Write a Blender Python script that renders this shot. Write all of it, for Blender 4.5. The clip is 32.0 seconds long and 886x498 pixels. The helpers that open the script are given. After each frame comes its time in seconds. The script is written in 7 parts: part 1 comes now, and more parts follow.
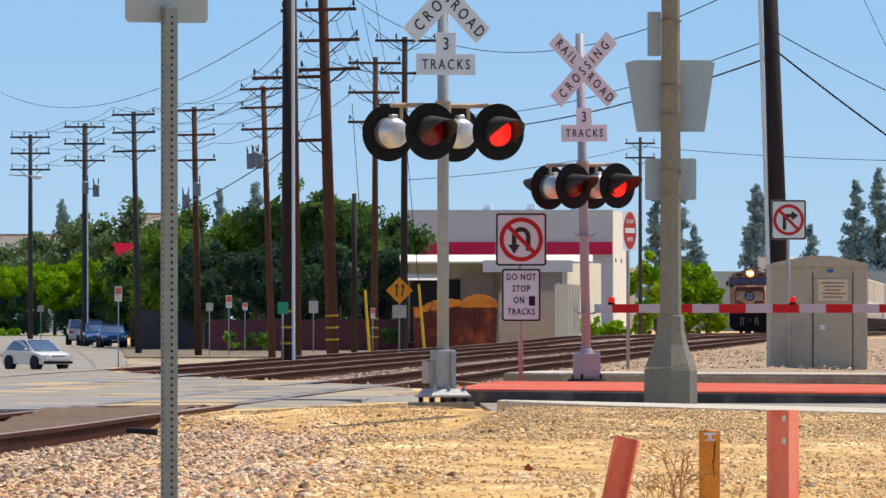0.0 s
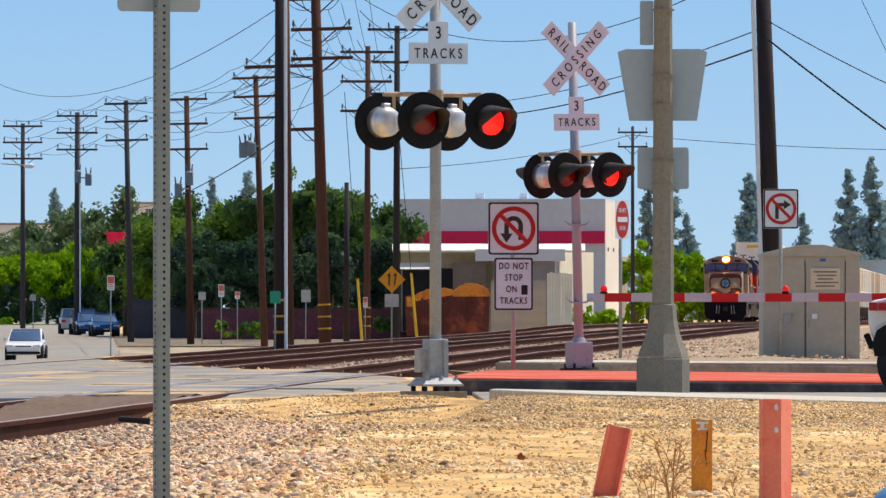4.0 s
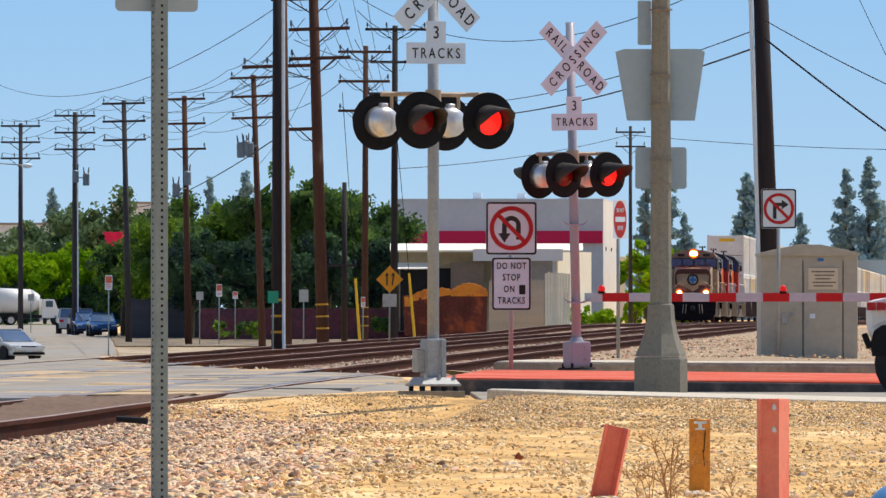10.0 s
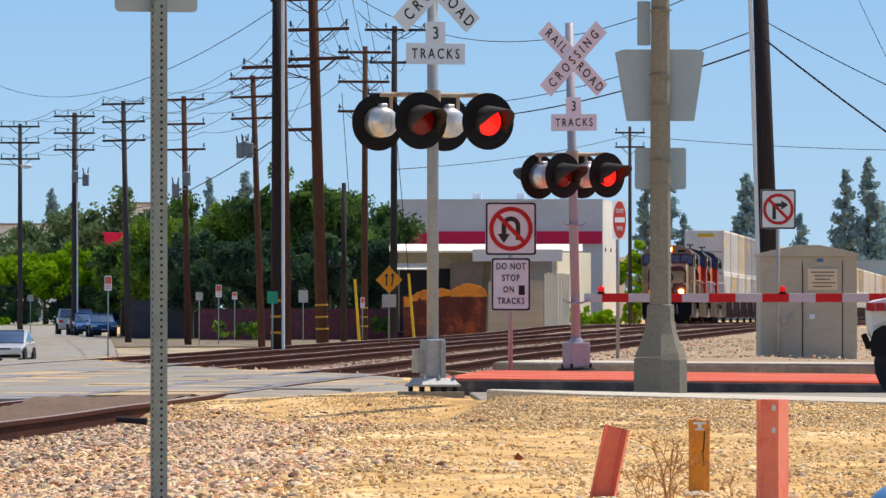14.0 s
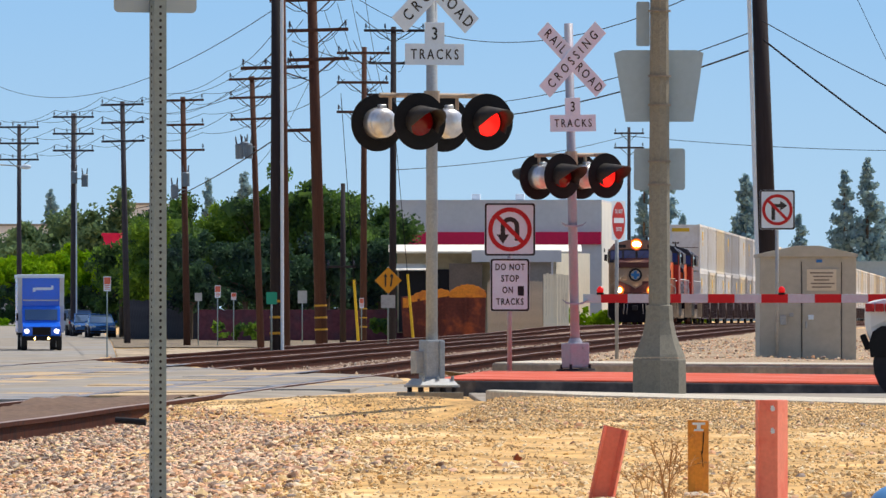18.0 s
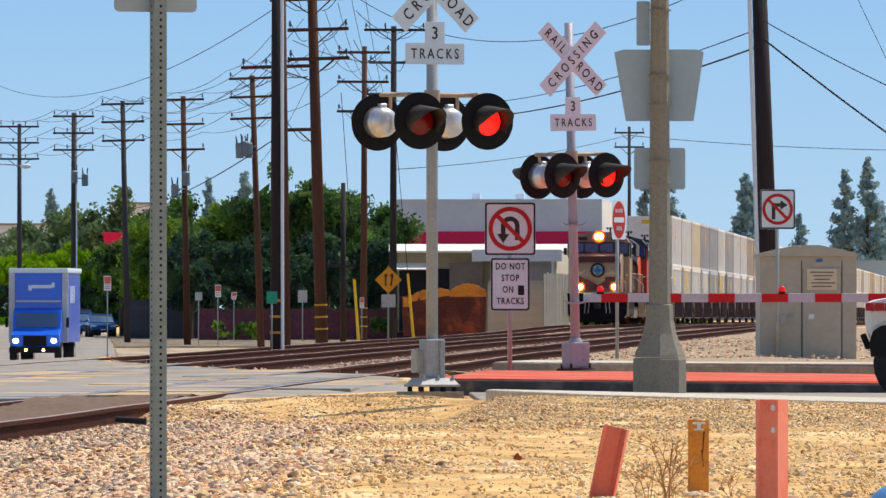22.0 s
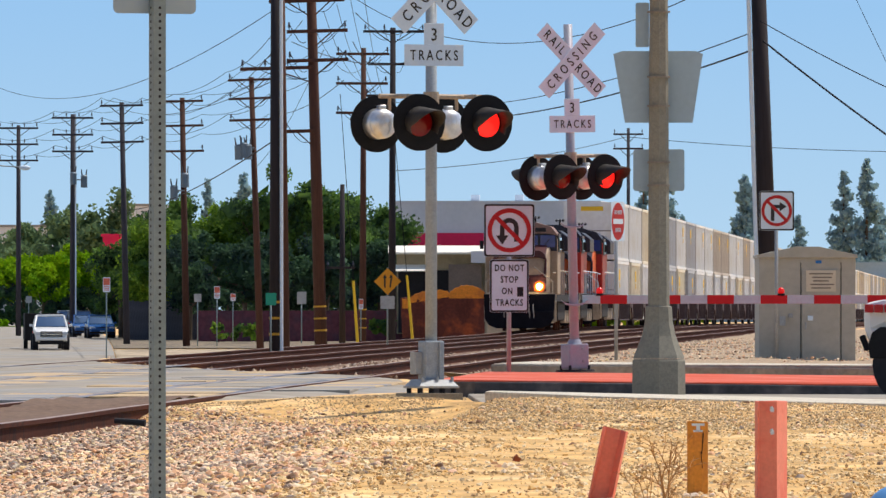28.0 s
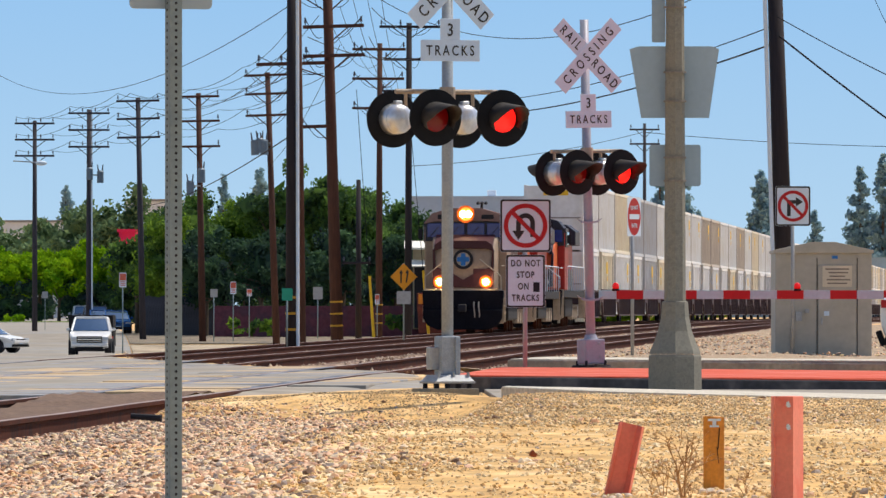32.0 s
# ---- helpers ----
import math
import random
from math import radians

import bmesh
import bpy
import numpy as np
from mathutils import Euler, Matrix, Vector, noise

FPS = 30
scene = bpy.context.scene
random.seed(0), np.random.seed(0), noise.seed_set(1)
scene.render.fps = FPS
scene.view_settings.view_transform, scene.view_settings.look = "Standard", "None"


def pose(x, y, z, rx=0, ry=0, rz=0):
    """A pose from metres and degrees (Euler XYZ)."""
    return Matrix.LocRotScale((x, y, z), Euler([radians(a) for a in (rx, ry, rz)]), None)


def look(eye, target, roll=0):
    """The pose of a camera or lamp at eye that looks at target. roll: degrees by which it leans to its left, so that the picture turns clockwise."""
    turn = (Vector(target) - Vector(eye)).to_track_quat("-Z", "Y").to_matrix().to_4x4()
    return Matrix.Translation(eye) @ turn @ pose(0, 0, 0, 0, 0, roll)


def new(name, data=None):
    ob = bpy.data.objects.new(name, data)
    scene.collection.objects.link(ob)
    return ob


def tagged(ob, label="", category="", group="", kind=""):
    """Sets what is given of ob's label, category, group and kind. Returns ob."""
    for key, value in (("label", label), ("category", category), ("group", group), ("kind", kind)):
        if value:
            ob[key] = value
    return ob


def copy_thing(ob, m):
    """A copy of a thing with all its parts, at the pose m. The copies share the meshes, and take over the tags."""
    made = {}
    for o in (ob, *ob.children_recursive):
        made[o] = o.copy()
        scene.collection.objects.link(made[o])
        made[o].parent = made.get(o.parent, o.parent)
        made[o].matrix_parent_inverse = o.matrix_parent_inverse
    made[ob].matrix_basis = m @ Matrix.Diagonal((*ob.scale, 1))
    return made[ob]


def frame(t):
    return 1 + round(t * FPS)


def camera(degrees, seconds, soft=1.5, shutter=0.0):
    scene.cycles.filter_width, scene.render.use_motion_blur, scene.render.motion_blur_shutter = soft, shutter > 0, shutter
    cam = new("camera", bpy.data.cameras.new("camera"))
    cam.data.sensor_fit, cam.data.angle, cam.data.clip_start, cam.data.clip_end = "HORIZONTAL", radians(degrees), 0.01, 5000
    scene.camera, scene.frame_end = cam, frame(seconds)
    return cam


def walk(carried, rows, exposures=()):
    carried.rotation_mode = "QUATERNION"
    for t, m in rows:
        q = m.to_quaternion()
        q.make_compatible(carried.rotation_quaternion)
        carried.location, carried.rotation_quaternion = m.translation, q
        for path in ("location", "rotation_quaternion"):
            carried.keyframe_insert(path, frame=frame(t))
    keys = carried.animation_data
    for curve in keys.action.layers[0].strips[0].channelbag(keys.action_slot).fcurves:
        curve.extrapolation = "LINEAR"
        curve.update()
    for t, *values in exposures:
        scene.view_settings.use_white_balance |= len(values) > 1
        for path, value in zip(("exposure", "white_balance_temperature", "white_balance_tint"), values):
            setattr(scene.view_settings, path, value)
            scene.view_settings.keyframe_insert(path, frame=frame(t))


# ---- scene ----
# The camera stands on open ground beside a level crossing and looks down the line through a very long lens.
EYE = Vector((0.0, 0.0, 0.85))
cam = camera(5.0, 32.0, soft=1.45)
# seconds, aim to the side and aim up, in thousandths of the distance
AIM = [(0, -.924, 7.830), (.5, -1.030, 7.340), (1, -.835, 7.173), (1.5, -.752, 6.878), (2, -.379, 6.744), (2.5, -.262, 6.833),
       (3, -.267, 6.650), (3.5, -.178, 6.750), (4.5, -.180, 6.730), (5.5, -.184, 6.705), (6, -.078, 6.772), (7, -.050, 6.772),
       (8, -.061, 6.800), (9, 0, 6.794), (10, .039, 6.728), (10.5, .089, 6.778), (11.5, .100, 6.750), (12.5, .100, 6.811),
       (13.5, .072, 6.783), (14.5, .106, 6.772), (16.5, .106, 6.722), (17.5, .162, 6.844), (18.5, .189, 6.828), (19.5, .195, 6.778),
       (20.5, .178, 6.822), (21.5, .150, 6.805), (22.5, .162, 6.767), (23.5, .162, 6.783), (24.5, .178, 6.739), (25.5, .200, 6.800),
       (27.5, .178, 6.861), (28, .245, 6.933), (28.5, .273, 6.894), (29, .228, 6.822), (29.5, .200, 6.939), (30, .267, 6.839),
       (30.5, .234, 6.817), (31, .111, 6.911), (31.5, -.674, 7.451), (32, -1.353, 6.471)]
walk(cam, [(t, look(EYE, EYE + Vector((a, 1000.0, b)))) for t, a, b in AIM])

# ---- light ----
SUN_EL, SUN_SIDE = radians(62), radians(54)
to_sun = Vector((math.cos(SUN_EL) * math.sin(SUN_SIDE), math.cos(SUN_EL) * math.cos(SUN_SIDE), math.sin(SUN_EL)))
sun = new("sun", bpy.data.lights.new("sun", "SUN"))
sun.data.energy, sun.data.angle, sun.data.color = 4.3, radians(0.55), (1.0, 0.91, 0.78)
sun.rotation_euler = to_sun.to_track_quat("Z", "Y").to_euler()
world = bpy.data.worlds.new("sky")
scene.world = world
world.use_nodes = True
sky = world.node_tree.nodes.new("ShaderNodeTexSky")
sky.sky_type, sky.sun_disc = "NISHITA", False
sky.sun_elevation, sky.sun_rotation = SUN_EL, math.atan2(to_sun.x, to_sun.y)
world.node_tree.links.new(sky.outputs[0], world.node_tree.nodes["Background"].inputs[0])
world.node_tree.nodes["Background"].inputs[1].default_value = 0.125
scene.view_settings.exposure = 0.0


# ---- materials ----
def pbr(name, color, rough=0.7, metal=0.0, vary=0.18, size=0.3, bump=0.0, second=None, mix=0.5, emit=0.0, grain=None, spec=0.4):
    """A surface whose colour drifts at two scales; second: another colour that shows in stains."""
    m = bpy.data.materials.new(name)
    m.use_nodes = True
    nt = m.node_tree
    b = nt.nodes["Principled BSDF"]
    b.inputs["Roughness"].default_value, b.inputs["Metallic"].default_value = rough, metal
    b.inputs["Specular IOR Level"].default_value = spec
    co = nt.nodes.new("ShaderNodeTexCoord")
    mp = nt.nodes.new("ShaderNodeMapping")
    mp.inputs["Scale"].default_value = grain or (1, 1, 1)
    nt.links.new(co.outputs["Object"], mp.inputs[0])
    big, fine = nt.nodes.new("ShaderNodeTexNoise"), nt.nodes.new("ShaderNodeTexNoise")
    for n, k, det in ((big, 1 / size, 3), (fine, 7 / size, 5)):
        n.inputs["Scale"].default_value, n.inputs["Detail"].default_value = k, det
        nt.links.new(mp.outputs[0], n.inputs["Vector"])
    add = nt.nodes.new("ShaderNodeMath")
    add.operation = "ADD"
    nt.links.new(big.outputs[0], add.inputs[0])
    nt.links.new(fine.outputs[0], add.inputs[1])
    ramp = nt.nodes.new("ShaderNodeMapRange")
    ramp.inputs[1].default_value, ramp.inputs[2].default_value = 0.7, 1.3
    ramp.inputs[3].default_value, ramp.inputs[4].default_value = 1 - vary, 1 + vary
    nt.links.new(add.outputs[0], ramp.inputs[0])
    base = nt.nodes.new("ShaderNodeMix")
    base.data_type = "RGBA"
    base.inputs["A"].default_value = (*color, 1)
    base.inputs["B"].default_value = (*(second or color), 1)
    st = nt.nodes.new("ShaderNodeMapRange")
    st.inputs[1].default_value, st.inputs[2].default_value = 0.62 - 0.25 * mix, 0.75 - 0.25 * mix
    nt.links.new(big.outputs[0], st.inputs[0])
    nt.links.new(st.outputs[0], base.inputs["Factor"])
    mul = nt.nodes.new("ShaderNodeVectorMath")
    mul.operation = "SCALE"
    nt.links.new(base.outputs["Result"], mul.inputs[0])
    nt.links.new(ramp.outputs[0], mul.inputs["Scale"])
    nt.links.new(mul.outputs[0], b.inputs["Base Color"])
    if bump:
        bp = nt.nodes.new("ShaderNodeBump")
        bp.inputs["Strength"].default_value, bp.inputs["Distance"].default_value = 0.6, bump
        nt.links.new(add.outputs[0], bp.inputs["Height"])
        nt.links.new(bp.outputs[0], b.inputs["Normal"])
    if emit:
        b.inputs["Emission Color"].default_value = (*color, 1)
        b.inputs["Emission Strength"].default_value = emit
    return m


def glow(name, color, power):
    m = bpy.data.materials.new(name)
    m.use_nodes = True
    b = m.node_tree.nodes["Principled BSDF"]
    b.inputs["Base Color"].default_value = (*[.5 * c for c in color], 1)
    b.inputs["Emission Color"].default_value = (*color, 1)
    b.inputs["Emission Strength"].default_value = power
    b.inputs["Roughness"].default_value = 0.25
    return m


def leafy(name, dark, light):
    """Leaves: each clump takes its own green, with some light let through."""
    m = bpy.data.materials.new(name)
    m.use_nodes = True
    nt = m.node_tree
    b = nt.nodes["Principled BSDF"]
    geo = nt.nodes.new("ShaderNodeNewGeometry")
    mixer = nt.nodes.new("ShaderNodeMix")
    mixer.data_type = "RGBA"
    mixer.inputs["A"].default_value, mixer.inputs["B"].default_value = (*dark, 1), (*light, 1)
    # single leaves differ, and so do whole boughs
    where = nt.nodes.new("ShaderNodeTexCoord")
    bough = nt.nodes.new("ShaderNodeTexNoise")
    bough.inputs["Scale"].default_value, bough.inputs["Detail"].default_value = .55, 3
    nt.links.new(where.outputs["Object"], bough.inputs["Vector"])
    span = nt.nodes.new("ShaderNodeMapRange")
    span.inputs[1].default_value, span.inputs[2].default_value = .36, .64
    nt.links.new(bough.outputs[0], span.inputs[0])
    blend = nt.nodes.new("ShaderNodeMath")
    blend.operation = "MULTIPLY_ADD"
    blend.inputs[1].default_value = .35
    half = nt.nodes.new("ShaderNodeMath")
    half.operation = "MULTIPLY"
    half.inputs[1].default_value = .65
    nt.links.new(span.outputs[0], half.inputs[0])
    nt.links.new(geo.outputs["Random Per Island"], blend.inputs[0])
    nt.links.new(half.outputs[0], blend.inputs[2])
    nt.links.new(blend.outputs[0], mixer.inputs["Factor"])
    nt.links.new(mixer.outputs["Result"], b.inputs["Base Color"])
    b.inputs["Roughness"].default_value = 0.8
    b.inputs["Specular IOR Level"].default_value = 0.08
    tr = nt.nodes.new("ShaderNodeBsdfTranslucent")
    nt.links.new(mixer.outputs["Result"], tr.inputs["Color"])
    sh = nt.nodes.new("ShaderNodeMixShader")
    sh.inputs[0].default_value = 0.3
    out = nt.nodes["Material Output"]
    nt.links.new(b.outputs[0], sh.inputs[1])
    nt.links.new(tr.outputs[0], sh.inputs[2])
    nt.links.new(sh.outputs[0], out.inputs["Surface"])
    return m


M = {}
M["galv"] = pbr("galvanised_steel", (.35, .39, .435), .55, .12, .15, .12, second=(.29, .32, .36))
M["galv_dull"] = pbr("dull_galvanised_steel", (.40, .42, .44), .6, .35, .15, .2, second=(.33, .34, .36))
M["alu_back"] = pbr("bare_aluminium", (.34, .44, .52), .6, .1, .06, .5)
M["mast_pink"] = pbr("faded_pinkish_aluminium_paint", (.34, .36, .44), .5, .1, .10, .15, second=(.35, .32, .40))
M["sign_white"] = pbr("white_reflective_sheeting", (.64, .75, .88), .5, 0, .05, .2)
M["ink"] = pbr("black_sign_ink", (.02, .02, .022), .5, 0, .1, .2)
M["sign_red"] = pbr("red_sign_ink", (.44, .008, .012), .5, 0, .08, .2)
M["sign_yellow"] = pbr("amber_reflective_sheeting", (.66, .28, .008), .5, 0, .08, .2)
M["seal"] = pbr("blue_grey_rubber_seal", (.085, .10, .135), .6, 0, .3, .6, second=(.20, .21, .24), mix=.5, grain=(1, .2, 1))
M["sign_green"] = pbr("green_reflective_sheeting", (.01, .30, .20), .5, 0, .08, .2)
M["black"] = pbr("matt_black_paint", (.013, .013, .015), .8, 0, .2, .2, spec=.2)
M["notice"] = pbr("faded_tan_notice", (.64, .55, .43), .6, 0, .06, .3)
# lighter than the disc's black, to carry sunlight on the hood
M["hood"] = pbr("sunlit_black_paint", (.045, .04, .038), .7, 0, .2, .2)
M["gate_white"] = pbr("dirty_white_gate_sheeting", (.42, .62, .68), .5, 0, .08, .3)
M["post_grey"] = pbr("grey_green_galvanised_tube", (.22, .29, .32), .55, .15, .12, .1, second=(.18, .24, .27))
# darker than the kerb tops: shade on the faces is in the colour
M["kerb_face"] = pbr("shade_toned_kerb_face", (.29, .28, .25), .95, 0, .25, .4, .004, second=(.20, .19, .18))
# nearly black, to put deep shade into the median's faces
M["kerb_dark"] = pbr("shade_black_kerb_face", (.065, .063, .07), .95, 0, .3, .5, .004, second=(.12, .11, .11))
M["silver"] = pbr("silver_painted_casting", (.76, .77, .80), .32, .7, .1, .1, second=(.66, .64, .63))
M["red_lit"] = glow("lit_red_lens", (1.0, .012, .008), 1.7)
M["red_dim"] = glow("dim_red_lens", (.26, .004, .004), .12)
M["red_lens"] = glow("small_red_lens", (.8, .01, .01), .5)
M["concrete"] = pbr("weathered_concrete", (.25, .235, .195), .9, 0, .25, .06, .004, second=(.19, .18, .15))
M["curb"] = pbr("pale_concrete_kerb", (.60, .55, .46), .9, 0, .3, .35, .006, second=(.42, .37, .30), mix=.4)
M["red_paint"] = pbr("sun_bleached_red_paving", (.60, .105, .06), .9, 0, .14, 1.2, .003, second=(.60, .19, .14), spec=.15)
M["asphalt"] = pbr("pale_worn_asphalt", (.32, .28, .23), .92, 0, .30, 2.2, .005, second=(.25, .24, .225), mix=.6, grain=(.3, .22, 1))
M["panel"] = pbr("concrete_crossing_panel", (.325, .295, .265), .9, 0, .2, 1.0, .004, second=(.21, .225, .26), mix=.7)
M["panel_tan"] = pbr("sandy_crossing_panel", (.50, .36, .21), .92, 0, .2, 1.0, .004, second=(.42, .33, .24))
M["dirt"] = pbr("tan_dirt_and_gravel", (.64, .385, .14), .95, 0, .45, .5, .03, second=(.68, .465, .235), grain=(.5, .25, 1))
M["verge"] = pbr("dusty_roadside_dirt", (.50, .40, .28), .95, 0, .3, 2.5, .02, second=(.24, .19, .13), mix=.6)
# dirt colour with tree shade painted in
M["shade_dirt"] = pbr("tree_shade_dirt", (.24, .19, .13), .95, 0, .4, 1.2, .02, second=(.07, .06, .05), mix=.5)
M["walk_dusty"] = pbr("dusty_concrete_walk", (.36, .30, .225), .92, 0, .2, 1.5, .004, second=(.24, .20, .16), mix=.6)
# dark boards blued to carry distance haze
M["fence_dark"] = pbr("haze_blued_dark_boards", (.075, .08, .105), .9, 0, .35, .4, second=(.05, .05, .07), grain=(1, 1, .15))
M["ballast"] = pbr("tan_pink_ballast", (.42, .31, .205), .95, 0, .5, .30, .04, second=(.30, .21, .14), mix=.6, grain=(1, .4, 1))
M["bed"] = pbr("rust_stained_ballast", (.17, .10, .07), .95, 0, .6, .45, .05, second=(.42, .31, .22), mix=.55, grain=(1.2, .35, 1))
M["rust"] = pbr("rusty_rail_steel", (.075, .022, .012), .9, 0, .4, .3, .002, second=(.035, .015, .012), spec=.1)
M["railhead"] = pbr("worn_rail_head", (.30, .215, .185), .5, .2, .2, .5, grain=(1, .1, 1))
M["tie"] = pbr("creosoted_timber", (.09, .065, .05), .9, 0, .3, .3, .005)
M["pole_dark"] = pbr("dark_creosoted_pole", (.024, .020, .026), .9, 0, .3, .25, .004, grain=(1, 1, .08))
# distance haze is put into the far poles' paler, bluer colour
M["pole_far"] = pbr("haze_paled_far_pole", (.048, .045, .058), .9, 0, .3, .25, .004, grain=(1, 1, .08))
M["clamp"] = pbr("rusty_band_steel", (.24, .21, .18), .7, .2, .2, .1)
M["pole_brown"] = pbr("brown_weathered_pole", (.085, .036, .025), .9, 0, .3, .25, .004, second=(.055, .025, .02), grain=(1, 1, .08))
M["bungalow"] = pbr("beige_painted_steel", (.43, .40, .345), .55, 0, .10, .8, second=(.39, .36, .30))
M["stub_pink"] = pbr("faded_pink_plastic", (.80, .25, .18), .6, 0, .1, .12, second=(.74, .18, .13))
M["stub_orange"] = pbr("weathered_orange_post", (.62, .25, .03), .65, 0, .2, .1, second=(.45, .17, .03))
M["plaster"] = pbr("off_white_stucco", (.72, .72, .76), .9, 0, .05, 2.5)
# lit version of the cream stucco, with sunlight in the colour
M["cream_lit"] = pbr("sunlit_cream_stucco", (.84, .78, .62), .9, 0, .05, 2.0)
M["brown_board"] = pbr("brown_painted_board", (.22, .17, .14), .85, 0, .15, 1.0)
M["stone_pale"] = pbr("pale_limestone", (.78, .66, .52), .9, 0, .25, .02, .004, second=(.55, .42, .33))
# lighter than the plaster, to put sunlight into the side wall's colour
M["white_lit"] = pbr("sunlit_white_stucco", (.83, .80, .73), .85, 0, .05, 2.5)
M["band_red"] = pbr("crimson_painted_band", (.78, .016, .10), .7, 0, .06, 2.5)
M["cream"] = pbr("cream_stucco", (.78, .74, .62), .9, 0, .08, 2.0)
M["tan_wall"] = pbr("tan_stucco", (.42, .36, .25), .9, 0, .12, 2.0)
M["grey_wall"] = pbr("grey_metal_siding", (.30, .28, .27), .8, 0, .12, 1.0)
# the purple cast puts distance haze into the maroon
M["maroon"] = pbr("maroon_painted_wall", (.15, .045, .065), .85, 0, .25, 1.5, second=(.09, .04, .06))
M["fence_grey"] = pbr("weathered_grey_boards", (.46, .42, .37), .9, 0, .22, .4, second=(.36, .31, .27), grain=(1, 1, .15))
M["rust_red"] = pbr("rust_red_steel", (.12, .028, .02), .8, 0, .35, 1.0, second=(.28, .06, .02), mix=.3)
M["orange_tarp"] = pbr("orange_painted_steel", (.75, .25, .02), .6, 0, .25, .6, second=(.5, .15, .02))
M["bark"] = pbr("grey_brown_bark", (.13, .10, .075), .95, 0, .3, .3, .01)
# the dark end is blued to carry distance haze
M["leaf_dark"] = leafy("dense_dark_leaves", (.022, .046, .056), (.185, .33, .050))
M["leaf_lime"] = leafy("bright_green_leaves", (.07, .21, .006), (.36, .55, .012))
M["leaf_fresh"] = leafy("fresh_green_leaves", (.024, .065, .04), (.26, .42, .03))
# pale blue distance haze is mixed into the needle colours
M["leaf_far"] = leafy("haze_tinted_pine_needles", (.21, .35, .42), (.32, .48, .54))
# canopy shade and blue haze are put into these leaf colours
M["leaf_hedge"] = leafy("shade_toned_hedge_leaves", (.020, .036, .056), (.085, .165, .066))
# olive leaf colours are paled for distance haze
M["leaf_mid"] = leafy("haze_paled_olive_leaves", (.09, .16, .10), (.23, .33, .14))
M["grass"] = pbr("dry_mown_grass", (.16, .26, .05), .95, 0, .3, 1.0, second=(.30, .30, .10))
M["weed"] = pbr("dry_weed_stems", (.42, .22, .08), .9, 0, .3, .1)
M["wire"] = pbr("black_cable", (.02, .02, .026), .7, 0, .1, 1, spec=.1)
# blue of the reflected sky is put into the glass colour
M["glass"] = pbr("sky_tinted_vehicle_glass", (.12, .20, .33), .08, .6, .05, 1, spec=.8)
M["blue_glass"] = pbr("blue_tinted_cab_glass", (.03, .05, .22), .12, 0, .1, .8, spec=.7)
M["tyre"] = pbr("black_rubber", (.02, .02, .022), .85, 0, .2, .1)
M["rim"] = pbr("alloy_rim", (.5, .5, .52), .35, .7, .1, .1)
M["car_white"] = pbr("white_car_paint", (.80, .80, .80), .25, 0, .03, 1, spec=.6)
M["car_silver"] = pbr("silver_car_paint", (.62, .63, .64), .3, .4, .03, 1, spec=.6)
M["car_blue"] = pbr("deep_blue_car_paint", (.02, .10, .32), .25, .1, .05, 1, spec=.6)
M["car_pale"] = pbr("pale_blue_car_paint", (.34, .42, .52), .3, .2, .05, 1, spec=.6)
M["car_grey"] = pbr("dark_grey_car_paint", (.06, .07, .09), .3, .2, .05, 1, spec=.6)
M["truck_blue"] = pbr("bright_blue_truck_paint", (.012, .14, .80), .22, 0, .06, 1, spec=.7)
M["faded_red"] = pbr("sun_faded_red_print", (.60, .14, .09), .6, 0, .15, .1)
M["chrome"] = pbr("chrome_trim", (.7, .7, .72), .15, .9, .05, 1)
M["loco_cream"] = pbr("cream_locomotive_paint", (.36, .265, .19), .5, 0, .15, .8, second=(.28, .20, .145))
M["loco_maroon"] = pbr("dark_maroon_locomotive_paint", (.055, .010, .014), .5, 0, .15, .8)
M["loco_roof"] = pbr("dusty_roof_paint", (.24, .15, .13), .7, 0, .15, .8)
M["loco_red"] = pbr("red_locomotive_paint", (.36, .018, .014), .5, 0, .18, 1.0, second=(.20, .012, .014))
M["loco_orange"] = pbr("orange_locomotive_paint", (.62, .11, .02), .5, 0, .18, .8, second=(.45, .06, .02))
M["side_glass"] = pbr("sky_reflecting_cab_glass", (.30, .42, .46), .1, .5, .1, .8, spec=.7)
M["loco_navy"] = pbr("navy_locomotive_paint", (.016, .017, .034), .5, 0, .2, .8)
M["pilot_black"] = pbr("oily_black_paint", (.008, .008, .013), .85, 0, .3, .4, spec=.1)
M["dusty"] = pbr("dust_covered_casting", (.44, .38, .31), .85, 0, .25, .3)
M["insulator"] = pbr("dark_glazed_porcelain", (.05, .05, .07), .35, 0, .1, .2)
M["fill"] = pbr("brown_dirt_fill", (.17, .105, .07), .95, 0, .35, .5, .03, second=(.11, .07, .05), mix=.5, grain=(1, .4, 1))
M["under"] = pbr("sooty_underframe", (.013, .013, .019), .8, 0, .3, .4)
M["lamp_amber"] = glow("lit_headlamp", (1.0, .50, .10), 22)
# emission stands in for the bloom around the train's lamps
M["lamp_halo"] = glow("headlamp_halo", (1.0, .16, .008), .5)
M["lamp_halo_inner"] = glow("inner_headlamp_halo", (1.0, .34, .04), 1.7)
M["lamp_hot"] = glow("lit_headlight_core", (1.0, .75, .38), 50)
M["lamp_car"] = glow("lit_car_lamp", (1.0, .85, .65), 4)
M["lamp_off"] = pbr("clear_lamp_lens", (.6, .62, .65), .15, 0, .05, .2, spec=.7)
M["emblem"] = pbr("blue_emblem_paint", (.02, .16, .48), .45, 0, .1, .3)
M["box_white"] = pbr("white_container_paint", (.80, .82, .84), .6, 0, .08, 1.5, second=(.70, .70, .68))
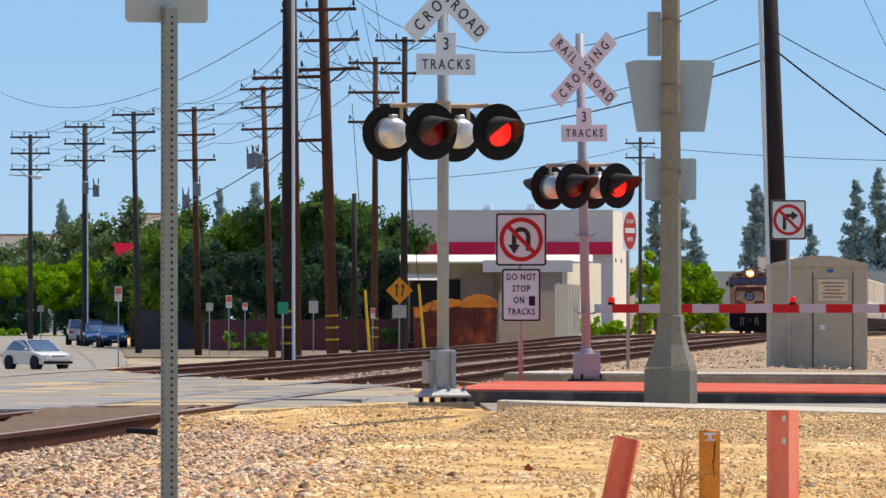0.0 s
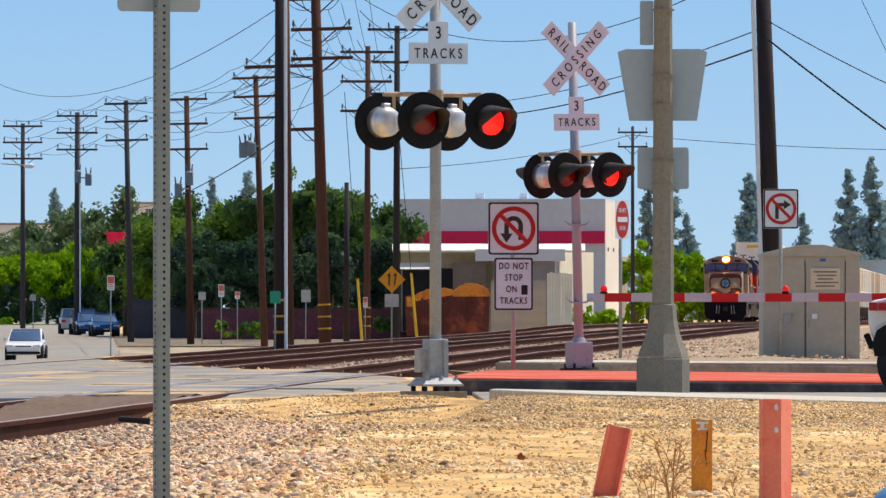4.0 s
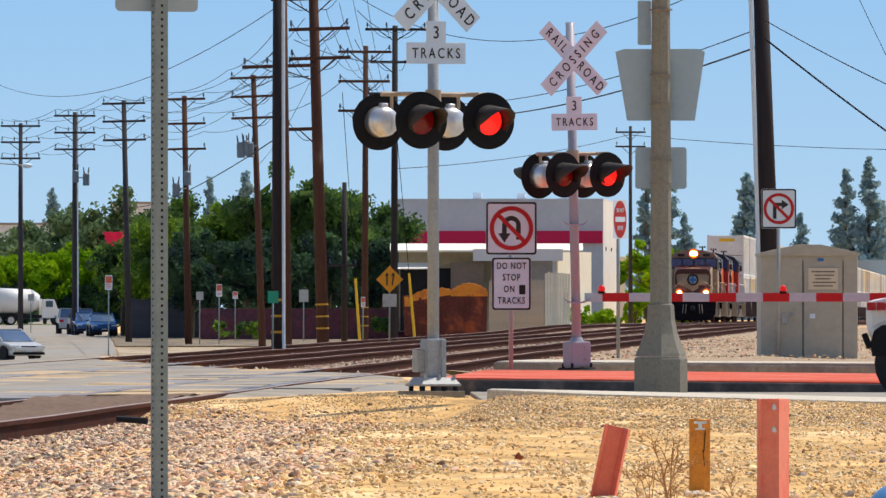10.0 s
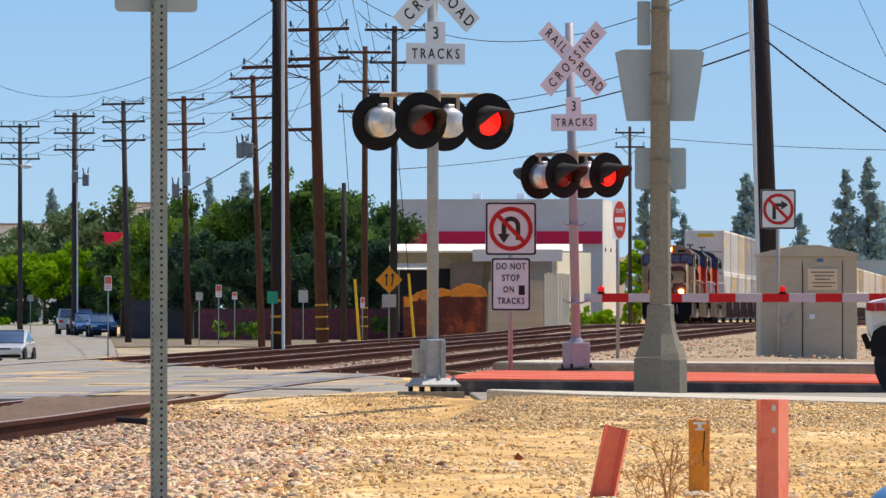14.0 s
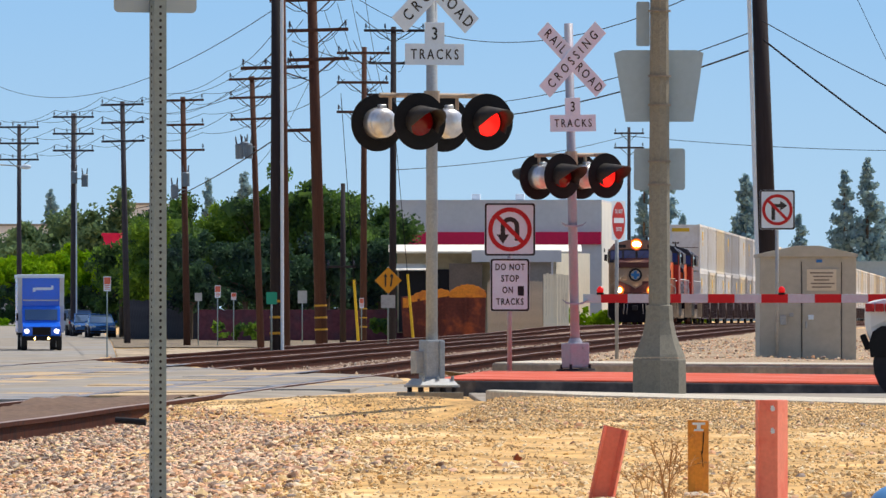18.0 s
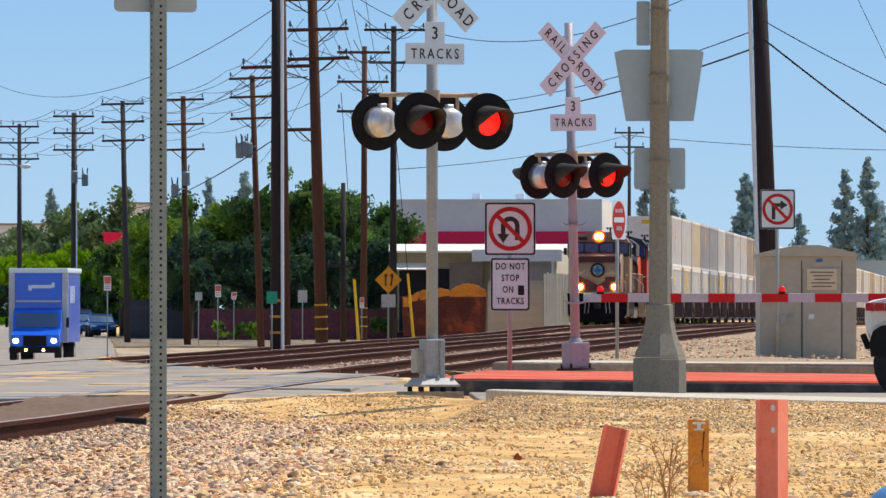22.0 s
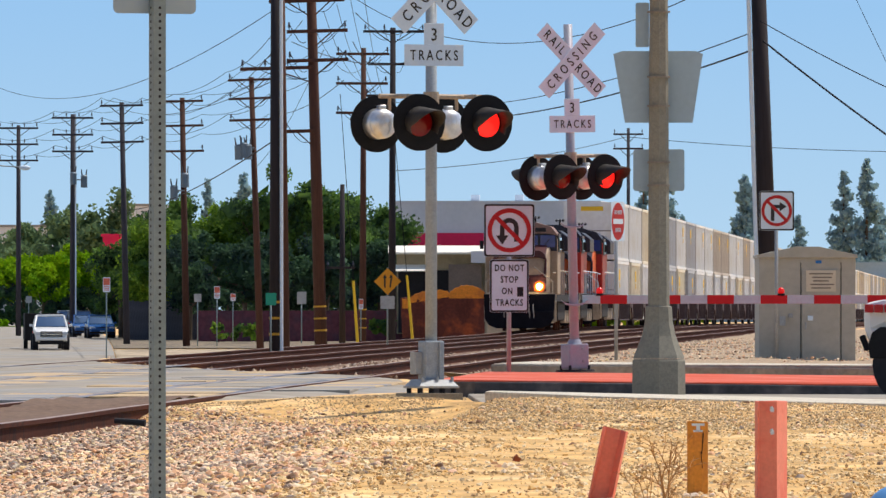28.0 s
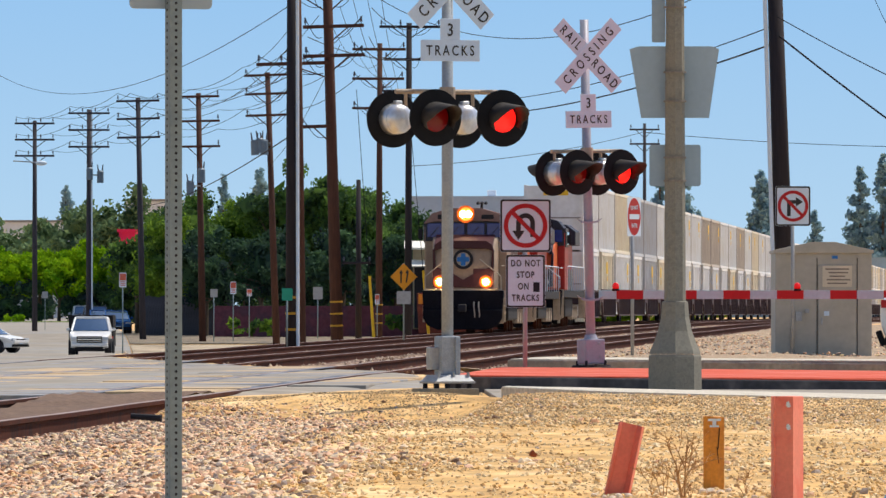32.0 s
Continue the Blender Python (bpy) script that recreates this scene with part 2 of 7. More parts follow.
M["box_grey"] = pbr("pale_grey_container_paint", (.52, .55, .60), .6, 0, .1, 1.5, second=(.46, .46, .47))
M["box_tan"] = pbr("cream_container_paint", (.80, .75, .62), .6, 0, .1, 1.5, second=(.70, .63, .50))
M["box_brown"] = pbr("dusty_buff_container_paint", (.58, .53, .47), .6, 0, .1, 1.5, second=(.48, .43, .38))
M["band_yellow"] = pbr("dirty_yellow_band", (.50, .27, .02), .6, 0, .15, .3)
M["bracket"] = pbr("weathered_tan_casting", (.44, .34, .25), .6, .1, .2, .1)
M["shape_blue"] = pbr("bright_blue_surface", (.10, .28, .58), .4, 0, .05, .5)
M["mark_yellow"] = pbr("yellow_container_marking", (.80, .52, .03), .6, 0, .1, .5)
M["well"] = pbr("dark_well_car_steel", (.06, .038, .045), .75, 0, .25, 1.0, second=(.04, .03, .045))
M["trans"] = pbr("blue_grey_transformer_tank", (.14, .19, .25), .5, .2, .1, .4)
M["yellow_guard"] = pbr("yellow_plastic_guard", (.80, .50, .02), .6, 0, .15, .4)


# ---- mesh helpers ----
def box(bm, c, s, rz=0.0, bevel=0.0, rx=0.0, ry=0.0):
    m = pose(*c, rx, ry, rz) @ Matrix.Diagonal((*s, 1))
    vs = bmesh.ops.create_cube(bm, size=1.0, matrix=m)["verts"]
    if bevel:
        es = list({e for v in vs for e in v.link_edges})
        bmesh.ops.bevel(bm, geom=es, offset=bevel, segments=2, affect="EDGES", profile=0.6)


def rod(bm, a, b, r0, r1=None, n=12):
    a, b = Vector(a), Vector(b)
    q = (b - a).to_track_quat("Z", "Y").to_matrix().to_4x4()
    bmesh.ops.create_cone(bm, cap_ends=True, segments=n, radius1=r0, radius2=r0 if r1 is None else r1, depth=(b - a).length,
                          matrix=Matrix.Translation((a + b) / 2) @ q)


def tube(bm, points, r, n=6):
    """One bent tube through the points."""
    ps = [Vector(p) for p in points]
    rows = []
    for k, p in enumerate(ps):
        along_it = (ps[min(k + 1, len(ps) - 1)] - ps[max(k - 1, 0)]).normalized()
        side = along_it.cross(Vector((0, 1, 0)) if abs(along_it.y) < .9 else Vector((1, 0, 0))).normalized()
        up = side.cross(along_it)
        rows.append([bm.verts.new(p + r * (math.cos(2 * math.pi * j / n) * side + math.sin(2 * math.pi * j / n) * up)) for j in range(n)])
    for p, q in zip(rows, rows[1:]):
        for j in range(n):
            bm.faces.new((p[j], p[(j + 1) % n], q[(j + 1) % n], q[j]))
    bm.faces.new(rows[0][::-1])
    bm.faces.new(rows[-1])


def ball(bm, c, r, u=12, v=8, scale=(1, 1, 1)):
    bmesh.ops.create_uvsphere(bm, u_segments=u, v_segments=v, radius=r, matrix=Matrix.Translation(c) @ Matrix.Diagonal((*scale, 1)))


def prism(bm, outline, y0, y1, bevel=0.0):
    """An outline in x and z, given depth from y0 to y1."""
    f = bm.faces.new([bm.verts.new((x, y0, z)) for x, z in outline])
    out = bmesh.ops.extrude_face_region(bm, geom=[f])
    vs = [g for g in out["geom"] if isinstance(g, bmesh.types.BMVert)]
    bmesh.ops.translate(bm, vec=(0, y1 - y0, 0), verts=vs)
    if bevel:
        es = list({e for v in list(f.verts) + vs for e in v.link_edges})
        bmesh.ops.bevel(bm, geom=es, offset=bevel, segments=2, affect="EDGES", profile=0.6)


def side_prism(bm, outline, x0, x1, bevel=0.0):
    """An outline in y and z, given width from x0 to x1."""
    f = bm.faces.new([bm.verts.new((x0, y, z)) for y, z in outline])
    out = bmesh.ops.extrude_face_region(bm, geom=[f])
    vs = [g for g in out["geom"] if isinstance(g, bmesh.types.BMVert)]
    bmesh.ops.translate(bm, vec=(x1 - x0, 0, 0), verts=vs)
    if bevel:
        es = list({e for v in list(f.verts) + vs for e in v.link_edges})
        bmesh.ops.bevel(bm, geom=es, offset=bevel, segments=2, affect="EDGES", profile=0.6)


def ring(bm, cx, cz, r0, r1, y0, y1, n=40):
    """A flat ring that faces along y."""
    rows = []
    for k in range(n):
        a = 2 * math.pi * k / n
        c, s = math.cos(a), math.sin(a)
        rows.append([bm.verts.new((cx + r * c, y, cz + r * s)) for r, y in ((r0, y0), (r1, y0), (r1, y1), (r0, y1))])
    for k in range(n):
        p, q = rows[k], rows[(k + 1) % n]
        for j in range(4):
            bm.faces.new((p[j], p[(j + 1) % 4], q[(j + 1) % 4], q[j]))


def finish(name, bm, material, smooth=False):
    bmesh.ops.recalc_face_normals(bm, faces=bm.faces)
    me = bpy.data.meshes.new(name)
    bm.to_mesh(me)
    bm.free()
    if smooth:
        for p in me.polygons:
            p.use_smooth = True
    me.materials.append(material)
    return me


def part(name, bm, material, parent, label="", smooth=False):
    ob = new(name, finish(name, bm, material, smooth))
    ob.parent = parent
    if label:
        tagged(ob, label)
    return ob


def share(name, mesh, parent, m):
    ob = new(name, mesh)
    ob.parent = parent
    ob.matrix_basis = m
    return ob


def thing(name, m, label, category, group="", kind=""):
    ob = new(name)
    ob.empty_display_size = 0.2
    ob.matrix_basis = m
    return tagged(ob, label, category, group, kind)


def single(name, bm, material, m, label, category, group="", kind="", smooth=False):
    ob = new(name, finish(name, bm, material, smooth))
    ob.matrix_basis = m
    return tagged(ob, label, category, group, kind)


def from_lists(name, verts, faces, material, smooth=False):
    me = bpy.data.meshes.new(name)
    me.from_pydata(verts, [], faces)
    me.materials.append(material)
    if smooth:
        for p in me.polygons:
            p.use_smooth = True
    return me


def writing(text, size, material, parent, m, name="lettering", wide=1.0, bold=0.0, gap=1.0):
    """Flat raised letters in the built-in font that face along -y, centred."""
    cu = bpy.data.curves.new(name, "FONT")
    cu.body, cu.size, cu.align_x, cu.align_y = text, size, "CENTER", "CENTER"
    cu.extrude, cu.offset, cu.space_character = 0.002, bold, gap
    cu.resolution_u = 3
    tmp = bpy.data.objects.new(name, cu)
    scene.collection.objects.link(tmp)
    me = bpy.data.meshes.new_from_object(tmp.evaluated_get(bpy.context.evaluated_depsgraph_get()))
    bpy.data.objects.remove(tmp)
    me.transform(Matrix.Rotation(radians(90), 4, "X") @ Matrix.Diagonal((wide, 1, 1, 1)))
    # each letter is a part of its own
    bm = bmesh.new()
    bm.from_mesh(me)
    bmesh.ops.remove_doubles(bm, verts=bm.verts, dist=1e-6)
    seen = set()
    for v in bm.verts:
        if v in seen:
            continue
        island, todo = [], [v]
        seen.add(v)
        while todo:
            q = todo.pop()
            island.append(q)
            for e in q.link_edges:
                o = e.other_vert(q)
                if o not in seen:
                    seen.add(o)
                    todo.append(o)
        index = {q: k for k, q in enumerate(island)}
        faces = {f for q in island for f in q.link_faces}
        letter = new("letter", from_lists("letter", [q.co[:] for q in island], [tuple(index[q] for q in f.verts) for f in sorted(faces, key=lambda f: f.index)], material))
        letter.parent = parent
        letter.matrix_basis = m
    bm.free()


def rounded(w, h, r, n=5):
    """The outline of a rounded rectangle in x and z."""
    pts = []
    for cx, cz, a0 in ((w / 2 - r, h / 2 - r, 0), (-w / 2 + r, h / 2 - r, 90), (-w / 2 + r, -h / 2 + r, 180), (w / 2 - r, -h / 2 + r, 270)):
        for k in range(n + 1):
            a = radians(a0 + 90 * k / n)
            pts.append((cx + r * math.cos(a), cz + r * math.sin(a)))
    return pts


def along(table, t):
    """Straight-line reading of a short table of (t, value)."""
    if t <= table[0][0]:
        return table[0][1]
    for (a, p), (b, q) in zip(table, table[1:]):
        if t <= b:
            return p + (q - p) * (t - a) / (b - a)
    return table[-1][1]


def ease(a, b, t):
    t = min(1.0, max(0.0, (t - a) / (b - a)))
    return t * t * (3 - 2 * t)


# ---- the lie of the land ----
RAIL_Z = [(0, 0.0), (190, 0.0), (237, .085), (325, .28), (403, .43), (480, .50), (650, .52), (2000, .60)]
STREET_Z = [(0, -.03), (90, -.03), (200, -.10), (240, -.30), (380, -1.15), (500, -1.2), (560, -.82), (665, -.32), (1075, .18), (1600, .5), (5000, .5)]
LINE = []
_x = -7.4 - .0369 * 60
for _d in range(-60, 1801, 4):
    LINE.append((_d, _x))
    _x += 4 * (.0369 + .0209 * ease(170, 250, _d))
TRACKS = (0.0, -4.9, -9.8)


def line_x(d):
    return along(LINE, d)


def rail_z(d, off):
    return along(RAIL_Z, d) + off * .0235 * (1 - ease(395, 495, d))


def land(x, d):
    """Height of the ground."""
    off = x - line_x(d)
    bed = rail_z(d, max(-9.8, min(0, off))) - .20
    right = along([(0, .12), (95, .12), (112, -.02), (150, .08), (200, .10), (300, .10), (420, .25), (520, .35), (5000, .45)], d)
    right -= .021 * max(0, min(6, x - .4)) * ease(66, 94, d) * (1 - ease(104, 112, d))
    right -= .16 * ease(.5, 1.1, x) * ease(103.2, 105.2, d) * (1 - ease(120, 126, d))
    right -= .26 * ease(-1.2, -3.2, x) * (1 - ease(98, 112, d))
    left = along(STREET_Z, d)
    k = ease(1.6, 5.0, off)
    z = bed * (1 - k) + right * k
    j = ease(-11.4, -14.5, off)
    z = z * (1 - j) + left * j
    # a ramp of dirt up to the street and the bed below it
    e = ease(96, 103.5, d) * ease(.9, .2, x - along(ROAD_EDGE, d))
    z = z * (1 - e) + (road_z(x, d) - .035) * e
    # a shallow swale before the gravel bank at the street's edge, and the bank's low crest
    if 68 < d < 110:
        side = ease(.5, -.1, x) * ease(-2.6, -1.4, x)
        crest = z + .085 * side * (1 - ease(105.5, 110, d))
        low = .12 - .32 * (d - 68) / 28 if d < 96 else -.20
        up = min(1.0, max(0.0, (d - 101.5) / 2.2))
        z += ((min(z, low) if d < 101.5 else low + (crest - low) * up) - z) * side
    return z


# how far the gravel bank reaches over the street, by x
BANK = [(-6, 104), (-3.2, 105), (-2.6, 109), (-.45, 123), (0, 125)]


ROAD_EDGE = [(104, -.35), (118, -.2), (150, -.45), (190, -3.7), (244, -8.2), (330, -11.2), (450, -14.2), (600, -19.5), (1100, -38), (1500, -52)]


def road_z(x, d):
    off = x - line_x(d)
    z = rail_z(d, max(-9.8, min(0, off))) - .012
    j = ease(-11.4, -16.0, off)
    return z * (1 - j) + (along(STREET_Z, d) + .02) * j


BED = ((-3.0, -.40), (-2.1, -.11), (-1.6, -.055), (-1.1, -.06), (-.55, -.075), (0, -.065), (.55, -.075), (1.1, -.06), (1.6, -.055), (2.1, -.11), (3.0, -.40))


def rough_land(x, d):
    """The ground with its small humps and ruts, beside the camera's view of the gravel."""
    z = land(x, d)
    if abs(x) < 20 and d < 100:
        z += (.045 * noise.noise((x * .8, d * .16, 0)) + .02 * noise.noise((x * 2.2, d * .7, 3))) * ease(101, 92, d)
    return z


# ---- ground, street and tracks ----
def make_ground():
    xs = [-3000, -900, -300, -130, -80, -60] + [-50 + 2 * k for k in range(16)] + [-18 + .5 * k for k in range(73)] + [20 + 2 * k for k in range(16)] + [60, 90, 150, 400, 1200, 3000]
    ds = [-200, -40, 0, 20] + [30 + k for k in range(110)] + [140 + 4 * k for k in range(90)] + [500 + 25 * k for k in range(28)] + [1250, 1600, 2200, 3200, 4850]
    verts = []
    for d in ds:
        for x in xs:
            verts.append((x, d, rough_land(x, d)))
    n = len(xs)
    faces = [(j * n + i, j * n + i + 1, (j + 1) * n + i + 1, (j + 1) * n + i) for j in range(len(ds) - 1) for i in range(n - 1)]
    ob = new("ground", from_lists("ground", verts, faces, M["dirt"], True))
    tagged(ob, "tan dirt and gravel ground beside the railway", "ground", kind="structure")


def make_road():
    ds = [104 + 3 * k for k in range(66)] + [302 + 12 * k for k in range(50)] + [950, 1100, 1300, 1500]
    verts, faces, n = [], [], 40
    for d in ds:
        e = along(ROAD_EDGE, d)
        for i in range(n):
            x = e - (e + 65) * (1 - i / (n - 1)) ** 1.6
            q = along(BANK, x)
            dip = .07 * max(ease(q + 3.2, q + .9 * noise.noise((x * .9, 0, 2)), d), ease(n - 2.5, n - 1, i) * ease(300, 200, d))
            verts.append((x, d, road_z(x, d) - dip))
    for j in range(len(ds) - 1):
        for i in range(n - 1):
            a = j * n + i
            faces.append((a, a + 1, a + n + 1, a + n))
    tagged(new("road", from_lists("road", verts, faces, M["asphalt"], True)), "pale sun-bleached asphalt street over the crossing", "road", kind="structure")


PROFILE = ((-.07, 0), (.07, 0), (.07, .014), (.012, .035), (.012, .135), (.037, .145), (.037, .182), (-.037, .182), (-.037, .145), (-.012, .135), (-.012, .035), (-.07, .014))


def sweep(name, profile, path, material):
    """A profile in x and z carried along points that run mainly along y."""
    verts, faces, n = [], [], len(profile)
    for p in path:
        verts += [(p[0] + a, p[1], p[2] + b) for a, b in profile]
    for j in range(len(path) - 1):
        for i in range(n):
            k = (i + 1) % n
            faces.append((j * n + i, j * n + k, (j + 1) * n + k, (j + 1) * n + i))
    return from_lists(name, verts, faces, material)


def make_tracks():
    stops = [20 + 4 * k for k in range(120)] + [500 + 25 * k for k in range(53)]
    for off in TRACKS:
        t = thing("railway_track", pose(0, 0, 0), "rusty rails on dark timber ties in ballast, running over the street", "railway track", "three parallel tracks", "structure")
        for side in (-.7525, .7525):
            path = [(line_x(d) + off + side, d, rail_z(d, off) - .182 + .012 * noise.noise((d * .09, off, side))) for d in stops]
            ob = new("rail", sweep("rail", PROFILE, path, M["rust"]))
            ob.parent = t
            top = [(x, y, z + .1825) for x, y, z in path]
            ob2 = new("railhead", sweep("railhead", ((-.03, 0), (.03, 0), (.024, .004), (-.024, .004)), top, M["railhead"]))
            ob2.parent = ob
            # the dark groove beside the rail where the street crosses
            gpath = [(x - math.copysign(.075, side), y, z + .176) for x, y, z in path if y > along(BANK, x) + 3 and x < along(ROAD_EDGE, y) - .05 and y < 225]
            if len(gpath) > 1:
                o3 = new("flangeway", sweep("flangeway", ((-.13, 0), (.07, 0), (.07, .008), (-.13, .008)), gpath, M["seal"]))
                o3.parent = t
        verts, faces = [], []
        rng = random.Random(int(off * 10))
        d = 22.0
        while d < 760:
            c, z = line_x(d) + off, rail_z(d, off) - .182
            w, h, dy = 1.3 + rng.uniform(-.05, .05), .115, rng.uniform(-.02, .02)
            b = len(verts)
            for sx in (-w, w):
                for sy in (-h, h):
                    for sz in (-.16, -.002):
                        verts.append((c + sx, d + dy + sy, z + sz))
            faces += [(b, b + 1, b + 3, b + 2), (b + 4, b + 6, b + 7, b + 5), (b, b + 4, b + 5, b + 1), (b + 2, b + 3, b + 7, b + 6), (b + 1, b + 5, b + 7, b + 3)]
            d += .55
        ob = new("ties", from_lists("ties", verts, faces, M["tie"]))
        ob.parent = t
        tagged(ob, kind="stuff")
        # the shouldered ballast bed
        verts, faces = [], []
        bed = [20 + 2 * k for k in range(150)] + [320 + 8 * k for k in range(60)]
        sec = BED
        for d in bed:
            for a, b in sec:
                verts.append((line_x(d) + off + a, d, rail_z(d, off) - .10 + b + .03 * noise.noise((a * 3, d * 1.5, off))))
        n = len(sec)
        for j in range(len(bed) - 1):
            for i in range(n - 1):
                faces.append((j * n + i, j * n + i + 1, (j + 1) * n + i + 1, (j + 1) * n + i))
        ob = new("ballast", from_lists("ballast", verts, faces, M["bed"], True))
        ob.parent = t


def make_bed_stones():
    """Scattered ballast on the beds and the paler dirt between the tracks."""
    rng = np.random.default_rng(17)
    ov = np.array([(1, 0, 0), (-1, 0, 0), (0, 1, 0), (0, -1, 0), (0, 0, 1), (0, 0, -1)], float)
    of = np.array([(0, 2, 4), (2, 1, 4), (1, 3, 4), (3, 0, 4), (2, 0, 5), (1, 2, 5), (3, 1, 5), (0, 3, 5)])
    n = 15000
    d = 150 + 310 * rng.random(n) ** .8
    off = rng.uniform(-12.0, 2.4, n)
    rows, size = [], []
    for a, b in zip(d, off):
        near = min(TRACKS, key=lambda t: abs(b - t))
        x = line_x(a) + b
        # patches of stones with bare stretches between them
        if x < along(ROAD_EDGE, a) + .2 or abs(abs(b - near) - .7525) < .10 or noise.noise((b * .9, a * .05, 3)) < -.12:
            continue
        z = rail_z(a, near) - .10 + along(BED, max(-2.9, min(2.9, b - near)))
        rows.append((x, a, max(z, land(x, a)) + .01))
        size.append(rng.uniform(.025, .06) if abs(b - near) > 1.5 else rng.uniform(.018, .042))
    c, r = np.array(rows), np.array(size)
    p = ov[None] * (r[:, None, None] * rng.uniform(.6, 1.3, (len(c), 6, 1))) + c[:, None]
    faces = (of[None] + (np.arange(len(c)) * 6)[:, None, None]).reshape(-1, 3)
    tones = ((.20, .13, .09), (.42, .31, .22), (.12, .075, .055), (.55, .44, .33), (.27, .18, .12), (.34, .26, .20), (.60, .50, .40))
    tagged(new("bed_stones", from_lists("bed_stones", p.reshape(-1, 3).tolist(), faces.tolist(), stone_material("bed_stones", tones))), "brown and tan ballast stones between the rails", "gravel", kind="stuff")


def make_panels():
    """Concrete panels let into the street between and beside the rails."""
    rng = random.Random(8)
    meshes = {}
    for off in TRACKS[:2]:
        t = thing("crossing_panels", pose(0, 0, 0), "worn concrete panels between the rails at the crossing", "crossing panel", "crossing panels", "structure")
        d = 107.0
        while d < 215:
            for x0, w in ((-1.36, .95), (0, 1.22), (1.36, .95)):
                x = line_x(d + 1.2) + off + x0
                if x + w / 2 > along(ROAD_EDGE, d + 1.2) - .15 or d < along(BANK, x + w / 2) + 2:
                    continue
                key = (w, rng.randrange(3))
                if key not in meshes:
                    bm = bmesh.new()
                    box(bm, (0, 0, 0), (w, 2.36, .06), bevel=.012)
                    meshes[key] = finish("panel", bm, M[("panel", "panel_tan", "asphalt")[key[1]]])
                z = rail_z(d + 1.2, off) - .03 + rng.uniform(-.004, .008)
                tilt = -math.degrees(math.atan2(line_x(d + 3) - line_x(d), 3))
                share("panel", meshes[key], t, pose(x, d + 1.2, z, 0, rng.uniform(-.4, .4), tilt))
            d += 2.4


def slab(name, outline, z0, z1, material, label, category, bevel=.02, fall=0.0):
    bm = bmesh.new()
    f = bm.faces.new([bm.verts.new((x, y, z0)) for x, y in outline])
    out = bmesh.ops.extrude_face_region(bm, geom=[f])
    vs = [g for g in out["geom"] if isinstance(g, bmesh.types.BMVert)]
    bmesh.ops.translate(bm, vec=(0, 0, z1 - z0), verts=vs)
    top = [e for e in bm.edges if all(abs(v.co.z - z1) < 1e-5 for v in e.verts)]
    bmesh.ops.bevel(bm, geom=top, offset=bevel, segments=2, affect="EDGES", profile=.6)
    # the paving falls gently towards the far side of the street
    for v in bm.verts:
        v.co.z -= fall * max(0, min(8, v.co.x - .4))
    return single(name, bm, material, pose(0, 0, 0), label, category, kind="structure")


def make_kerbs():
    # near kerb with its pale top, the lane behind it, the red median and the far kerb with its walk
    slab("kerb_near", [(.45, 102.6), (1.6, 99.0), (4, 97.2), (8.4, 96.6), (14, 96.0), (14, 101.9), (8.4, 102.4), (4, 103.2), (.5, 103.9)], -.1, .125, M["curb"], "pale concrete kerb along the gravel", "kerb", fall=.021)
    slab("lane", [(.45, 103.4), (30, 100), (30, 121), (.3, 121)], -.2, -.02, M["asphalt"], "asphalt lane between kerb and median", "road")
    # bodies carry shade in their dark colour; separate slabs give the tops
    slab("median", [(-.1, 119.0), (.4, 118.6), (8.4, 117.0), (14, 116.0), (16, 138), (8.4, 138.2), (.6, 138.4)], -.1, .12, M["kerb_dark"], "raised median with kerb faces darkened for shade", "median", fall=.010)
    slab("median_paving", [(-.08, 119.03), (.4, 118.63), (8.4, 117.03), (13.98, 116.03), (15.98, 137.98), (8.4, 138.17), (.62, 138.37)], .121, .14, M["red_paint"], "faded red paving on the median", "paving", .004, fall=.010)
    slab("kerb_far", [(.7, 139.2), (1.25, 138.9), (8.4, 138.3), (18, 137.5), (18, 146.5), (8.4, 146.8), (1.3, 147.0)], -.1, .235, M["kerb_face"], "kerb face darkened for shade behind the median", "kerb", fall=.010)
    slab("walk_far", [(.74, 139.2), (1.26, 138.93), (8.4, 138.33), (17.98, 137.53), (17.98, 146.48), (8.4, 146.78), (1.32, 146.98)], .236, .25, M["curb"], "pale concrete walk behind the median", "walk", .004, fall=.010)


def make_fill():
    """Brown dirt packed between the near rails up to the rail heads, just before the street."""
    verts, faces, n = [], [], 9
    ds = [86 + .75 * k for k in range(33)]
    for d in ds:
        for i in range(n):
            x = -.70 + 1.40 * i / (n - 1)
            z = rail_z(d, 0) - .17 + .115 * ease(88.5, 92, d + 1.2 * noise.noise((x * 2, d * .4, 9))) + .05 * ease(99.5, 103, d) + .05 * noise.noise((x * 2.2, d * .7, 4))
            verts.append((line_x(d) + x, d, z))
    for j in range(len(ds) - 1):
        for i in range(n - 1):
            a = j * n + i
            faces.append((a, a + 1, a + n + 1, a + n))
    tagged(new("dirt_fill", from_lists("dirt_fill", verts, faces, M["fill"], True)), "brown dirt packed between the rails", "ground", kind="structure")


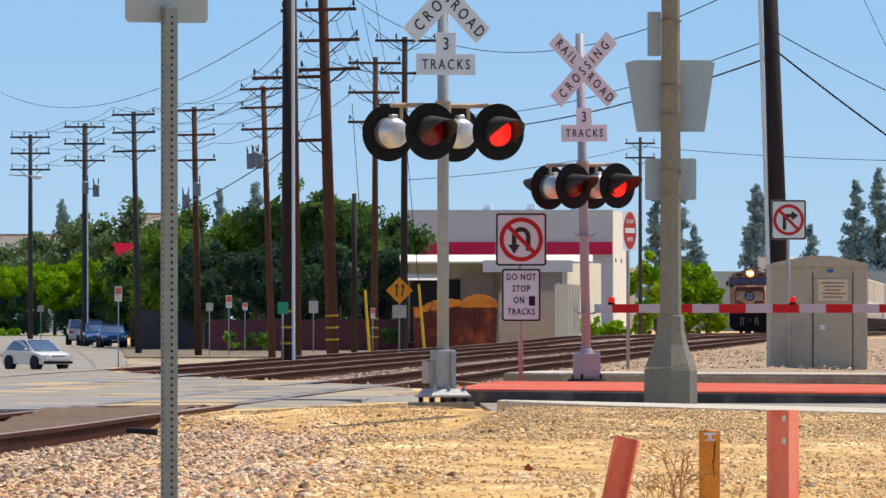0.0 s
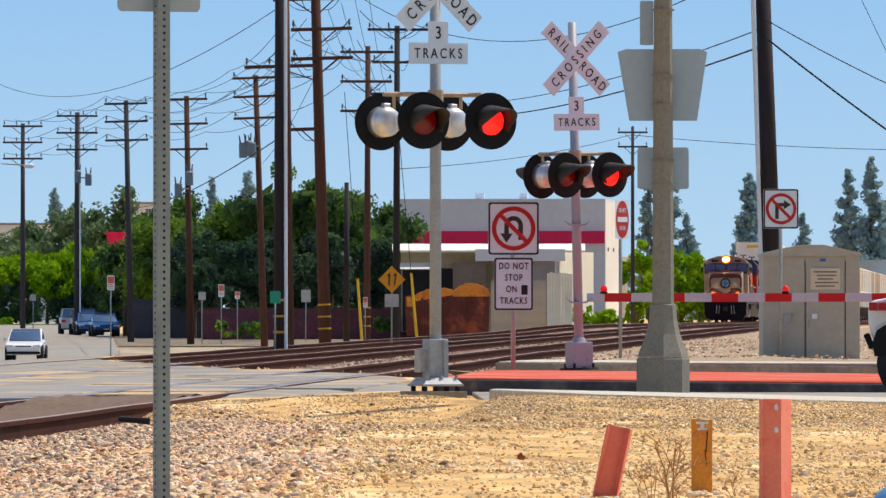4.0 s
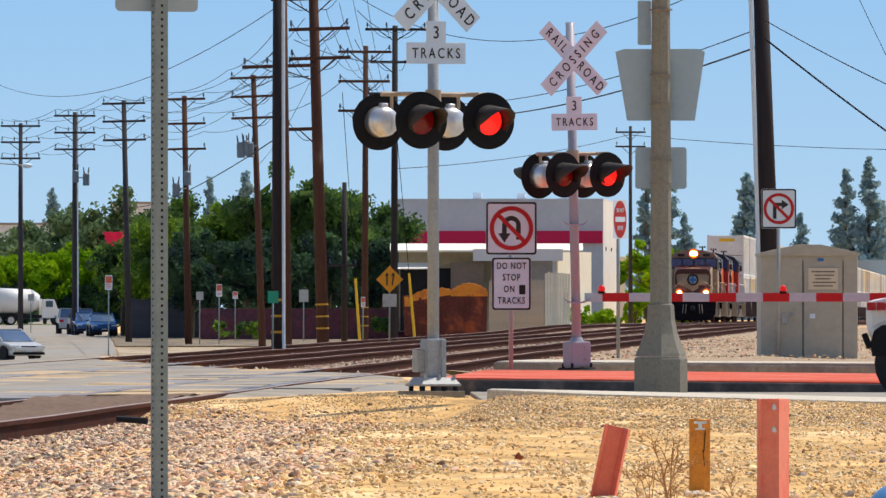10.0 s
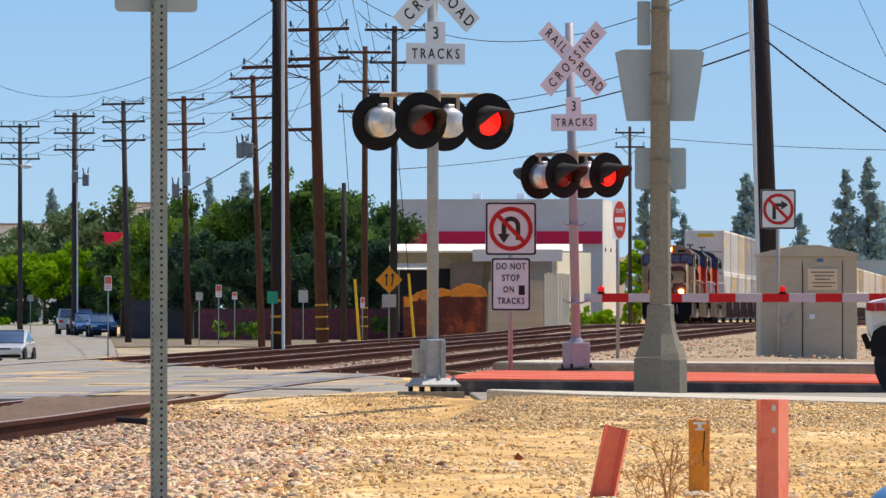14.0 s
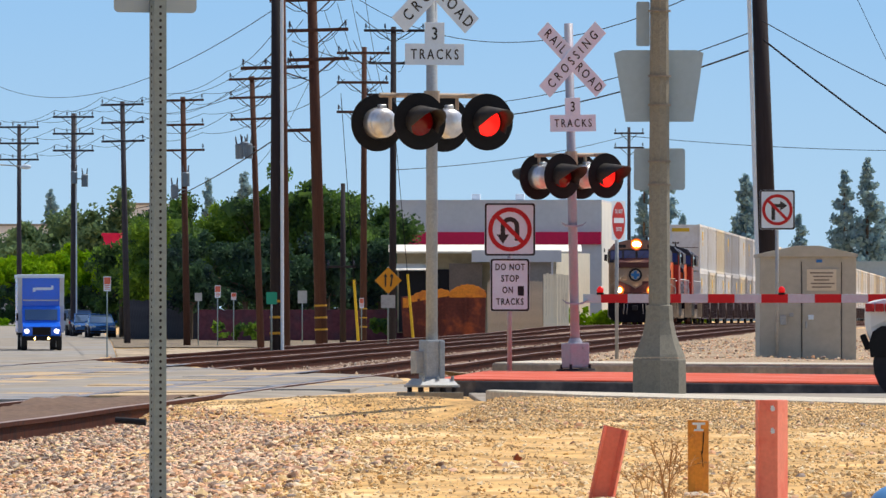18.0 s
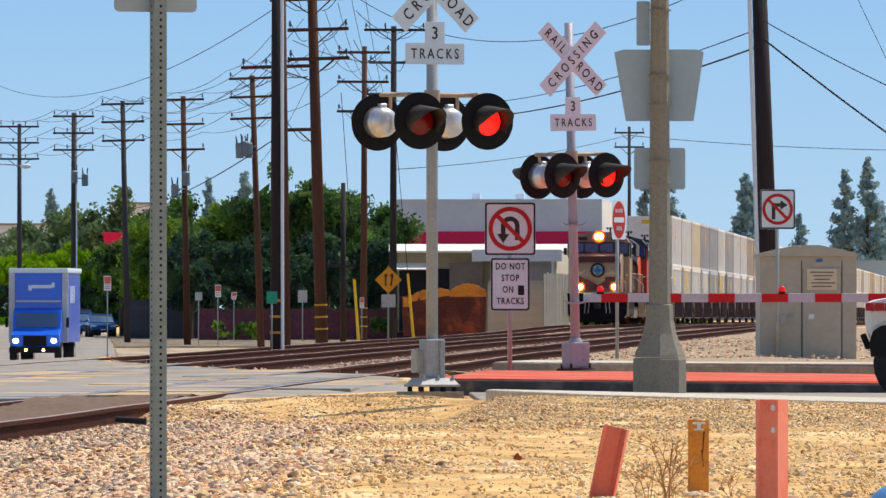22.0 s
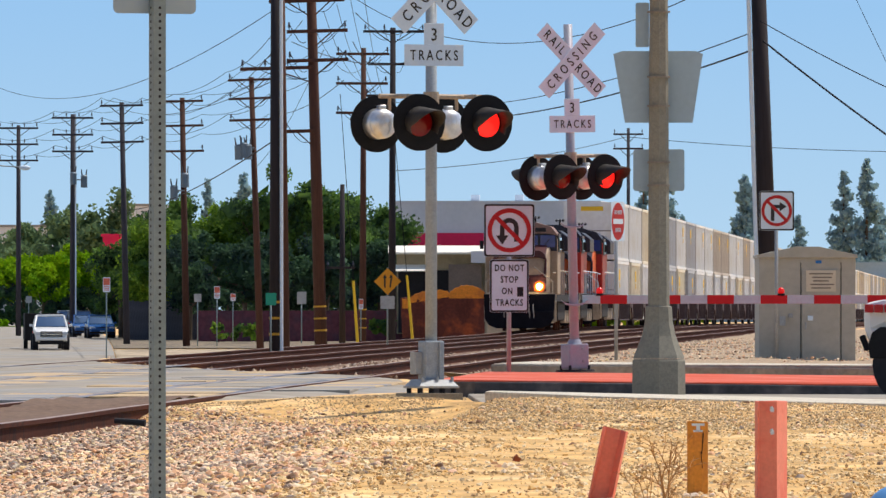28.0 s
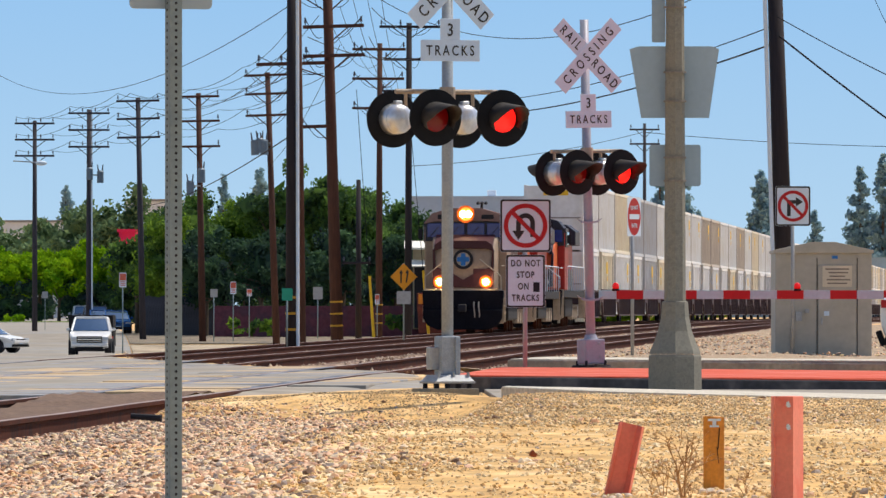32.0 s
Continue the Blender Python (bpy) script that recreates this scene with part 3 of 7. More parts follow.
def make_verge():
    """Dusty dirt between the street and the tracks, and dirt darkened for shade under the trees."""
    for name, d0, n, mat, label in (("verge", 300, 33, "verge", "dusty dirt verge between street and tracks"), ("tree_shade_strip", 564, 17, "shade_dirt", "dirt darkened for tree shade under the street trees")):
        verts, faces = [], []
        for j in range(n):
            d = d0 + 8 * j
            a, b = along(ROAD_EDGE, d) + .05, line_x(d) - 12.2
            for i in range(13):
                x = a + (b - a) * i / 12
                verts.append((x, d, land(x, d) + .05))
        for j in range(n - 1):
            for i in range(12):
                q = j * 13 + i
                faces.append((q, q + 1, q + 14, q + 13))
        tagged(new(name, from_lists(name, verts, faces, M[mat])), label, "ground", kind="structure")


def make_ballast_slope():
    """The pink gravel slope between the nearest track and the equipment house."""
    verts, faces = [], []
    ds, n = [148 + 3 * k for k in range(100)], 14
    for d in ds:
        for i in range(n):
            x = line_x(d) + 1.9 + 8.5 * i / (n - 1)
            verts.append((x, d, land(x, d) + .05 + .10 * (1 - i / (n - 1)) + .07 * noise.noise((x * 1.1, d * .35, 5))))
    for j in range(len(ds) - 1):
        for i in range(n - 1):
            a = j * n + i
            faces.append((a, a + 1, a + n + 1, a + n))
    tagged(new("ballast_slope", from_lists("ballast_slope", verts, faces, M["ballast"], True)), "pinkish gravel slope beside the nearest track", "gravel", kind="structure")


def stone_material(name, colors):
    m = bpy.data.materials.new(name)
    m.use_nodes = True
    nt = m.node_tree
    b = nt.nodes["Principled BSDF"]
    b.inputs["Roughness"].default_value = .9
    geo, ramp = nt.nodes.new("ShaderNodeNewGeometry"), nt.nodes.new("ShaderNodeValToRGB")
    ramp.color_ramp.interpolation = "CONSTANT"
    els = ramp.color_ramp.elements
    els[0].color, els[0].position = (*colors[0], 1), 0
    els[1].color, els[1].position = (*colors[-1], 1), 1 - 1 / len(colors)
    for k, c in enumerate(colors[1:-1], 1):
        e = els.new(k / len(colors))
        e.color = (*c, 1)
    nt.links.new(geo.outputs["Random Per Island"], ramp.inputs[0])
    nt.links.new(ramp.outputs[0], b.inputs["Base Color"])
    return m


def make_stones():
    """Loose stones: pale pink and grey ballast towards the track, smaller tan gravel elsewhere."""
    bm = bmesh.new()
    bmesh.ops.create_icosphere(bm, subdivisions=1, radius=1)
    ico_v = np.array([v.co[:] for v in bm.verts])
    ico_f = np.array([[v.index for v in f.verts] for f in bm.faces])
    bm.free()
    oct_v = np.array([(1, 0, 0), (-1, 0, 0), (0, 1, 0), (0, -1, 0), (0, 0, 1), (0, 0, -1)], float)
    oct_f = np.array([(0, 2, 4), (2, 1, 4), (1, 3, 4), (3, 0, 4), (2, 0, 5), (1, 2, 5), (3, 1, 5), (0, 3, 5)])
    rng = np.random.default_rng(3)
    # heights on a grid, read off between its lines
    gx, gd = np.arange(-7, 7.01, .25), np.arange(36, 127, 1.0)
    grid = np.array([[max(rough_land(x, d), rail_z(d, 0) - .10 + along(BED, x - line_x(d)) if abs(x - line_x(d)) < 3 else -9) for x in gx] for d in gd])

    def height(x, d):
        i, j = (x + 7) / .25, d - 36
        i0, j0 = np.clip(i.astype(int), 0, len(gx) - 2), np.clip(j.astype(int), 0, len(gd) - 2)
        u, v = i - i0, j - j0
        return (grid[j0, i0] * (1 - u) + grid[j0, i0 + 1] * u) * (1 - v) + (grid[j0 + 1, i0] * (1 - u) + grid[j0 + 1, i0 + 1] * u) * v

    def waves(x, d, k):
        return (np.sin(x * 1.9 + k) + np.sin(d * .31 + x * .8 + 2 * k) + np.sin(d * .13 - x * 2.7 + 3 * k)) / 3

    def smooth(a, b, t):
        t = np.clip((t - a) / (b - a), 0, 1)
        return t * t * (3 - 2 * t)

    kinds = (("ballast_stones", 88000, ico_v, ico_f, (.006, .025), ((.84, .53, .36), (.94, .75, .53), (.48, .27, .17), (.90, .60, .40), (.80, .63, .45), (.18, .10, .06), (.27, .20, .16), (.92, .70, .38), (.80, .46, .26), (.40, .33, .29)), "loose pink and grey ballast stones"),
             ("gravel", 60000, oct_v, oct_f, (.005, .017), ((.74, .50, .24), (.84, .64, .36), (.60, .42, .22), (.88, .74, .50), (.44, .29, .15), (.80, .51, .20), (.86, .66, .38), (.80, .56, .28)), "fine tan gravel on the dirt"),
             ("crushed_gravel", 90000, oct_v, oct_f, (.005, .014), ((.50, .36, .19), (.60, .45, .25), (.34, .25, .15), (.68, .53, .32), (.20, .15, .10), (.56, .37, .18)), "grey-brown crushed gravel by the kerb"))
    for name, count, bv, bf, (r0, r1), colors, label in kinds:
        q = rng.random(count)
        d = 37 + 66 * q ** 1.15 if name != "crushed_gravel" else 104.5 - 38 * q ** 1.3
        x = rng.uniform(-1, 1, count) * .047 * d
        if name == "crushed_gravel":
            # the gravel bank beside the signal
            bank = np.arange(count) < 26000
            d = np.where(bank, 101.5 + 22 * q, d)
            x = np.where(bank, rng.uniform(-3.4, .3, count), x)
        left = smooth(-.3, -1.6, x + .45 * waves(x, d, 1))
        if name == "ballast_stones":
            keep = left * .98 + .02 + .04 * smooth(86, 98, d)
        else:
            keep = 1 - .6 * left
        # orange bands of bare dirt
        dd = d + 3.5 * waves(x, d, 4) + 1.2 * x
        bare = (np.abs(dd - 62.5) < 3.6) | (np.abs(dd - 53.0) < 2.6) | (waves(x, d, 7) > .48)
        keep = np.where(bare & (x > -.5 + .6 * waves(x, d, 2)), keep * (.42 if name == "gravel" else .15), keep)
        edge = np.interp(d, [p[0] for p in ROAD_EDGE], [p[1] for p in ROAD_EDGE])
        reach = np.interp(x, [p[0] for p in BANK], [p[1] for p in BANK])
        rail = np.array([line_x(v) for v in np.arange(36, 130)])[np.clip((d - 36).astype(int), 0, 93)]
        keep = np.where((np.abs(x - rail) < .76) & (d > 84), .04, keep)
        ok = (rng.random(count) < keep) & ~((x < edge) & (d > reach - 1)) & ~((x > .3) & (d > np.interp(x, (.3, .5, 1.6, 4, 8), (104, 102.3, 98.8, 97, 96.4))))
        x, d = x[ok], d[ok]
        size = r0 + (r1 - r0) * rng.random(len(x)) ** (2.0 if name == "ballast_stones" else 2.4)
        z = height(x, d) + size * .25
        if name == "ballast_stones":
            # the pink slope beyond the kerbs
            d2 = rng.uniform(163, 320, 7000)
            o2 = rng.uniform(1.9, 8.5, 7000)
            x2 = np.array([line_x(a) for a in d2]) + o2
            s2 = .010 + .022 * rng.random(7000) ** 2
            z2 = np.array([land(a, b) + .05 + .10 * (1 - (c - 1.9) / 8.5) + .07 * noise.noise((a * 1.1, b * .35, 5)) for a, b, c in zip(x2, d2, o2)])
            x, d, z, size = np.concatenate((x, x2)), np.concatenate((d, d2)), np.concatenate((z, z2)), np.concatenate((size, s2))
        n, k = len(x), len(bv)
        axes = rng.normal(size=(n, 3, 3))
        a1 = axes[:, 0] / np.linalg.norm(axes[:, 0], axis=1)[:, None]
        a2 = np.cross(a1, axes[:, 1])
        a2 /= np.linalg.norm(a2, axis=1)[:, None]
        basis = np.stack((a1, a2, np.cross(a1, a2)), axis=1)
        p = bv[None] * (size[:, None, None] * rng.uniform(.6, 1.35, (n, k, 1))) * np.array((1.2, 1, .72))
        p = (p @ basis) * np.array((1.12, 1, .84)) + np.stack((x, d, z), axis=1)[:, None]
        faces = (bf[None] + (np.arange(n) * k)[:, None, None]).reshape(-1, 3)
        me = from_lists(name, p.reshape(-1, 3).tolist(), faces.tolist(), stone_material(name, colors))
        tagged(new(name, me), label, "gravel", kind="stuff")


make_ground()
make_stones()
make_bed_stones()
make_road()
make_tracks()
make_panels()
make_kerbs()
make_fill()
make_verge()
make_ballast_slope()

# the far sky
def sky_sheet():
    """Clear sky, a little paler towards the horizon."""
    m = bpy.data.materials.new("clear_blue_sky")
    m.use_nodes = True
    nt = m.node_tree
    nt.nodes.clear()
    co, sep, mr = nt.nodes.new("ShaderNodeTexCoord"), nt.nodes.new("ShaderNodeSeparateXYZ"), nt.nodes.new("ShaderNodeMapRange")
    mixer, em, out = nt.nodes.new("ShaderNodeMix"), nt.nodes.new("ShaderNodeEmission"), nt.nodes.new("ShaderNodeOutputMaterial")
    mixer.data_type = "RGBA"
    mixer.inputs["A"].default_value, mixer.inputs["B"].default_value = (.49, .695, .87, 1), (.325, .57, .87, 1)
    mr.inputs[1].default_value, mr.inputs[2].default_value = 0, 150
    nt.links.new(co.outputs["Object"], sep.inputs[0])
    nt.links.new(sep.outputs["Z"], mr.inputs[0])
    nt.links.new(mr.outputs[0], mixer.inputs["Factor"])
    nt.links.new(mixer.outputs["Result"], em.inputs[0])
    nt.links.new(em.outputs[0], out.inputs[0])
    return m


back = bmesh.new()
box(back, (0, 4900, 180), (2600, 1, 900))
single("sky_backdrop", back, sky_sheet(), pose(0, 0, 0), "clear pale blue summer sky", "sky", kind="structure")


# ---- crossing signals ----
def crossbuck(parent, z, y, blade=1.22):
    """Two crossed white blades; the front one reads CROSSING, the one behind it RAIL and ROAD."""
    for turn, words, yy in ((45, (("RAIL", -.35), ("ROAD", .35)), y), (-45, (("CROSSING", 0),), y - .018)):
        bm = bmesh.new()
        box(bm, (0, 0, 0), (blade, .012, .2286), bevel=.004)
        b = part("blade", bm, M["sign_white"], parent, "white blade with black letters")
        b.matrix_basis = Matrix.Translation((0, yy, z)) @ Matrix.Rotation(radians(turn), 4, "Y")
        for txt, x in words:
            writing(txt, .178, M["ink"], b, pose(x, -.009, -.004), wide=.76, bold=.0015, gap=1.5 if x else 1.75)


def lamp_head(parent, x, z, out, lens, y0=0.0):
    """One flashing light that faces along out (-1 towards -y): background disc, housing, hood and red lens."""
    h = new("signal_light")
    h.parent = parent
    h.matrix_basis = pose(x, y0, z, 0, 0, 0 if out < 0 else 180)
    bm = bmesh.new()
    rod(bm, (0, -.10, 0), (0, -.115, 0), .305, .305, 40)
    me = part("background_disc", bm, M["black"], parent, "round matt black backing disc")
    me.parent = h
    bm = bmesh.new()
    rod(bm, (0, -.10, 0), (0, .06, 0), .17, .16, 24)
    ball(bm, (0, .06, 0), .16, 20, 10, (1, .55, 1))
    box(bm, (0, .02, .17), (.08, .08, .06), bevel=.01)
    me = part("housing", bm, M["silver"], parent, "silver cast lamp housing", True)
    me.parent = h
    bm = bmesh.new()
    ball(bm, (0, -.115, 0), .152, 24, 12, (1, .22, 1))
    me = part("lens", bm, lens, parent, "round red lens", True)
    me.parent = h
    bm = bmesh.new()
    n, rows = 18, []
    for k in range(n + 1):
        a = radians(-28 + 236 * k / n)
        c, s = math.cos(a), math.sin(a)
        reach = .47 * (.28 + .70 * max(0, s) ** .7)
        rows.append([bm.verts.new((r * c, y, r * s - dz)) for r, y, dz in ((.172, -.11, 0), (.172, -.115 - reach, .05), (.166, -.115 - reach, .05), (.166, -.11, 0))])
    for p, q in zip(rows, rows[1:]):
        for j in range(4):
            bm.faces.new((p[j], p[(j + 1) % 4], q[(j + 1) % 4], q[j]))
    me = part("hood", bm, M["hood"], parent, "black visor hood", True)
    me.parent = h
    return h


def tracks_plate(parent, z, y):
    bm = bmesh.new()
    box(bm, (0, y, z), (.686, .01, .2286), bevel=.003)
    box(bm, (0, y, z + .2286), (.2286, .01, .2286), bevel=.003)
    p = part("track_count_plate", bm, M["sign_white"], parent, "white plate that reads 3 TRACKS")
    writing("3", .19, M["ink"], p, pose(0, y - .008, z + .215), wide=.85, bold=.0015)
    writing("TRACKS", .155, M["ink"], p, pose(0, y - .008, z - .005), wide=.76, bold=.001, gap=1.42)


def signal_mast(name, at, turn, paint, top, z_lights, z_plate, z_cross, box_w, label, lamps, light_turn=0.0, lean=0.0, box_h=.52):
    t = thing(name, pose(*at, 0, lean, 0) @ pose(0, 0, 0, 0, 0, turn), label, "crossing signal", "flashing crossing signals")
    bm = bmesh.new()
    rod(bm, (0, 0, .05), (0, 0, top), .064, .060, 24)
    part("pole", bm, paint, t, "", True)
    bm = bmesh.new()
    box(bm, (0, 0, .04 + box_h / 2), (box_w, box_w, box_h), bevel=.02)
    jb = part("base_box", bm, paint, t, "bolted cast base box")
    bm = bmesh.new()
    rod(bm, (box_w * .2, -box_w / 2 - .012, .04 + box_h * .30), (box_w * .2, -box_w / 2, .04 + box_h * .30), .02, .02, 8)
    part("bolt", bm, M["galv"], jb)
    bm = bmesh.new()
    rod(bm, (box_w * .2, -box_w / 2 - .012, .04 + box_h * .80), (box_w * .2, -box_w / 2, .04 + box_h * .80), .02, .02, 8)
    part("bolt", bm, M["galv"], jb)
    crossbuck(t, z_cross, -.085)
    tracks_plate(t, z_plate, -.075)
    arm = new("crossarm")
    arm.parent = t
    arm.matrix_basis = pose(0, 0, z_lights, 0, 0, light_turn)
    bm = bmesh.new()
    rod(bm, (-.62, .0, .29), (.62, .0, .29), .026, .026, 10)
    rod(bm, (0, 0, .12), (0, 0, .34), .085, .085, 16)
    for x in (-.40, .40):
        rod(bm, (x, -.26, .29), (x, .26, .29), .022, .022, 8)
        for y in (-.2, .2):
            rod(bm, (x, y, .14), (x, y, .31), .02, .02, 8)
    bar = part("lamp_bracket", bm, M["bracket"], t, "weathered lamp bracket")
    bar.parent = arm
    for x, y, out, lens in lamps:
        lamp_head(arm, x, 0, out, M[lens], y)
    return t


near_mast = signal_mast("crossing_signal", (-.10, 108.8, .16), 23, M["galv"], 4.75, 2.79, 3.52, 4.26, .22,
                        "galvanised flashing crossing signal with crossbuck on a steel base", ((-.40, -.42, -1, "red_dim"), (.40, -.42, -1, "red_lit"), (-.40, .42, 1, "red_dim"), (.40, .42, 1, "red_dim")), 3.0, 0.0, .42)
far_mast = signal_mast("crossing_signal", (1.82, 137.2, .14), 25, M["mast_pink"], 4.70, 2.63, 3.35, 4.21, .29,
                       "pinkish painted crossing signal with crossbuck on the median", ((-.38, -.16, -1, "red_dim"), (.38, -.16, -1, "red_lit"), (-.38, .16, 1, "red_dim"), (.38, .16, 1, "red_dim")), 13, -1.2, .34)


def mast_foot(parent):
    """The raised steel stand under the near mast: two plates held apart by bolts on a concrete pad."""
    bm = bmesh.new()
    q = bmesh.ops.create_cone(bm, cap_ends=True, segments=4, radius1=.315, radius2=.235, depth=.07, matrix=pose(0, 0, .01, 0, 0, 45))["verts"]
    box(bm, (0, 0, -.035), (.47, .44, .025), bevel=.005)
    plate = part("base_plate", bm, M["galv_dull"], parent, "flared steel base plate")
    for x in (-.19, -.065, .065, .19):
        for y in (-.16, .16):
            bm = bmesh.new()
            rod(bm, (x, y, -.10), (x, y, -.04), .028, .028, 8)
            part("levelling_nut", bm, M["under"], plate)
    for x in (-.17, .0, .17):
        bm = bmesh.new()
        rod(bm, (x, -.17, .0), (x, -.17, .075), .018, .018, 8)
        part("anchor_bolt", bm, M["galv"], plate)
    bm = bmesh.new()
    box(bm, (.045, -.125, .25), (.014, .04, .40), bevel=.004)
    part("fin", bm, M["galv"], parent, "upright fin on the base box")
    bm = bmesh.new()
    box(bm, (-.145, .06, .22), (.09, .16, .24), bevel=.01)
    part("junction_box", bm, M["galv_dull"], parent, "small grey junction box")
    bm = bmesh.new()
    prism(bm, [(-.30, -.10), (.26, -.10), (.26, -.17), (.18, -.17), (.18, -.24), (.06, -.24), (.06, -.17), (-.08, -.17), (-.08, -.24), (-.20, -.24), (-.20, -.17), (-.22, -.26), (-.32, -.26)], -.26, .26, .006)
    part("pad", bm, M["concrete"], parent, "notched concrete pad")


mast_foot(near_mast)
bm = bmesh.new()
rod(bm, (0, 0, 0), (0, 0, .03), .27, .26, 20)
for k in range(4):
    a = radians(45 + 90 * k)
    rod(bm, (.2 * math.cos(a), .2 * math.sin(a), .03), (.2 * math.cos(a), .2 * math.sin(a), .09), .02, .02, 8)
part("flange", bm, M["under"], far_mast, "bolted dark base flange")
bm = bmesh.new()
rod(bm, (0, 0, .38), (0, 0, .44), .10, .075, 18)
part("collar", bm, M["mast_pink"], far_mast)


def gate():
    t = thing("crossing_gate", pose(1.98, 137.2, 1.12, 0, 0, 2), "lowered red and white striped crossing gate arm", "crossing gate")
    x, w = -.06, .24
    for k in range(16):
        bm = bmesh.new()
        box(bm, (x + w / 2, 0, 0), (w, .03, .118), bevel=.004)
        part("stripe", bm, M["sign_red"] if k % 2 else M["gate_white"], t)
        x, w = x + w, .362
    for lx in (.17, 2.63, 5.1):
        bm = bmesh.new()
        ball(bm, (lx, 0, .11), .048, 14, 10, (1, .8, 1.15))
        lamp = part("gate_lamp", bm, M["red_lens"], t, "small red gate lamp", True)
        bm = bmesh.new()
        rod(bm, (lx, 0, .05), (lx, 0, .08), .05, .05, 12)
        part("lamp_base", bm, M["black"], lamp)
    # brackets on the mast that carry the arm
    for x, z in ((-.17, -.06), (-.19, .99)):
        bm = bmesh.new()
        prism(bm, [(-.18, .05), (-.12, .015), (-.05, .0), (.05, .0), (.12, .015), (.18, .05), (.11, -.015), (0, -.03), (-.11, -.015)], -.09, .09)
        o = part("pivot_bracket", bm, M["mast_pink"], t, "curved pivot bracket")
        o.matrix_basis = pose(x, 0, z)


gate()


# ---- signs ----
def sign_plate(parent, w, h, z, y=-.03, border=True, r=.035):
    bm = bmesh.new()
    prism(bm, [(x, z + c) for x, c in rounded(w, h, r)], y - .004, y)
    p = part("plate", bm, M["sign_white"], parent)
    if border:
        bm = bmesh.new()
        a, b = rounded(w - .006, h - .006, r), rounded(w - .056, h - .056, r * .7)
        va = [bm.verts.new((x, y - .006, z + c)) for x, c in a]
        vb = [bm.verts.new((x, y - .006, z + c)) for x, c in b]
        for k in range(len(a)):
            j = (k + 1) % len(a)
            bm.faces.new((va[k], va[j], vb[j], vb[k]))
        part("border", bm, M["ink"], p)
    return p


def post(parent, z0, z1, r=.03, mat="galv_dull"):
    bm = bmesh.new()
    rod(bm, (0, 0, z0), (0, 0, z1), r, r, 14)
    return part("post", bm, M[mat], parent, "", True)


def no_sign(parent, p, z, size, kind, y=-.042):
    bm = bmesh.new()
    if kind == "u":
        w, r = .055 * size / .61, .085 * size / .61
        pts = []
        for k in range(13):
            a = radians(180 - 180 * k / 12)
            pts.append(((r + w / 2) * math.cos(a), (r + w / 2) * math.sin(a)))
        inner = [((r - w / 2) * math.cos(radians(180 * k / 12)), (r - w / 2) * math.sin(radians(180 * k / 12))) for k in range(13)]
        k0 = size / .61
        outline = pts + [(r + w / 2, -.17 * k0), (r - w / 2, -.17 * k0)] + inner
        arch = [(x, z + .035 * k0 + c) for x, c in outline]
        prism(bm, arch, y + .008, y + .004)
        prism(bm, [(-r - w / 2, z + .04 * k0), (-r + w / 2, z + .04 * k0), (-r + w / 2, z - .07 * k0), (-r - w / 2, z - .07 * k0)], y + .0085, y + .005)
        prism(bm, [(-r - .075 * k0, z - .06 * k0), (-r + .075 * k0, z - .06 * k0), (-r, z - .17 * k0)], y + .0075, y + .0035)
    else:
        k0 = size / .61
        prism(bm, [(-.10 * k0, z - .17 * k0), (-.04 * k0, z - .17 * k0), (-.04 * k0, z + .04 * k0), (.06 * k0, z + .04 * k0), (.06 * k0, z + .10 * k0), (-.10 * k0, z + .10 * k0)], y + .008, y + .004)
        prism(bm, [(.05 * k0, z + .15 * k0), (.17 * k0, z + .07 * k0), (.05 * k0, z - .01 * k0)], y + .0075, y + .0035)
    part("arrow", bm, M["ink"], p)
    bm = bmesh.new()
    R = size * .43
    ring(bm, 0, z, R * .80, R, y, y + .003)
    box(bm, (0, y + .001, z), (R * 1.7, .003, R * .19), ry=45)
    part("ban_ring", bm, M["sign_red"], p, "red circle and slash")


t = thing("traffic_sign", pose(.93, 138.0, .14, 0, 0, 9), "no U-turn sign above a do not stop on tracks sign", "traffic sign")
post(t, 0, 2.15, .032, "mast_pink")
p = sign_plate(t, .70, .72, 1.92)
no_sign(t, p, 1.92, .70, "u")
p = sign_plate(t, .54, .72, 1.165)
for k, txt in enumerate(("DO NOT", "STOP", "ON", "TRACKS")):
    writing(txt, .125, M["ink"], p, pose(0 if k != 2 else -.03, -.038, 1.165 + .24 - .157 * k), wide=.72, bold=.002, gap=1.2)
bm = bmesh.new()
box(bm, (.15, -.036, 1.085), (.085, .004, .13))
part("sticker", bm, M["under"], p, "small dark sticker")

t = thing("traffic_sign", pose(5.66, 171.0, .12, 0, 0, 8), "white sign with a barred turn arrow by the equipment house", "traffic sign")
post(t, 0, 2.85, .03, "galv_dull")
p = sign_plate(t, .60, .67, 2.56)
no_sign(t, p, 2.56, .61, "r")

t = thing("traffic_sign", pose(2.96, 171.0, .15, 0, 0, 62), "red do not enter sign turned half away on a post", "traffic sign")
post(t, 0, 2.68, .03)
p = sign_plate(t, .50, .66, 2.35, border=False)
bm = bmesh.new()
prism(bm, [(.235 * math.cos(2 * math.pi * k / 28), 2.35 + .315 * math.sin(2 * math.pi * k / 28)) for k in range(28)], -.037, -.0345)
part("red_disc", bm, M["sign_red"], p)
bm = bmesh.new()
box(bm, (0, -.039, 2.35), (.36, .003, .085))
part("white_bar", bm, M["sign_white"], p)
writing("DO NOT", .10, M["sign_white"], p, pose(0, -.0395, 2.50), wide=.7)
writing("ENTER", .10, M["sign_white"], p, pose(0, -.0395, 2.20), wide=.7)


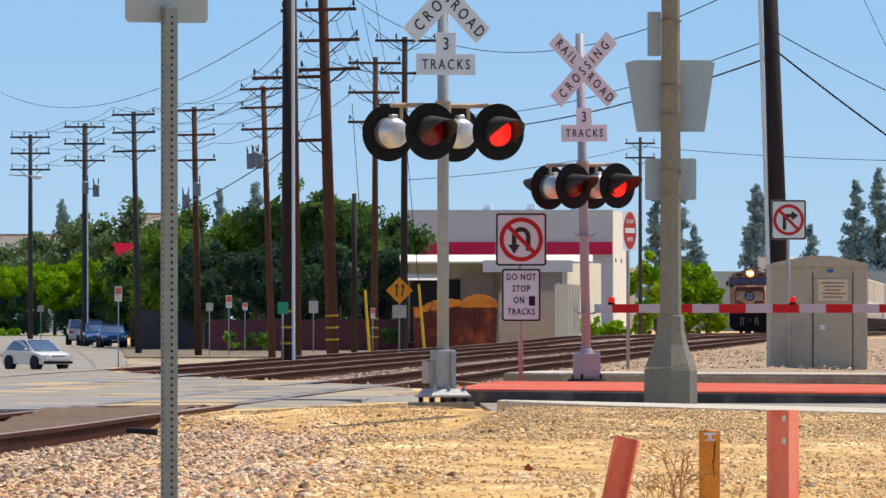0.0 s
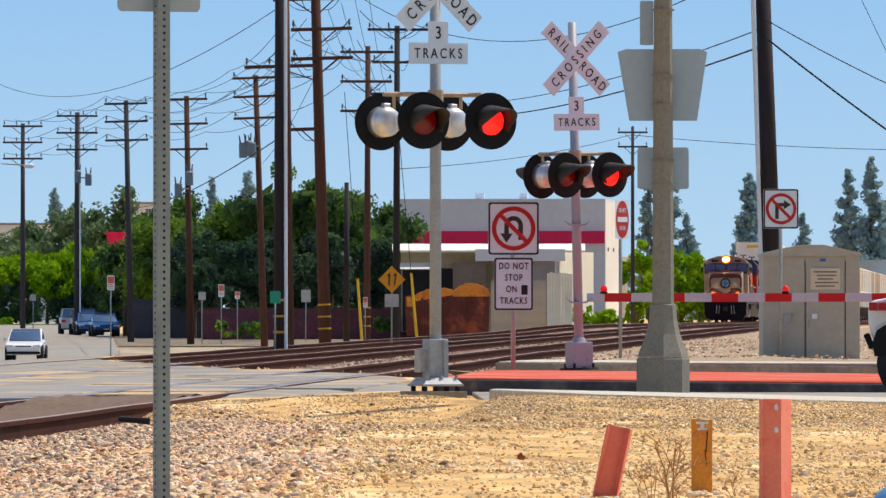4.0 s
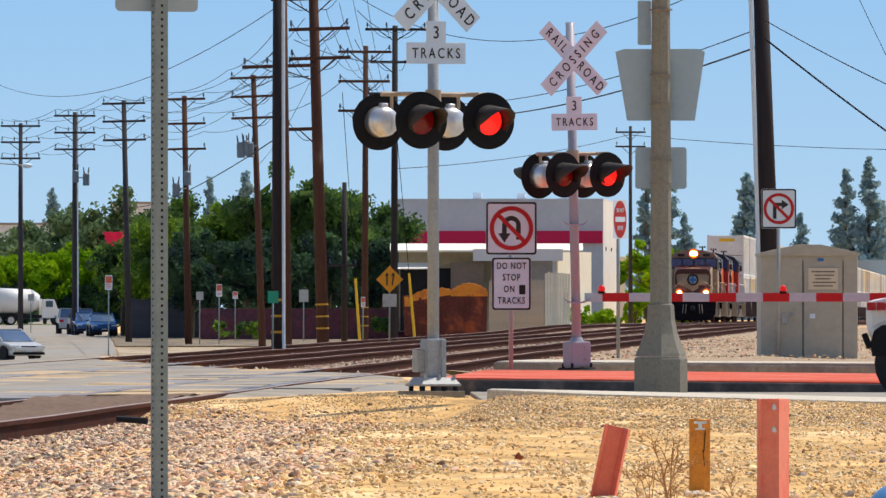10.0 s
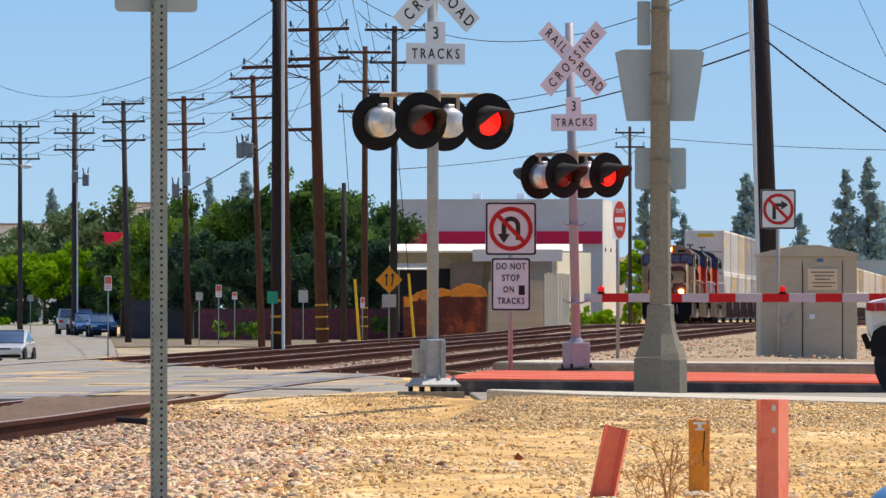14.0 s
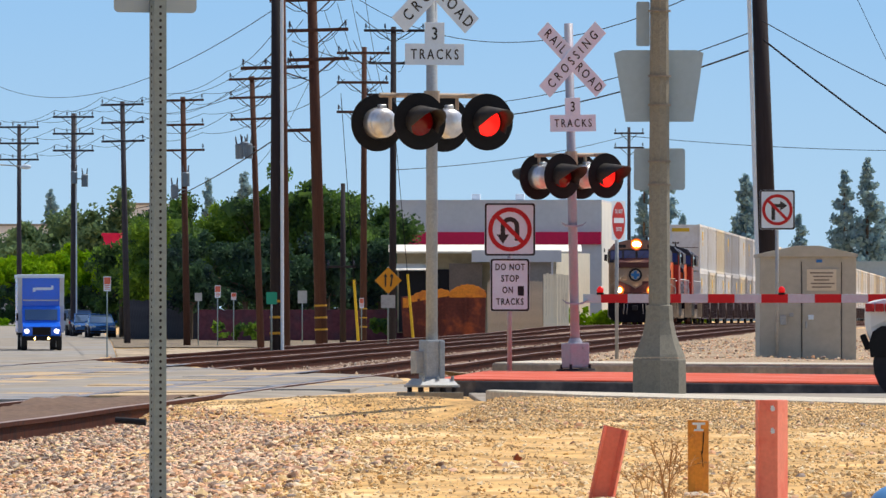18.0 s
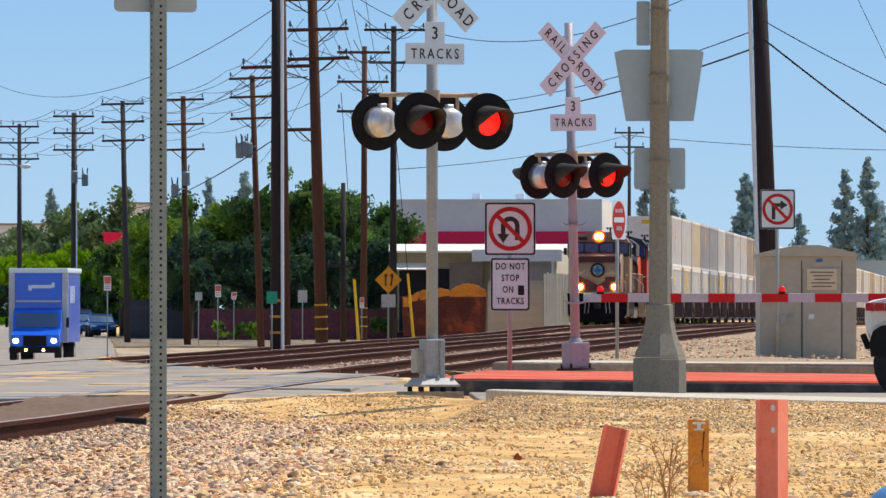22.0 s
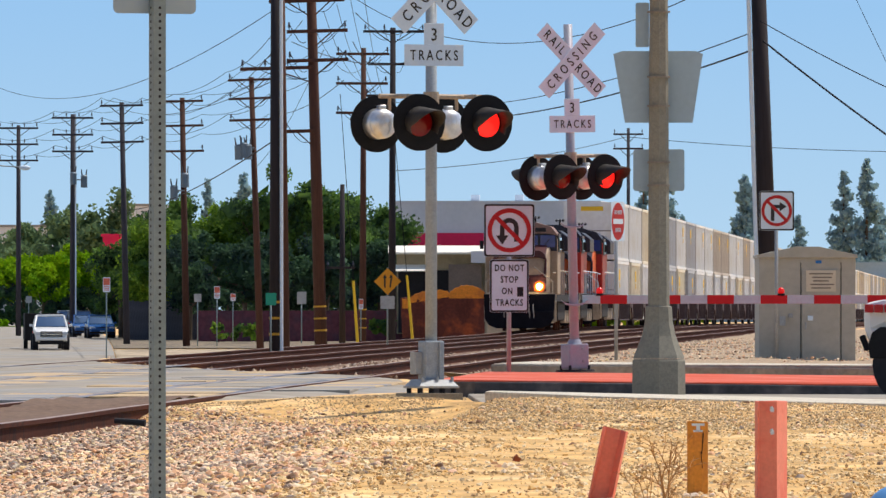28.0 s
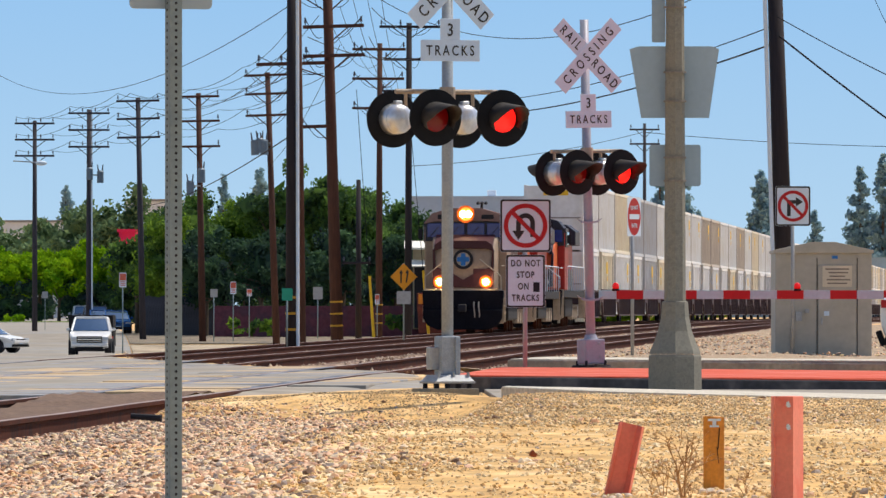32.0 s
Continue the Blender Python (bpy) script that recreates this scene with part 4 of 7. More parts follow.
def perforated_post():
    """The square tube with a hole every inch, near the camera, and the sign edge on top of it."""
    t = thing("sign_post", pose(-1.055, 37.8, 0, 0, 0, 23), "perforated square steel sign post with a sign seen from below", "sign post")
    w, h0, h1 = .0508, .05, 2.05
    bm = bmesh.new()
    box(bm, (0, 0, (h0 + h1) / 2), (w, w, h1 - h0), bevel=.004)
    tube = part("tube", bm, M["post_grey"], t, "galvanised square tube")
    holes = []
    for face in (0, 1):
        ring_v = []
        for k in range(10):
            u, v = .0056 * math.cos(.6283 * k), .0056 * math.sin(.6283 * k)
            ring_v.append((u, -w / 2 - .0006, v) if face == 0 else (-w / 2 - .0006, u, v))
        holes.append(from_lists("hole", ring_v, [tuple(range(10))], M["under"]))
    for k in range(int((h1 - h0 - .04) / .0254)):
        for me in holes:
            share("hole", me, tube, pose(0, 0, h0 + .03 + .0254 * k))
    bm = bmesh.new()
    prism(bm, [(x, 2.09 + c) for x, c in rounded(.33, .20, .02)], .027, .031)
    part("sign_panel", bm, M["alu_back"], t, "bare back of a small sign")


perforated_post()


# ---- concrete street light pole with three signs seen from behind ----
def lamp_pole():
    t = thing("street_light_pole", pose(2.25, 104.6, .06, 0, 0, 22.5), "octagonal exposed-aggregate concrete street light pole", "street light")
    def octagon(bm, levels):
        rows = []
        for z, r in levels:
            rows.append([bm.verts.new((r * math.cos(radians(45 * k + 22.5)), r * math.sin(radians(45 * k + 22.5)), z)) for k in range(8)])
        for p, q in zip(rows, rows[1:]):
            for k in range(8):
                bm.faces.new((p[k], p[(k + 1) % 8], q[(k + 1) % 8], q[k]))
        bm.faces.new(rows[0][::-1])
        bm.faces.new(rows[-1])
    bm = bmesh.new()
    octagon(bm, [(0, .27), (.02, .275), (.36, .272), (.38, .26)])
    part("plinth", bm, M["concrete"], t)
    bm = bmesh.new()
    octagon(bm, [(.385, .265), (.42, .255), (.50, .22), (.62, .175), (.76, .145), (.92, .135), (.93, .115)])
    part("flared_base", bm, M["concrete"], t)
    bm = bmesh.new()
    octagon(bm, [(.93, .112), (4.5, .092), (8.6, .072)])
    part("shaft", bm, M["concrete"], t)
    for z in (2.16, 2.40, 2.98, 3.28, 3.95):
        bm = bmesh.new()
        rod(bm, (0, 0, z), (0, 0, z + .02), .118, .118, 16)
        part("band_clamp", bm, M["clamp"], t, "dull steel band clamp")
    def back(name, outline, dy):
        bm = bmesh.new()
        prism(bm, outline, dy, dy + .004)
        o = part(name, bm, M["alu_back"], t, "bare aluminium back of a sign")
        o.matrix_basis = pose(0, 0, 0, 0, 0, -24)
    back("sign_back", [(-.47, 3.53), (-.35, 2.82), (.35, 2.82), (.455, 3.53), (.38, 3.56), (-.38, 3.56)], .14)
    back("sign_back", [(x - .0, 2.33 + c) for x, c in rounded(.53, .43, .03)], .14)
    back("sign_back", [(x - .17, 3.83 + c) for x, c in rounded(.14, .46, .02)], .13)


lamp_pole()


# ---- equipment house ----
def bungalow():
    t = thing("equipment_house", pose(6.20, 171.5, .12, 0, 0, 0), "beige steel railway equipment house with a low gable", "equipment house")
    w, h, dp = 1.63, 1.79, 2.4
    bm = bmesh.new()
    box(bm, (0, dp / 2, h / 2), (w, dp, h), bevel=.01)
    part("body", bm, M["bungalow"], t)
    bm = bmesh.new()
    prism(bm, [(-w / 2 - .03, h - .02), (w / 2 + .03, h - .02), (w / 2 + .03, h + .03), (w * .12, h + .17), (-w * .12, h + .17), (-w / 2 - .03, h + .03)], -.05, dp + .05, .006)
    part("roof", bm, M["bungalow"], t)
    bm = bmesh.new()
    box(bm, (.23, -.012, .80), (.64, .03, 1.52), bevel=.006)
    d = part("door", bm, M["bungalow"], t)
    bm = bmesh.new()
    box(bm, (.23, -.034, 1.38), (.50, .006, .36), bevel=.002)
    pl = part("notice", bm, M["notice"], d, "faded tan notice with small print")
    for k in range(5):
        bm = bmesh.new()
        box(bm, (.23 + (.02 if k % 2 else 0), -.039, 1.50 - .06 * k), (.40 - .07 * (k % 3), .003, .022))
        part("print_bar", bm, M["brown_board"], pl)
    for x in (-.11, .57):
        bm = bmesh.new()
        box(bm, (x, -.004, .86), (.011, .012, 1.66))
        part("seam", bm, M["under"], t, "dark panel joint")
    bm = bmesh.new()
    box(bm, (-.03, -.045, .62), (.03, .05, .12), bevel=.008)
    part("door_handle", bm, M["galv_dull"], d)
    bm = bmesh.new()
    box(bm, (.05, -.036, .75), (.09, .02, .08), bevel=.004)
    part("hasp", bm, M["sign_white"], d)
    bm = bmesh.new()
    box(bm, (-.28, -.02, .79), (.07, .03, .07), bevel=.004)
    box(bm, (-.42, -.03, .70), (.10, .05, .16), bevel=.006)
    part("switch_box", bm, M["galv_dull"], t)
    bm = bmesh.new()
    box(bm, (.19, -.01, 1.70), (.10, .02, .05), bevel=.004)
    part("badge", bm, M["emblem"], t)
    bm = bmesh.new()
    rod(bm, (-.53, -.05, 0), (-.53, -.05, .55), .02, .02, 8)
    part("conduit", bm, M["galv_dull"], t)


bungalow()


# ---- cut-off marker posts in the gravel ----
def marker(name, at, height, mat, label, turn, lean, width, kind):
    t = thing(name, pose(*at, 0, lean, turn), label, "marker post", "cut-off marker posts")
    w = width
    bm = bmesh.new()
    if kind == "channel":
        outline = [(-w * .5, -.045), (-w * .32, 0), (w * .22, 0), (w * .32, -.05), (w * .5, .0), (w * .52, .012), (w * .34, -.03), (w * .25, .009), (-w * .35, .009), (-w * .54, -.04)]
    elif kind == "hat":
        outline = [(-w * .5, .03), (-w * .40, -.012), (-w * .34, 0), (w * .22, 0), (w * .5, .17), (w * .46, .174), (w * .19, .008), (-w * .36, .008), (-w * .44, .034)]
    else:
        outline = [(-w / 2, 0), (-w * .18, -.012), (w * .18, -.012), (w / 2, 0), (w * .46, .05), (-w * .46, .05)]
    vs = [bm.verts.new((x, y, -.1)) for x, y in outline]
    f = bm.faces.new(vs)
    out = bmesh.ops.extrude_face_region(bm, geom=[f])
    top = [g for g in out["geom"] if isinstance(g, bmesh.types.BMVert)]
    bmesh.ops.translate(bm, vec=(0, 0, height + .1), verts=top)
    for v in top:
        v.co.z += .006 * noise.noise((v.co.x * 90, v.co.y * 90, height))
    part("stake", bm, M[mat], t)
    return t


m1 = marker("marker_post", (.664, 41.9, .125), .278, "stub_pink", "faded pink plastic channel stake leaning in the gravel", 12, 12, .115, "channel")
m2 = marker("marker_post", (1.09, 43.0, .125), .292, "stub_orange", "weathered orange stake with a white letter mark", 5, 0, .0875, "solid")
bm = bmesh.new()
box(bm, (.019, -.0128, .20), (.004, .003, .09), ry=4)
box(bm, (.015, -.0128, .13), (.003, .003, .07), ry=-6)
part("crack", bm, M["black"], m2, "dark split in the weathered plastic")
bm = bmesh.new()
box(bm, (0, -.014, .279), (.055, .003, .010))
box(bm, (0, -.014, .252), (.040, .003, .008))
box(bm, (0, -.014, .264), (.016, .003, .03))
part("letter_mark", bm, M["sign_white"], m2)
m3 = marker("marker_post", (1.325, 40.8, .08), .44, "stub_pink", "upright faded pink plastic channel stake", -4, 0, .125, "hat")
for z in (.40, .31):
    bm = bmesh.new()
    for k in range(7):
        box(bm, (.004 * math.sin(k * 2.1) + .008, -.002, z + .003 * k), (.012, .004, .006), rz=12 * k)
    part("peeled_mark", bm, M["sign_white"], m3, "peeling white sticker")
# pale stones heaped at the stakes
rng = random.Random(21)
for k, (x, d) in enumerate(((.60, 41.3), (.635, 41.2), (.66, 41.3), (.70, 41.4), (.56, 41.6), (1.03, 42.4), (1.06, 42.5), (1.10, 42.4), (1.14, 42.6), (1.22, 41.6), (.93, 42.6), (1.43, 42.0))):
    bm = bmesh.new()
    bmesh.ops.create_icosphere(bm, subdivisions=2, radius=rng.uniform(.010, .022))
    for v in bm.verts:
        v.co *= 1 + .5 * noise.noise(v.co * 40 + Vector((k, 0, 0)))
        v.co.z *= .75
    single("stone", bm, M["stone_pale"], pose(x, d, rough_land(x, d) + .008, 0, 0, 40 * k), "pale rounded stone at the foot of a stake", "stone", "stones by the stakes")


# ---- dry weeds and litter in the gravel ----
def weed(at, height, seed, label="dry brown branching weed"):
    rng = random.Random(seed)
    bm = bmesh.new()
    def grow(p, v, length, r, level):
        q = p + v * length
        rod(bm, p, q, r, r * .7, 5)
        if level:
            for _ in range(rng.choice((2, 3, 3))):
                grow(p.lerp(q, rng.uniform(.4, 1)), (v + Vector((rng.gauss(0, .55), rng.gauss(0, .55), rng.gauss(.1, .3)))).normalized(), length * rng.uniform(.5, .8), r * .65, level - 1)
        else:
            ball(bm, q, r * 2.6, 5, 4)
    for _ in range(4):
        grow(Vector((rng.gauss(0, .012), rng.gauss(0, .012), -.01)), Vector((rng.gauss(0, .3), rng.gauss(0, .3), 1)).normalized(), height * .42, height * .012, 3)
    single("weed", bm, M["weed"], pose(*at), label, "weed", "dry weeds")


weed((.91, 41.2, .12), .33, 1)
weed((.83, 41.6, .12), .17, 2)
weed((1.20, 42.0, .12), .14, 3)
weed((.94, 41.0, .11), .12, 4)
bm = bmesh.new()
prism(bm, [(-.02, 0), (-.012, .022), (.0, .034), (.008, .02), (.024, .012), (.014, -.006)], -.01, .012, .002)
single("dead_leaf", bm, pbr("red_brown_dry_leaf", (.26, .06, .02), .8, 0, .2, .02), pose(.39, 52, .125, 0, 0, 20), "curled red-brown dry leaf on the dirt", "leaf")
bm = bmesh.new()
rod(bm, (0, 0, 0), (0, .27, .02), .03, .025, 8)
single("timber_scrap", bm, M["under"], pose(-2.53, 87, -.04, 0, 0, 78), "dark broken timber scrap by the rail", "scrap")
# made-up stand-in for an unidentified bright blue rounded object
bm = bmesh.new()
ball(bm, (0, 0, 0), .125, 20, 14, (1, 1, 1.1))
single("blue_shape", bm, M["shape_blue"], pose(1.67, 37.2, .105), "bright blue rounded stand-in for an unidentified object", "drum", smooth=True)


# ---- utility poles ----
def utility_pole(at, height, r, mat, arms, label, lean=0.0, tank=(), conduit=False, bands=False, jumpers=False):
    t = thing("utility_pole", pose(*at, 0, lean, 0), label, "utility pole", "line of utility poles")
    bm = bmesh.new()
    rod(bm, (0, 0, -.5), (0, 0, height), r, r * .68, 16)
    part("pole", bm, M[mat], t, "", True)
    for z, x0, x1 in arms:
        bm = bmesh.new()
        box(bm, ((x0 + x1) / 2, -r - .03, z), (x1 - x0, .11, .13), bevel=.01)
        a = part("crossarm", bm, M[mat], t)
        n = max(2, int((x1 - x0) / .9) + 1)
        for k in range(n):
            x = x0 + .1 + (x1 - x0 - .2) * k / (n - 1)
            if abs(x) < r + .08:
                continue
            bm = bmesh.new()
            rod(bm, (x, -r - .03, z + .06), (x, -r - .03, z + .15), .02, .02, 6)
            for q, w in ((.15, .065), (.22, .055), (.29, .045)):
                rod(bm, (x, -r - .03, z + q), (x, -r - .03, z + q + .065), w, w * .6, 8)
            part("insulator", bm, M["insulator"], a)
            if jumpers:
                # a slack jumper from the insulator in to the pole
                bm = bmesh.new()
                ps = [(x + (math.copysign(r, x) - x) * u, -r - .12, z + .3 - .7 * u - .35 * math.sin(math.pi * u) * (.4 + .6 * u)) for u in (0, .17, .34, .5, .67, .84, 1)]
                tube(bm, ps, .014, 5)
                part("jumper", bm, M["wire"], a)
        for sx in (x0, x1):
            if abs(sx) > 1:
                bm = bmesh.new()
                rod(bm, (sx * .55, -r - .03, z - .05), (math.copysign(r * .5, sx), -r, z - .55), .025, .025, 6)
                part("brace", bm, M[mat], a)
    for x, z in tank or ():
        bm = bmesh.new()
        rod(bm, (x, -.35, z - .42), (x, -.35, z + .32), .22, .22, 14)
        rod(bm, (x, -.35, z + .32), (x, -.35, z + .40), .24, .15, 14)
        o = part("transformer", bm, M["trans"], t, "grey oil transformer")
        for dx in (-.13, .13):
            bm = bmesh.new()
            rod(bm, (x + dx, -.35, z + .36), (x + dx * 1.4, -.35, z + .78), .05, .03, 6)
            part("bushing", bm, M["insulator"], o)
        bm = bmesh.new()
        box(bm, (x / 2, -.2, z + .1), (abs(x) + .1, .08, .08))
        part("bracket", bm, M["galv_dull"], o)
    if conduit:
        bm = bmesh.new()
        rod(bm, (conduit, -r * .6 - .03, -.4), (conduit * .9, -r * .5 - .03, height), .05, .05, 10)
        part("conduit", bm, M["sign_white"], t, "white cable riser")
    if bands:
        for z in (1.5, 1.05, .6):
            bm = bmesh.new()
            rod(bm, (0, 0, z), (0, 0, z + .07), r + .006, r + .006, 16)
            part("band", bm, M["band_yellow"], t, "yellow reflective band")
    return t


def arms_at(zs, half=1.25):
    return [(z, -half, half) for z in zs]


UP = utility_pole
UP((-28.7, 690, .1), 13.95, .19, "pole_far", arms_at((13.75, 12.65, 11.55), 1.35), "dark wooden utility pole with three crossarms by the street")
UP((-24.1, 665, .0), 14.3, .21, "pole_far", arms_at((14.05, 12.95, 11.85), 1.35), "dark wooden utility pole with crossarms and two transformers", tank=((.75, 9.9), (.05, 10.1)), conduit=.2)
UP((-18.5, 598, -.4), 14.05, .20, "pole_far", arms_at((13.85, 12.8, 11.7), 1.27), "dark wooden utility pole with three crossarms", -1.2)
UP((-14.5, 579, -.5), 14.0, .21, "pole_brown", arms_at((13.8, 12.4, 10.95), 1.2), "brown wooden utility pole with crossarms and a transformer", -1.0, tank=((-.55, 8.6), (.1, 9.3)))
UP((-9.68, 544, -.3), 14.15, .20, "pole_brown", arms_at((14.0, 13.0, 11.85), 1.25), "leaning brown utility pole with a transformer bank", -1.9, tank=((-.80, 10.15), (-.52, 10.25), (-.30, 10.15)), jumpers=True)
UP((-4.63, 285, -.2), 13.0, .185, "pole_dark", [], "tall dark utility pole with a white cable riser", 0, conduit=.17, bands=True)
UP((-5.72, 372, -.2), 17.0, .20, "pole_brown", [], "tall brown utility pole standing behind another pole", -.6)
UP((-4.50, 382, -.2), 17.0, .24, "pole_brown", [(11.9, -.96, 1.34), (10.8, -.96, 1.34), (10.54, -2.75, 0.0), (8.15, -1.17, 0.0), (13.05, -1.6, 1.25)], "tall brown utility pole with many crossarms", -1.6, bands=True, jumpers=True)
UP((-3.83, 499, -.2), 14.4, .18, "pole_brown", [(14.1, -1.35, 1.27), (12.65, -1.35, 1.2), (11.2, -1.35, .1)], "brown utility pole with three crossarms", .2, bands=True, jumpers=True)
UP((-2.46, 513, -.2), 15.8, .20, "pole_dark", [(15.6, -1.5, 1.6), (13.95, -1.25, .75), (12.35, -1.4, .2)], "dark utility pole with three crossarms behind the first", .2, jumpers=True)
UP((-5.42, 560, -.2), 8.5, .18, "pole_dark", [(3.9, -.9, .7)], "short dark pole in front of the trees")
UP((7.78, 239, -.1), 11.0, .235, "pole_dark", [], "thick dark utility pole with a white riser and step bolts", -1.9, conduit=-.27)
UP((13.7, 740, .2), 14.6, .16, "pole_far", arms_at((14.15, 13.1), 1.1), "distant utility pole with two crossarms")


# a street light arm on the farthest pole
t = thing("street_light", pose(-28.75, 689.6, 11.2), "white street light head on a short arm", "street light")
bm = bmesh.new()
rod(bm, (-1.4, 0, .1), (.2, 0, 0), .04, .04, 8)
part("arm", bm, M["galv_dull"], t)
bm = bmesh.new()
ball(bm, (.5, 0, -.05), .25, 14, 8, (1.6, 1, .7))
part("lamp_head", bm, M["sign_white"], t, "white lamp head", True)


# ---- overhead wires ----
def wire(a, b, sag, r=.012, label="sagging black overhead cable"):
    cu = bpy.data.curves.new("overhead_wire", "CURVE")
    cu.dimensions, cu.bevel_depth, cu.bevel_resolution = "3D", r, 1
    sp = cu.splines.new("POLY")
    n = 24
    sp.points.add(n - 1)
    a, b = Vector(a), Vector(b)
    for k in range(n):
        u = k / (n - 1)
        p = a.lerp(b, u) - Vector((0, 0, 4 * sag * u * (1 - u)))
        sp.points[k].co = (*p, 1)
    cu.materials.append(M["wire"])
    ob = new("overhead_wire", cu)
    tagged(ob, label, "cable", "overhead wires")


heads = [(-28.8, 690, 13.9), (-24.1, 665, 14.1), (-18.8, 598, 13.5), (-14.75, 579, 13.3), (-10.3, 544, 13.7), (-4.75, 382, 11.7)]
for p, q in zip(heads, heads[1:]):
    for dx, dz in ((-1.2, .4), (-.45, .4), (1.2, .4), (-1.15, -.75), (1.15, -.75), (-1.1, -1.85), (1.1, -1.85)):
        wire((p[0] + dx, p[1], p[2] + dz), (q[0] + dx, q[1], q[2] + dz), .4, .014)
for x0, z0, x1, z1 in ((-5.6, 11.3, -1.2, 13.9), (-3.2, 12.4, -1.6, 15.4), (-3.3, 11.3, -3.0, 13.9)):
    wire((x0, 382, z0), (x1, 510, z1), .5, .016)
wire((-4.75, 285, 5.83), (-22.4, 690, 8.35), .7, .018, "thick black cable strung low between the poles")
wire((-4.0, 382, 13.5), (7.4, 239, 9.2), 2.05, .013)
wire((-3.0, 499, 11.7), (7.5, 239, 7.67), .95, .014)
wire((-3.0, 499, 11.0), (7.5, 239, 7.25), .9, .022)
wire((-2.5, 513, 8.35), (13.7, 740, 14.2), .4, .02)
wire((7.5, 239, 7.9), (16, 200, 2.9), .45, .012)
wire((7.55, 239, 7.45), (16, 215, .6), .30, .022)
wire((13.7, 740, 14.15), (60, 700, 13.7), 1.2, .025)
wire((-4.6, 285, 9.6), (-26, 560, 14.55), 2.0, .012)
wire((-4.6, 285, 8.5), (-14.6, 579, 13.3), .8, .012)
wire((-4.6, 285, 7.6), (-18.6, 598, 13.2), .6, .012)
wire((-4.4, 382, 11.0), (-9.9, 544, 9.0), .5, .012)
for k in range(5):
    wire((-4.9 + .5 * k, 382, 12.2 + .25 * k), (-3.9 + .35 * k, 500 + 3 * k, 13.2 - .5 * k), .9, .011)
wire((9.6, 239, 8.8), (12.5, 239, 3.0), .1, .008)


# ---- trees ----
def leaf_cloud(centres, per, size, spread, seed):
    rng = np.random.default_rng(seed)
    verts, faces, b = [], [], 0
    for c in centres:
        n = max(6, int(per * c[3] ** 2))
        d = rng.normal(size=(n, 3))
        d /= np.linalg.norm(d, axis=1)[:, None]
        p = np.array(c[:3]) + d * (c[3] * rng.uniform(.5, 1.08, (n, 1))) * np.array((1, 1, .85))
        u = rng.normal(size=(n, 3))
        u /= np.linalg.norm(u, axis=1)[:, None]
        v = np.cross(u, rng.normal(size=(n, 3)))
        v /= np.linalg.norm(v, axis=1)[:, None]
        s = size * rng.uniform(.5, 1.3, (n, 1))
        w = np.cross(u, v) * s * .25
        verts += np.stack([p - u * s, p + v * s * .6 + w, p + u * s, p - v * s * .6 + w], 1).reshape(-1, 3).tolist()
        # oversized inner leaves added to stop sunlight passing through the clump
        m = 12
        d = rng.normal(size=(m, 3)) * .26 * c[3]
        u = rng.normal(size=(m, 3))
        u /= np.linalg.norm(u, axis=1)[:, None]
        v = np.cross(u, rng.normal(size=(m, 3)))
        v /= np.linalg.norm(v, axis=1)[:, None]
        p, s = np.array(c[:3]) + d, .46 * c[3]
        verts += np.stack([p - u * s, p + v * s, p + u * s, p - v * s], 1).reshape(-1, 3).tolist()
        for k in range(b, b + 4 * (n + m), 4):
            faces += [(k, k + 1, k + 2), (k, k + 2, k + 3)]
        b += 4 * (n + m)
    return verts, faces


def tree(at, height, spread, seed, leaf="leaf_dark", per=60, size=.30, label="", low=.22):
    t = thing("tree", pose(*at), label or "broad street tree with a dense dark green crown", "tree", "street trees")
    rng = random.Random(seed)
    bm = bmesh.new()
    top = Vector((rng.uniform(-.3, .3), rng.uniform(-.3, .3), height * .55))
    rod(bm, (0, 0, -.3), top, height * .03, height * .015, 10)
    centres = []
    for k in range(11):
        a = rng.uniform(0, 6.28)
        z = height * rng.uniform(low + .08, .86)
        q = spread * (1.05 - .75 * abs(z / height - .55) ** 1.2) * rng.uniform(.45, .95)
        tip = Vector((q * math.cos(a), q * math.sin(a), z))
        rod(bm, top * rng.uniform(.5, 1), tip, height * .011, height * .004, 6)
        centres.append((*tip, height * rng.uniform(.10, .17)))
        for _ in range(3):
            centres.append((tip.x + rng.gauss(0, .17) * spread, tip.y + rng.gauss(0, .17) * spread, tip.z + rng.gauss(0, .07) * height, height * rng.uniform(.06, .12)))
    centres.append((0, 0, height * .84, height * .13))
    centres.append((0, 0, height * .55, height * .22))
    part("trunk", bm, M["bark"], t)
    v, f = leaf_cloud(centres, per, size, spread, seed)
    ob = new("crown", from_lists("crown", v, f, M[leaf]))
    ob.parent = t
    return t


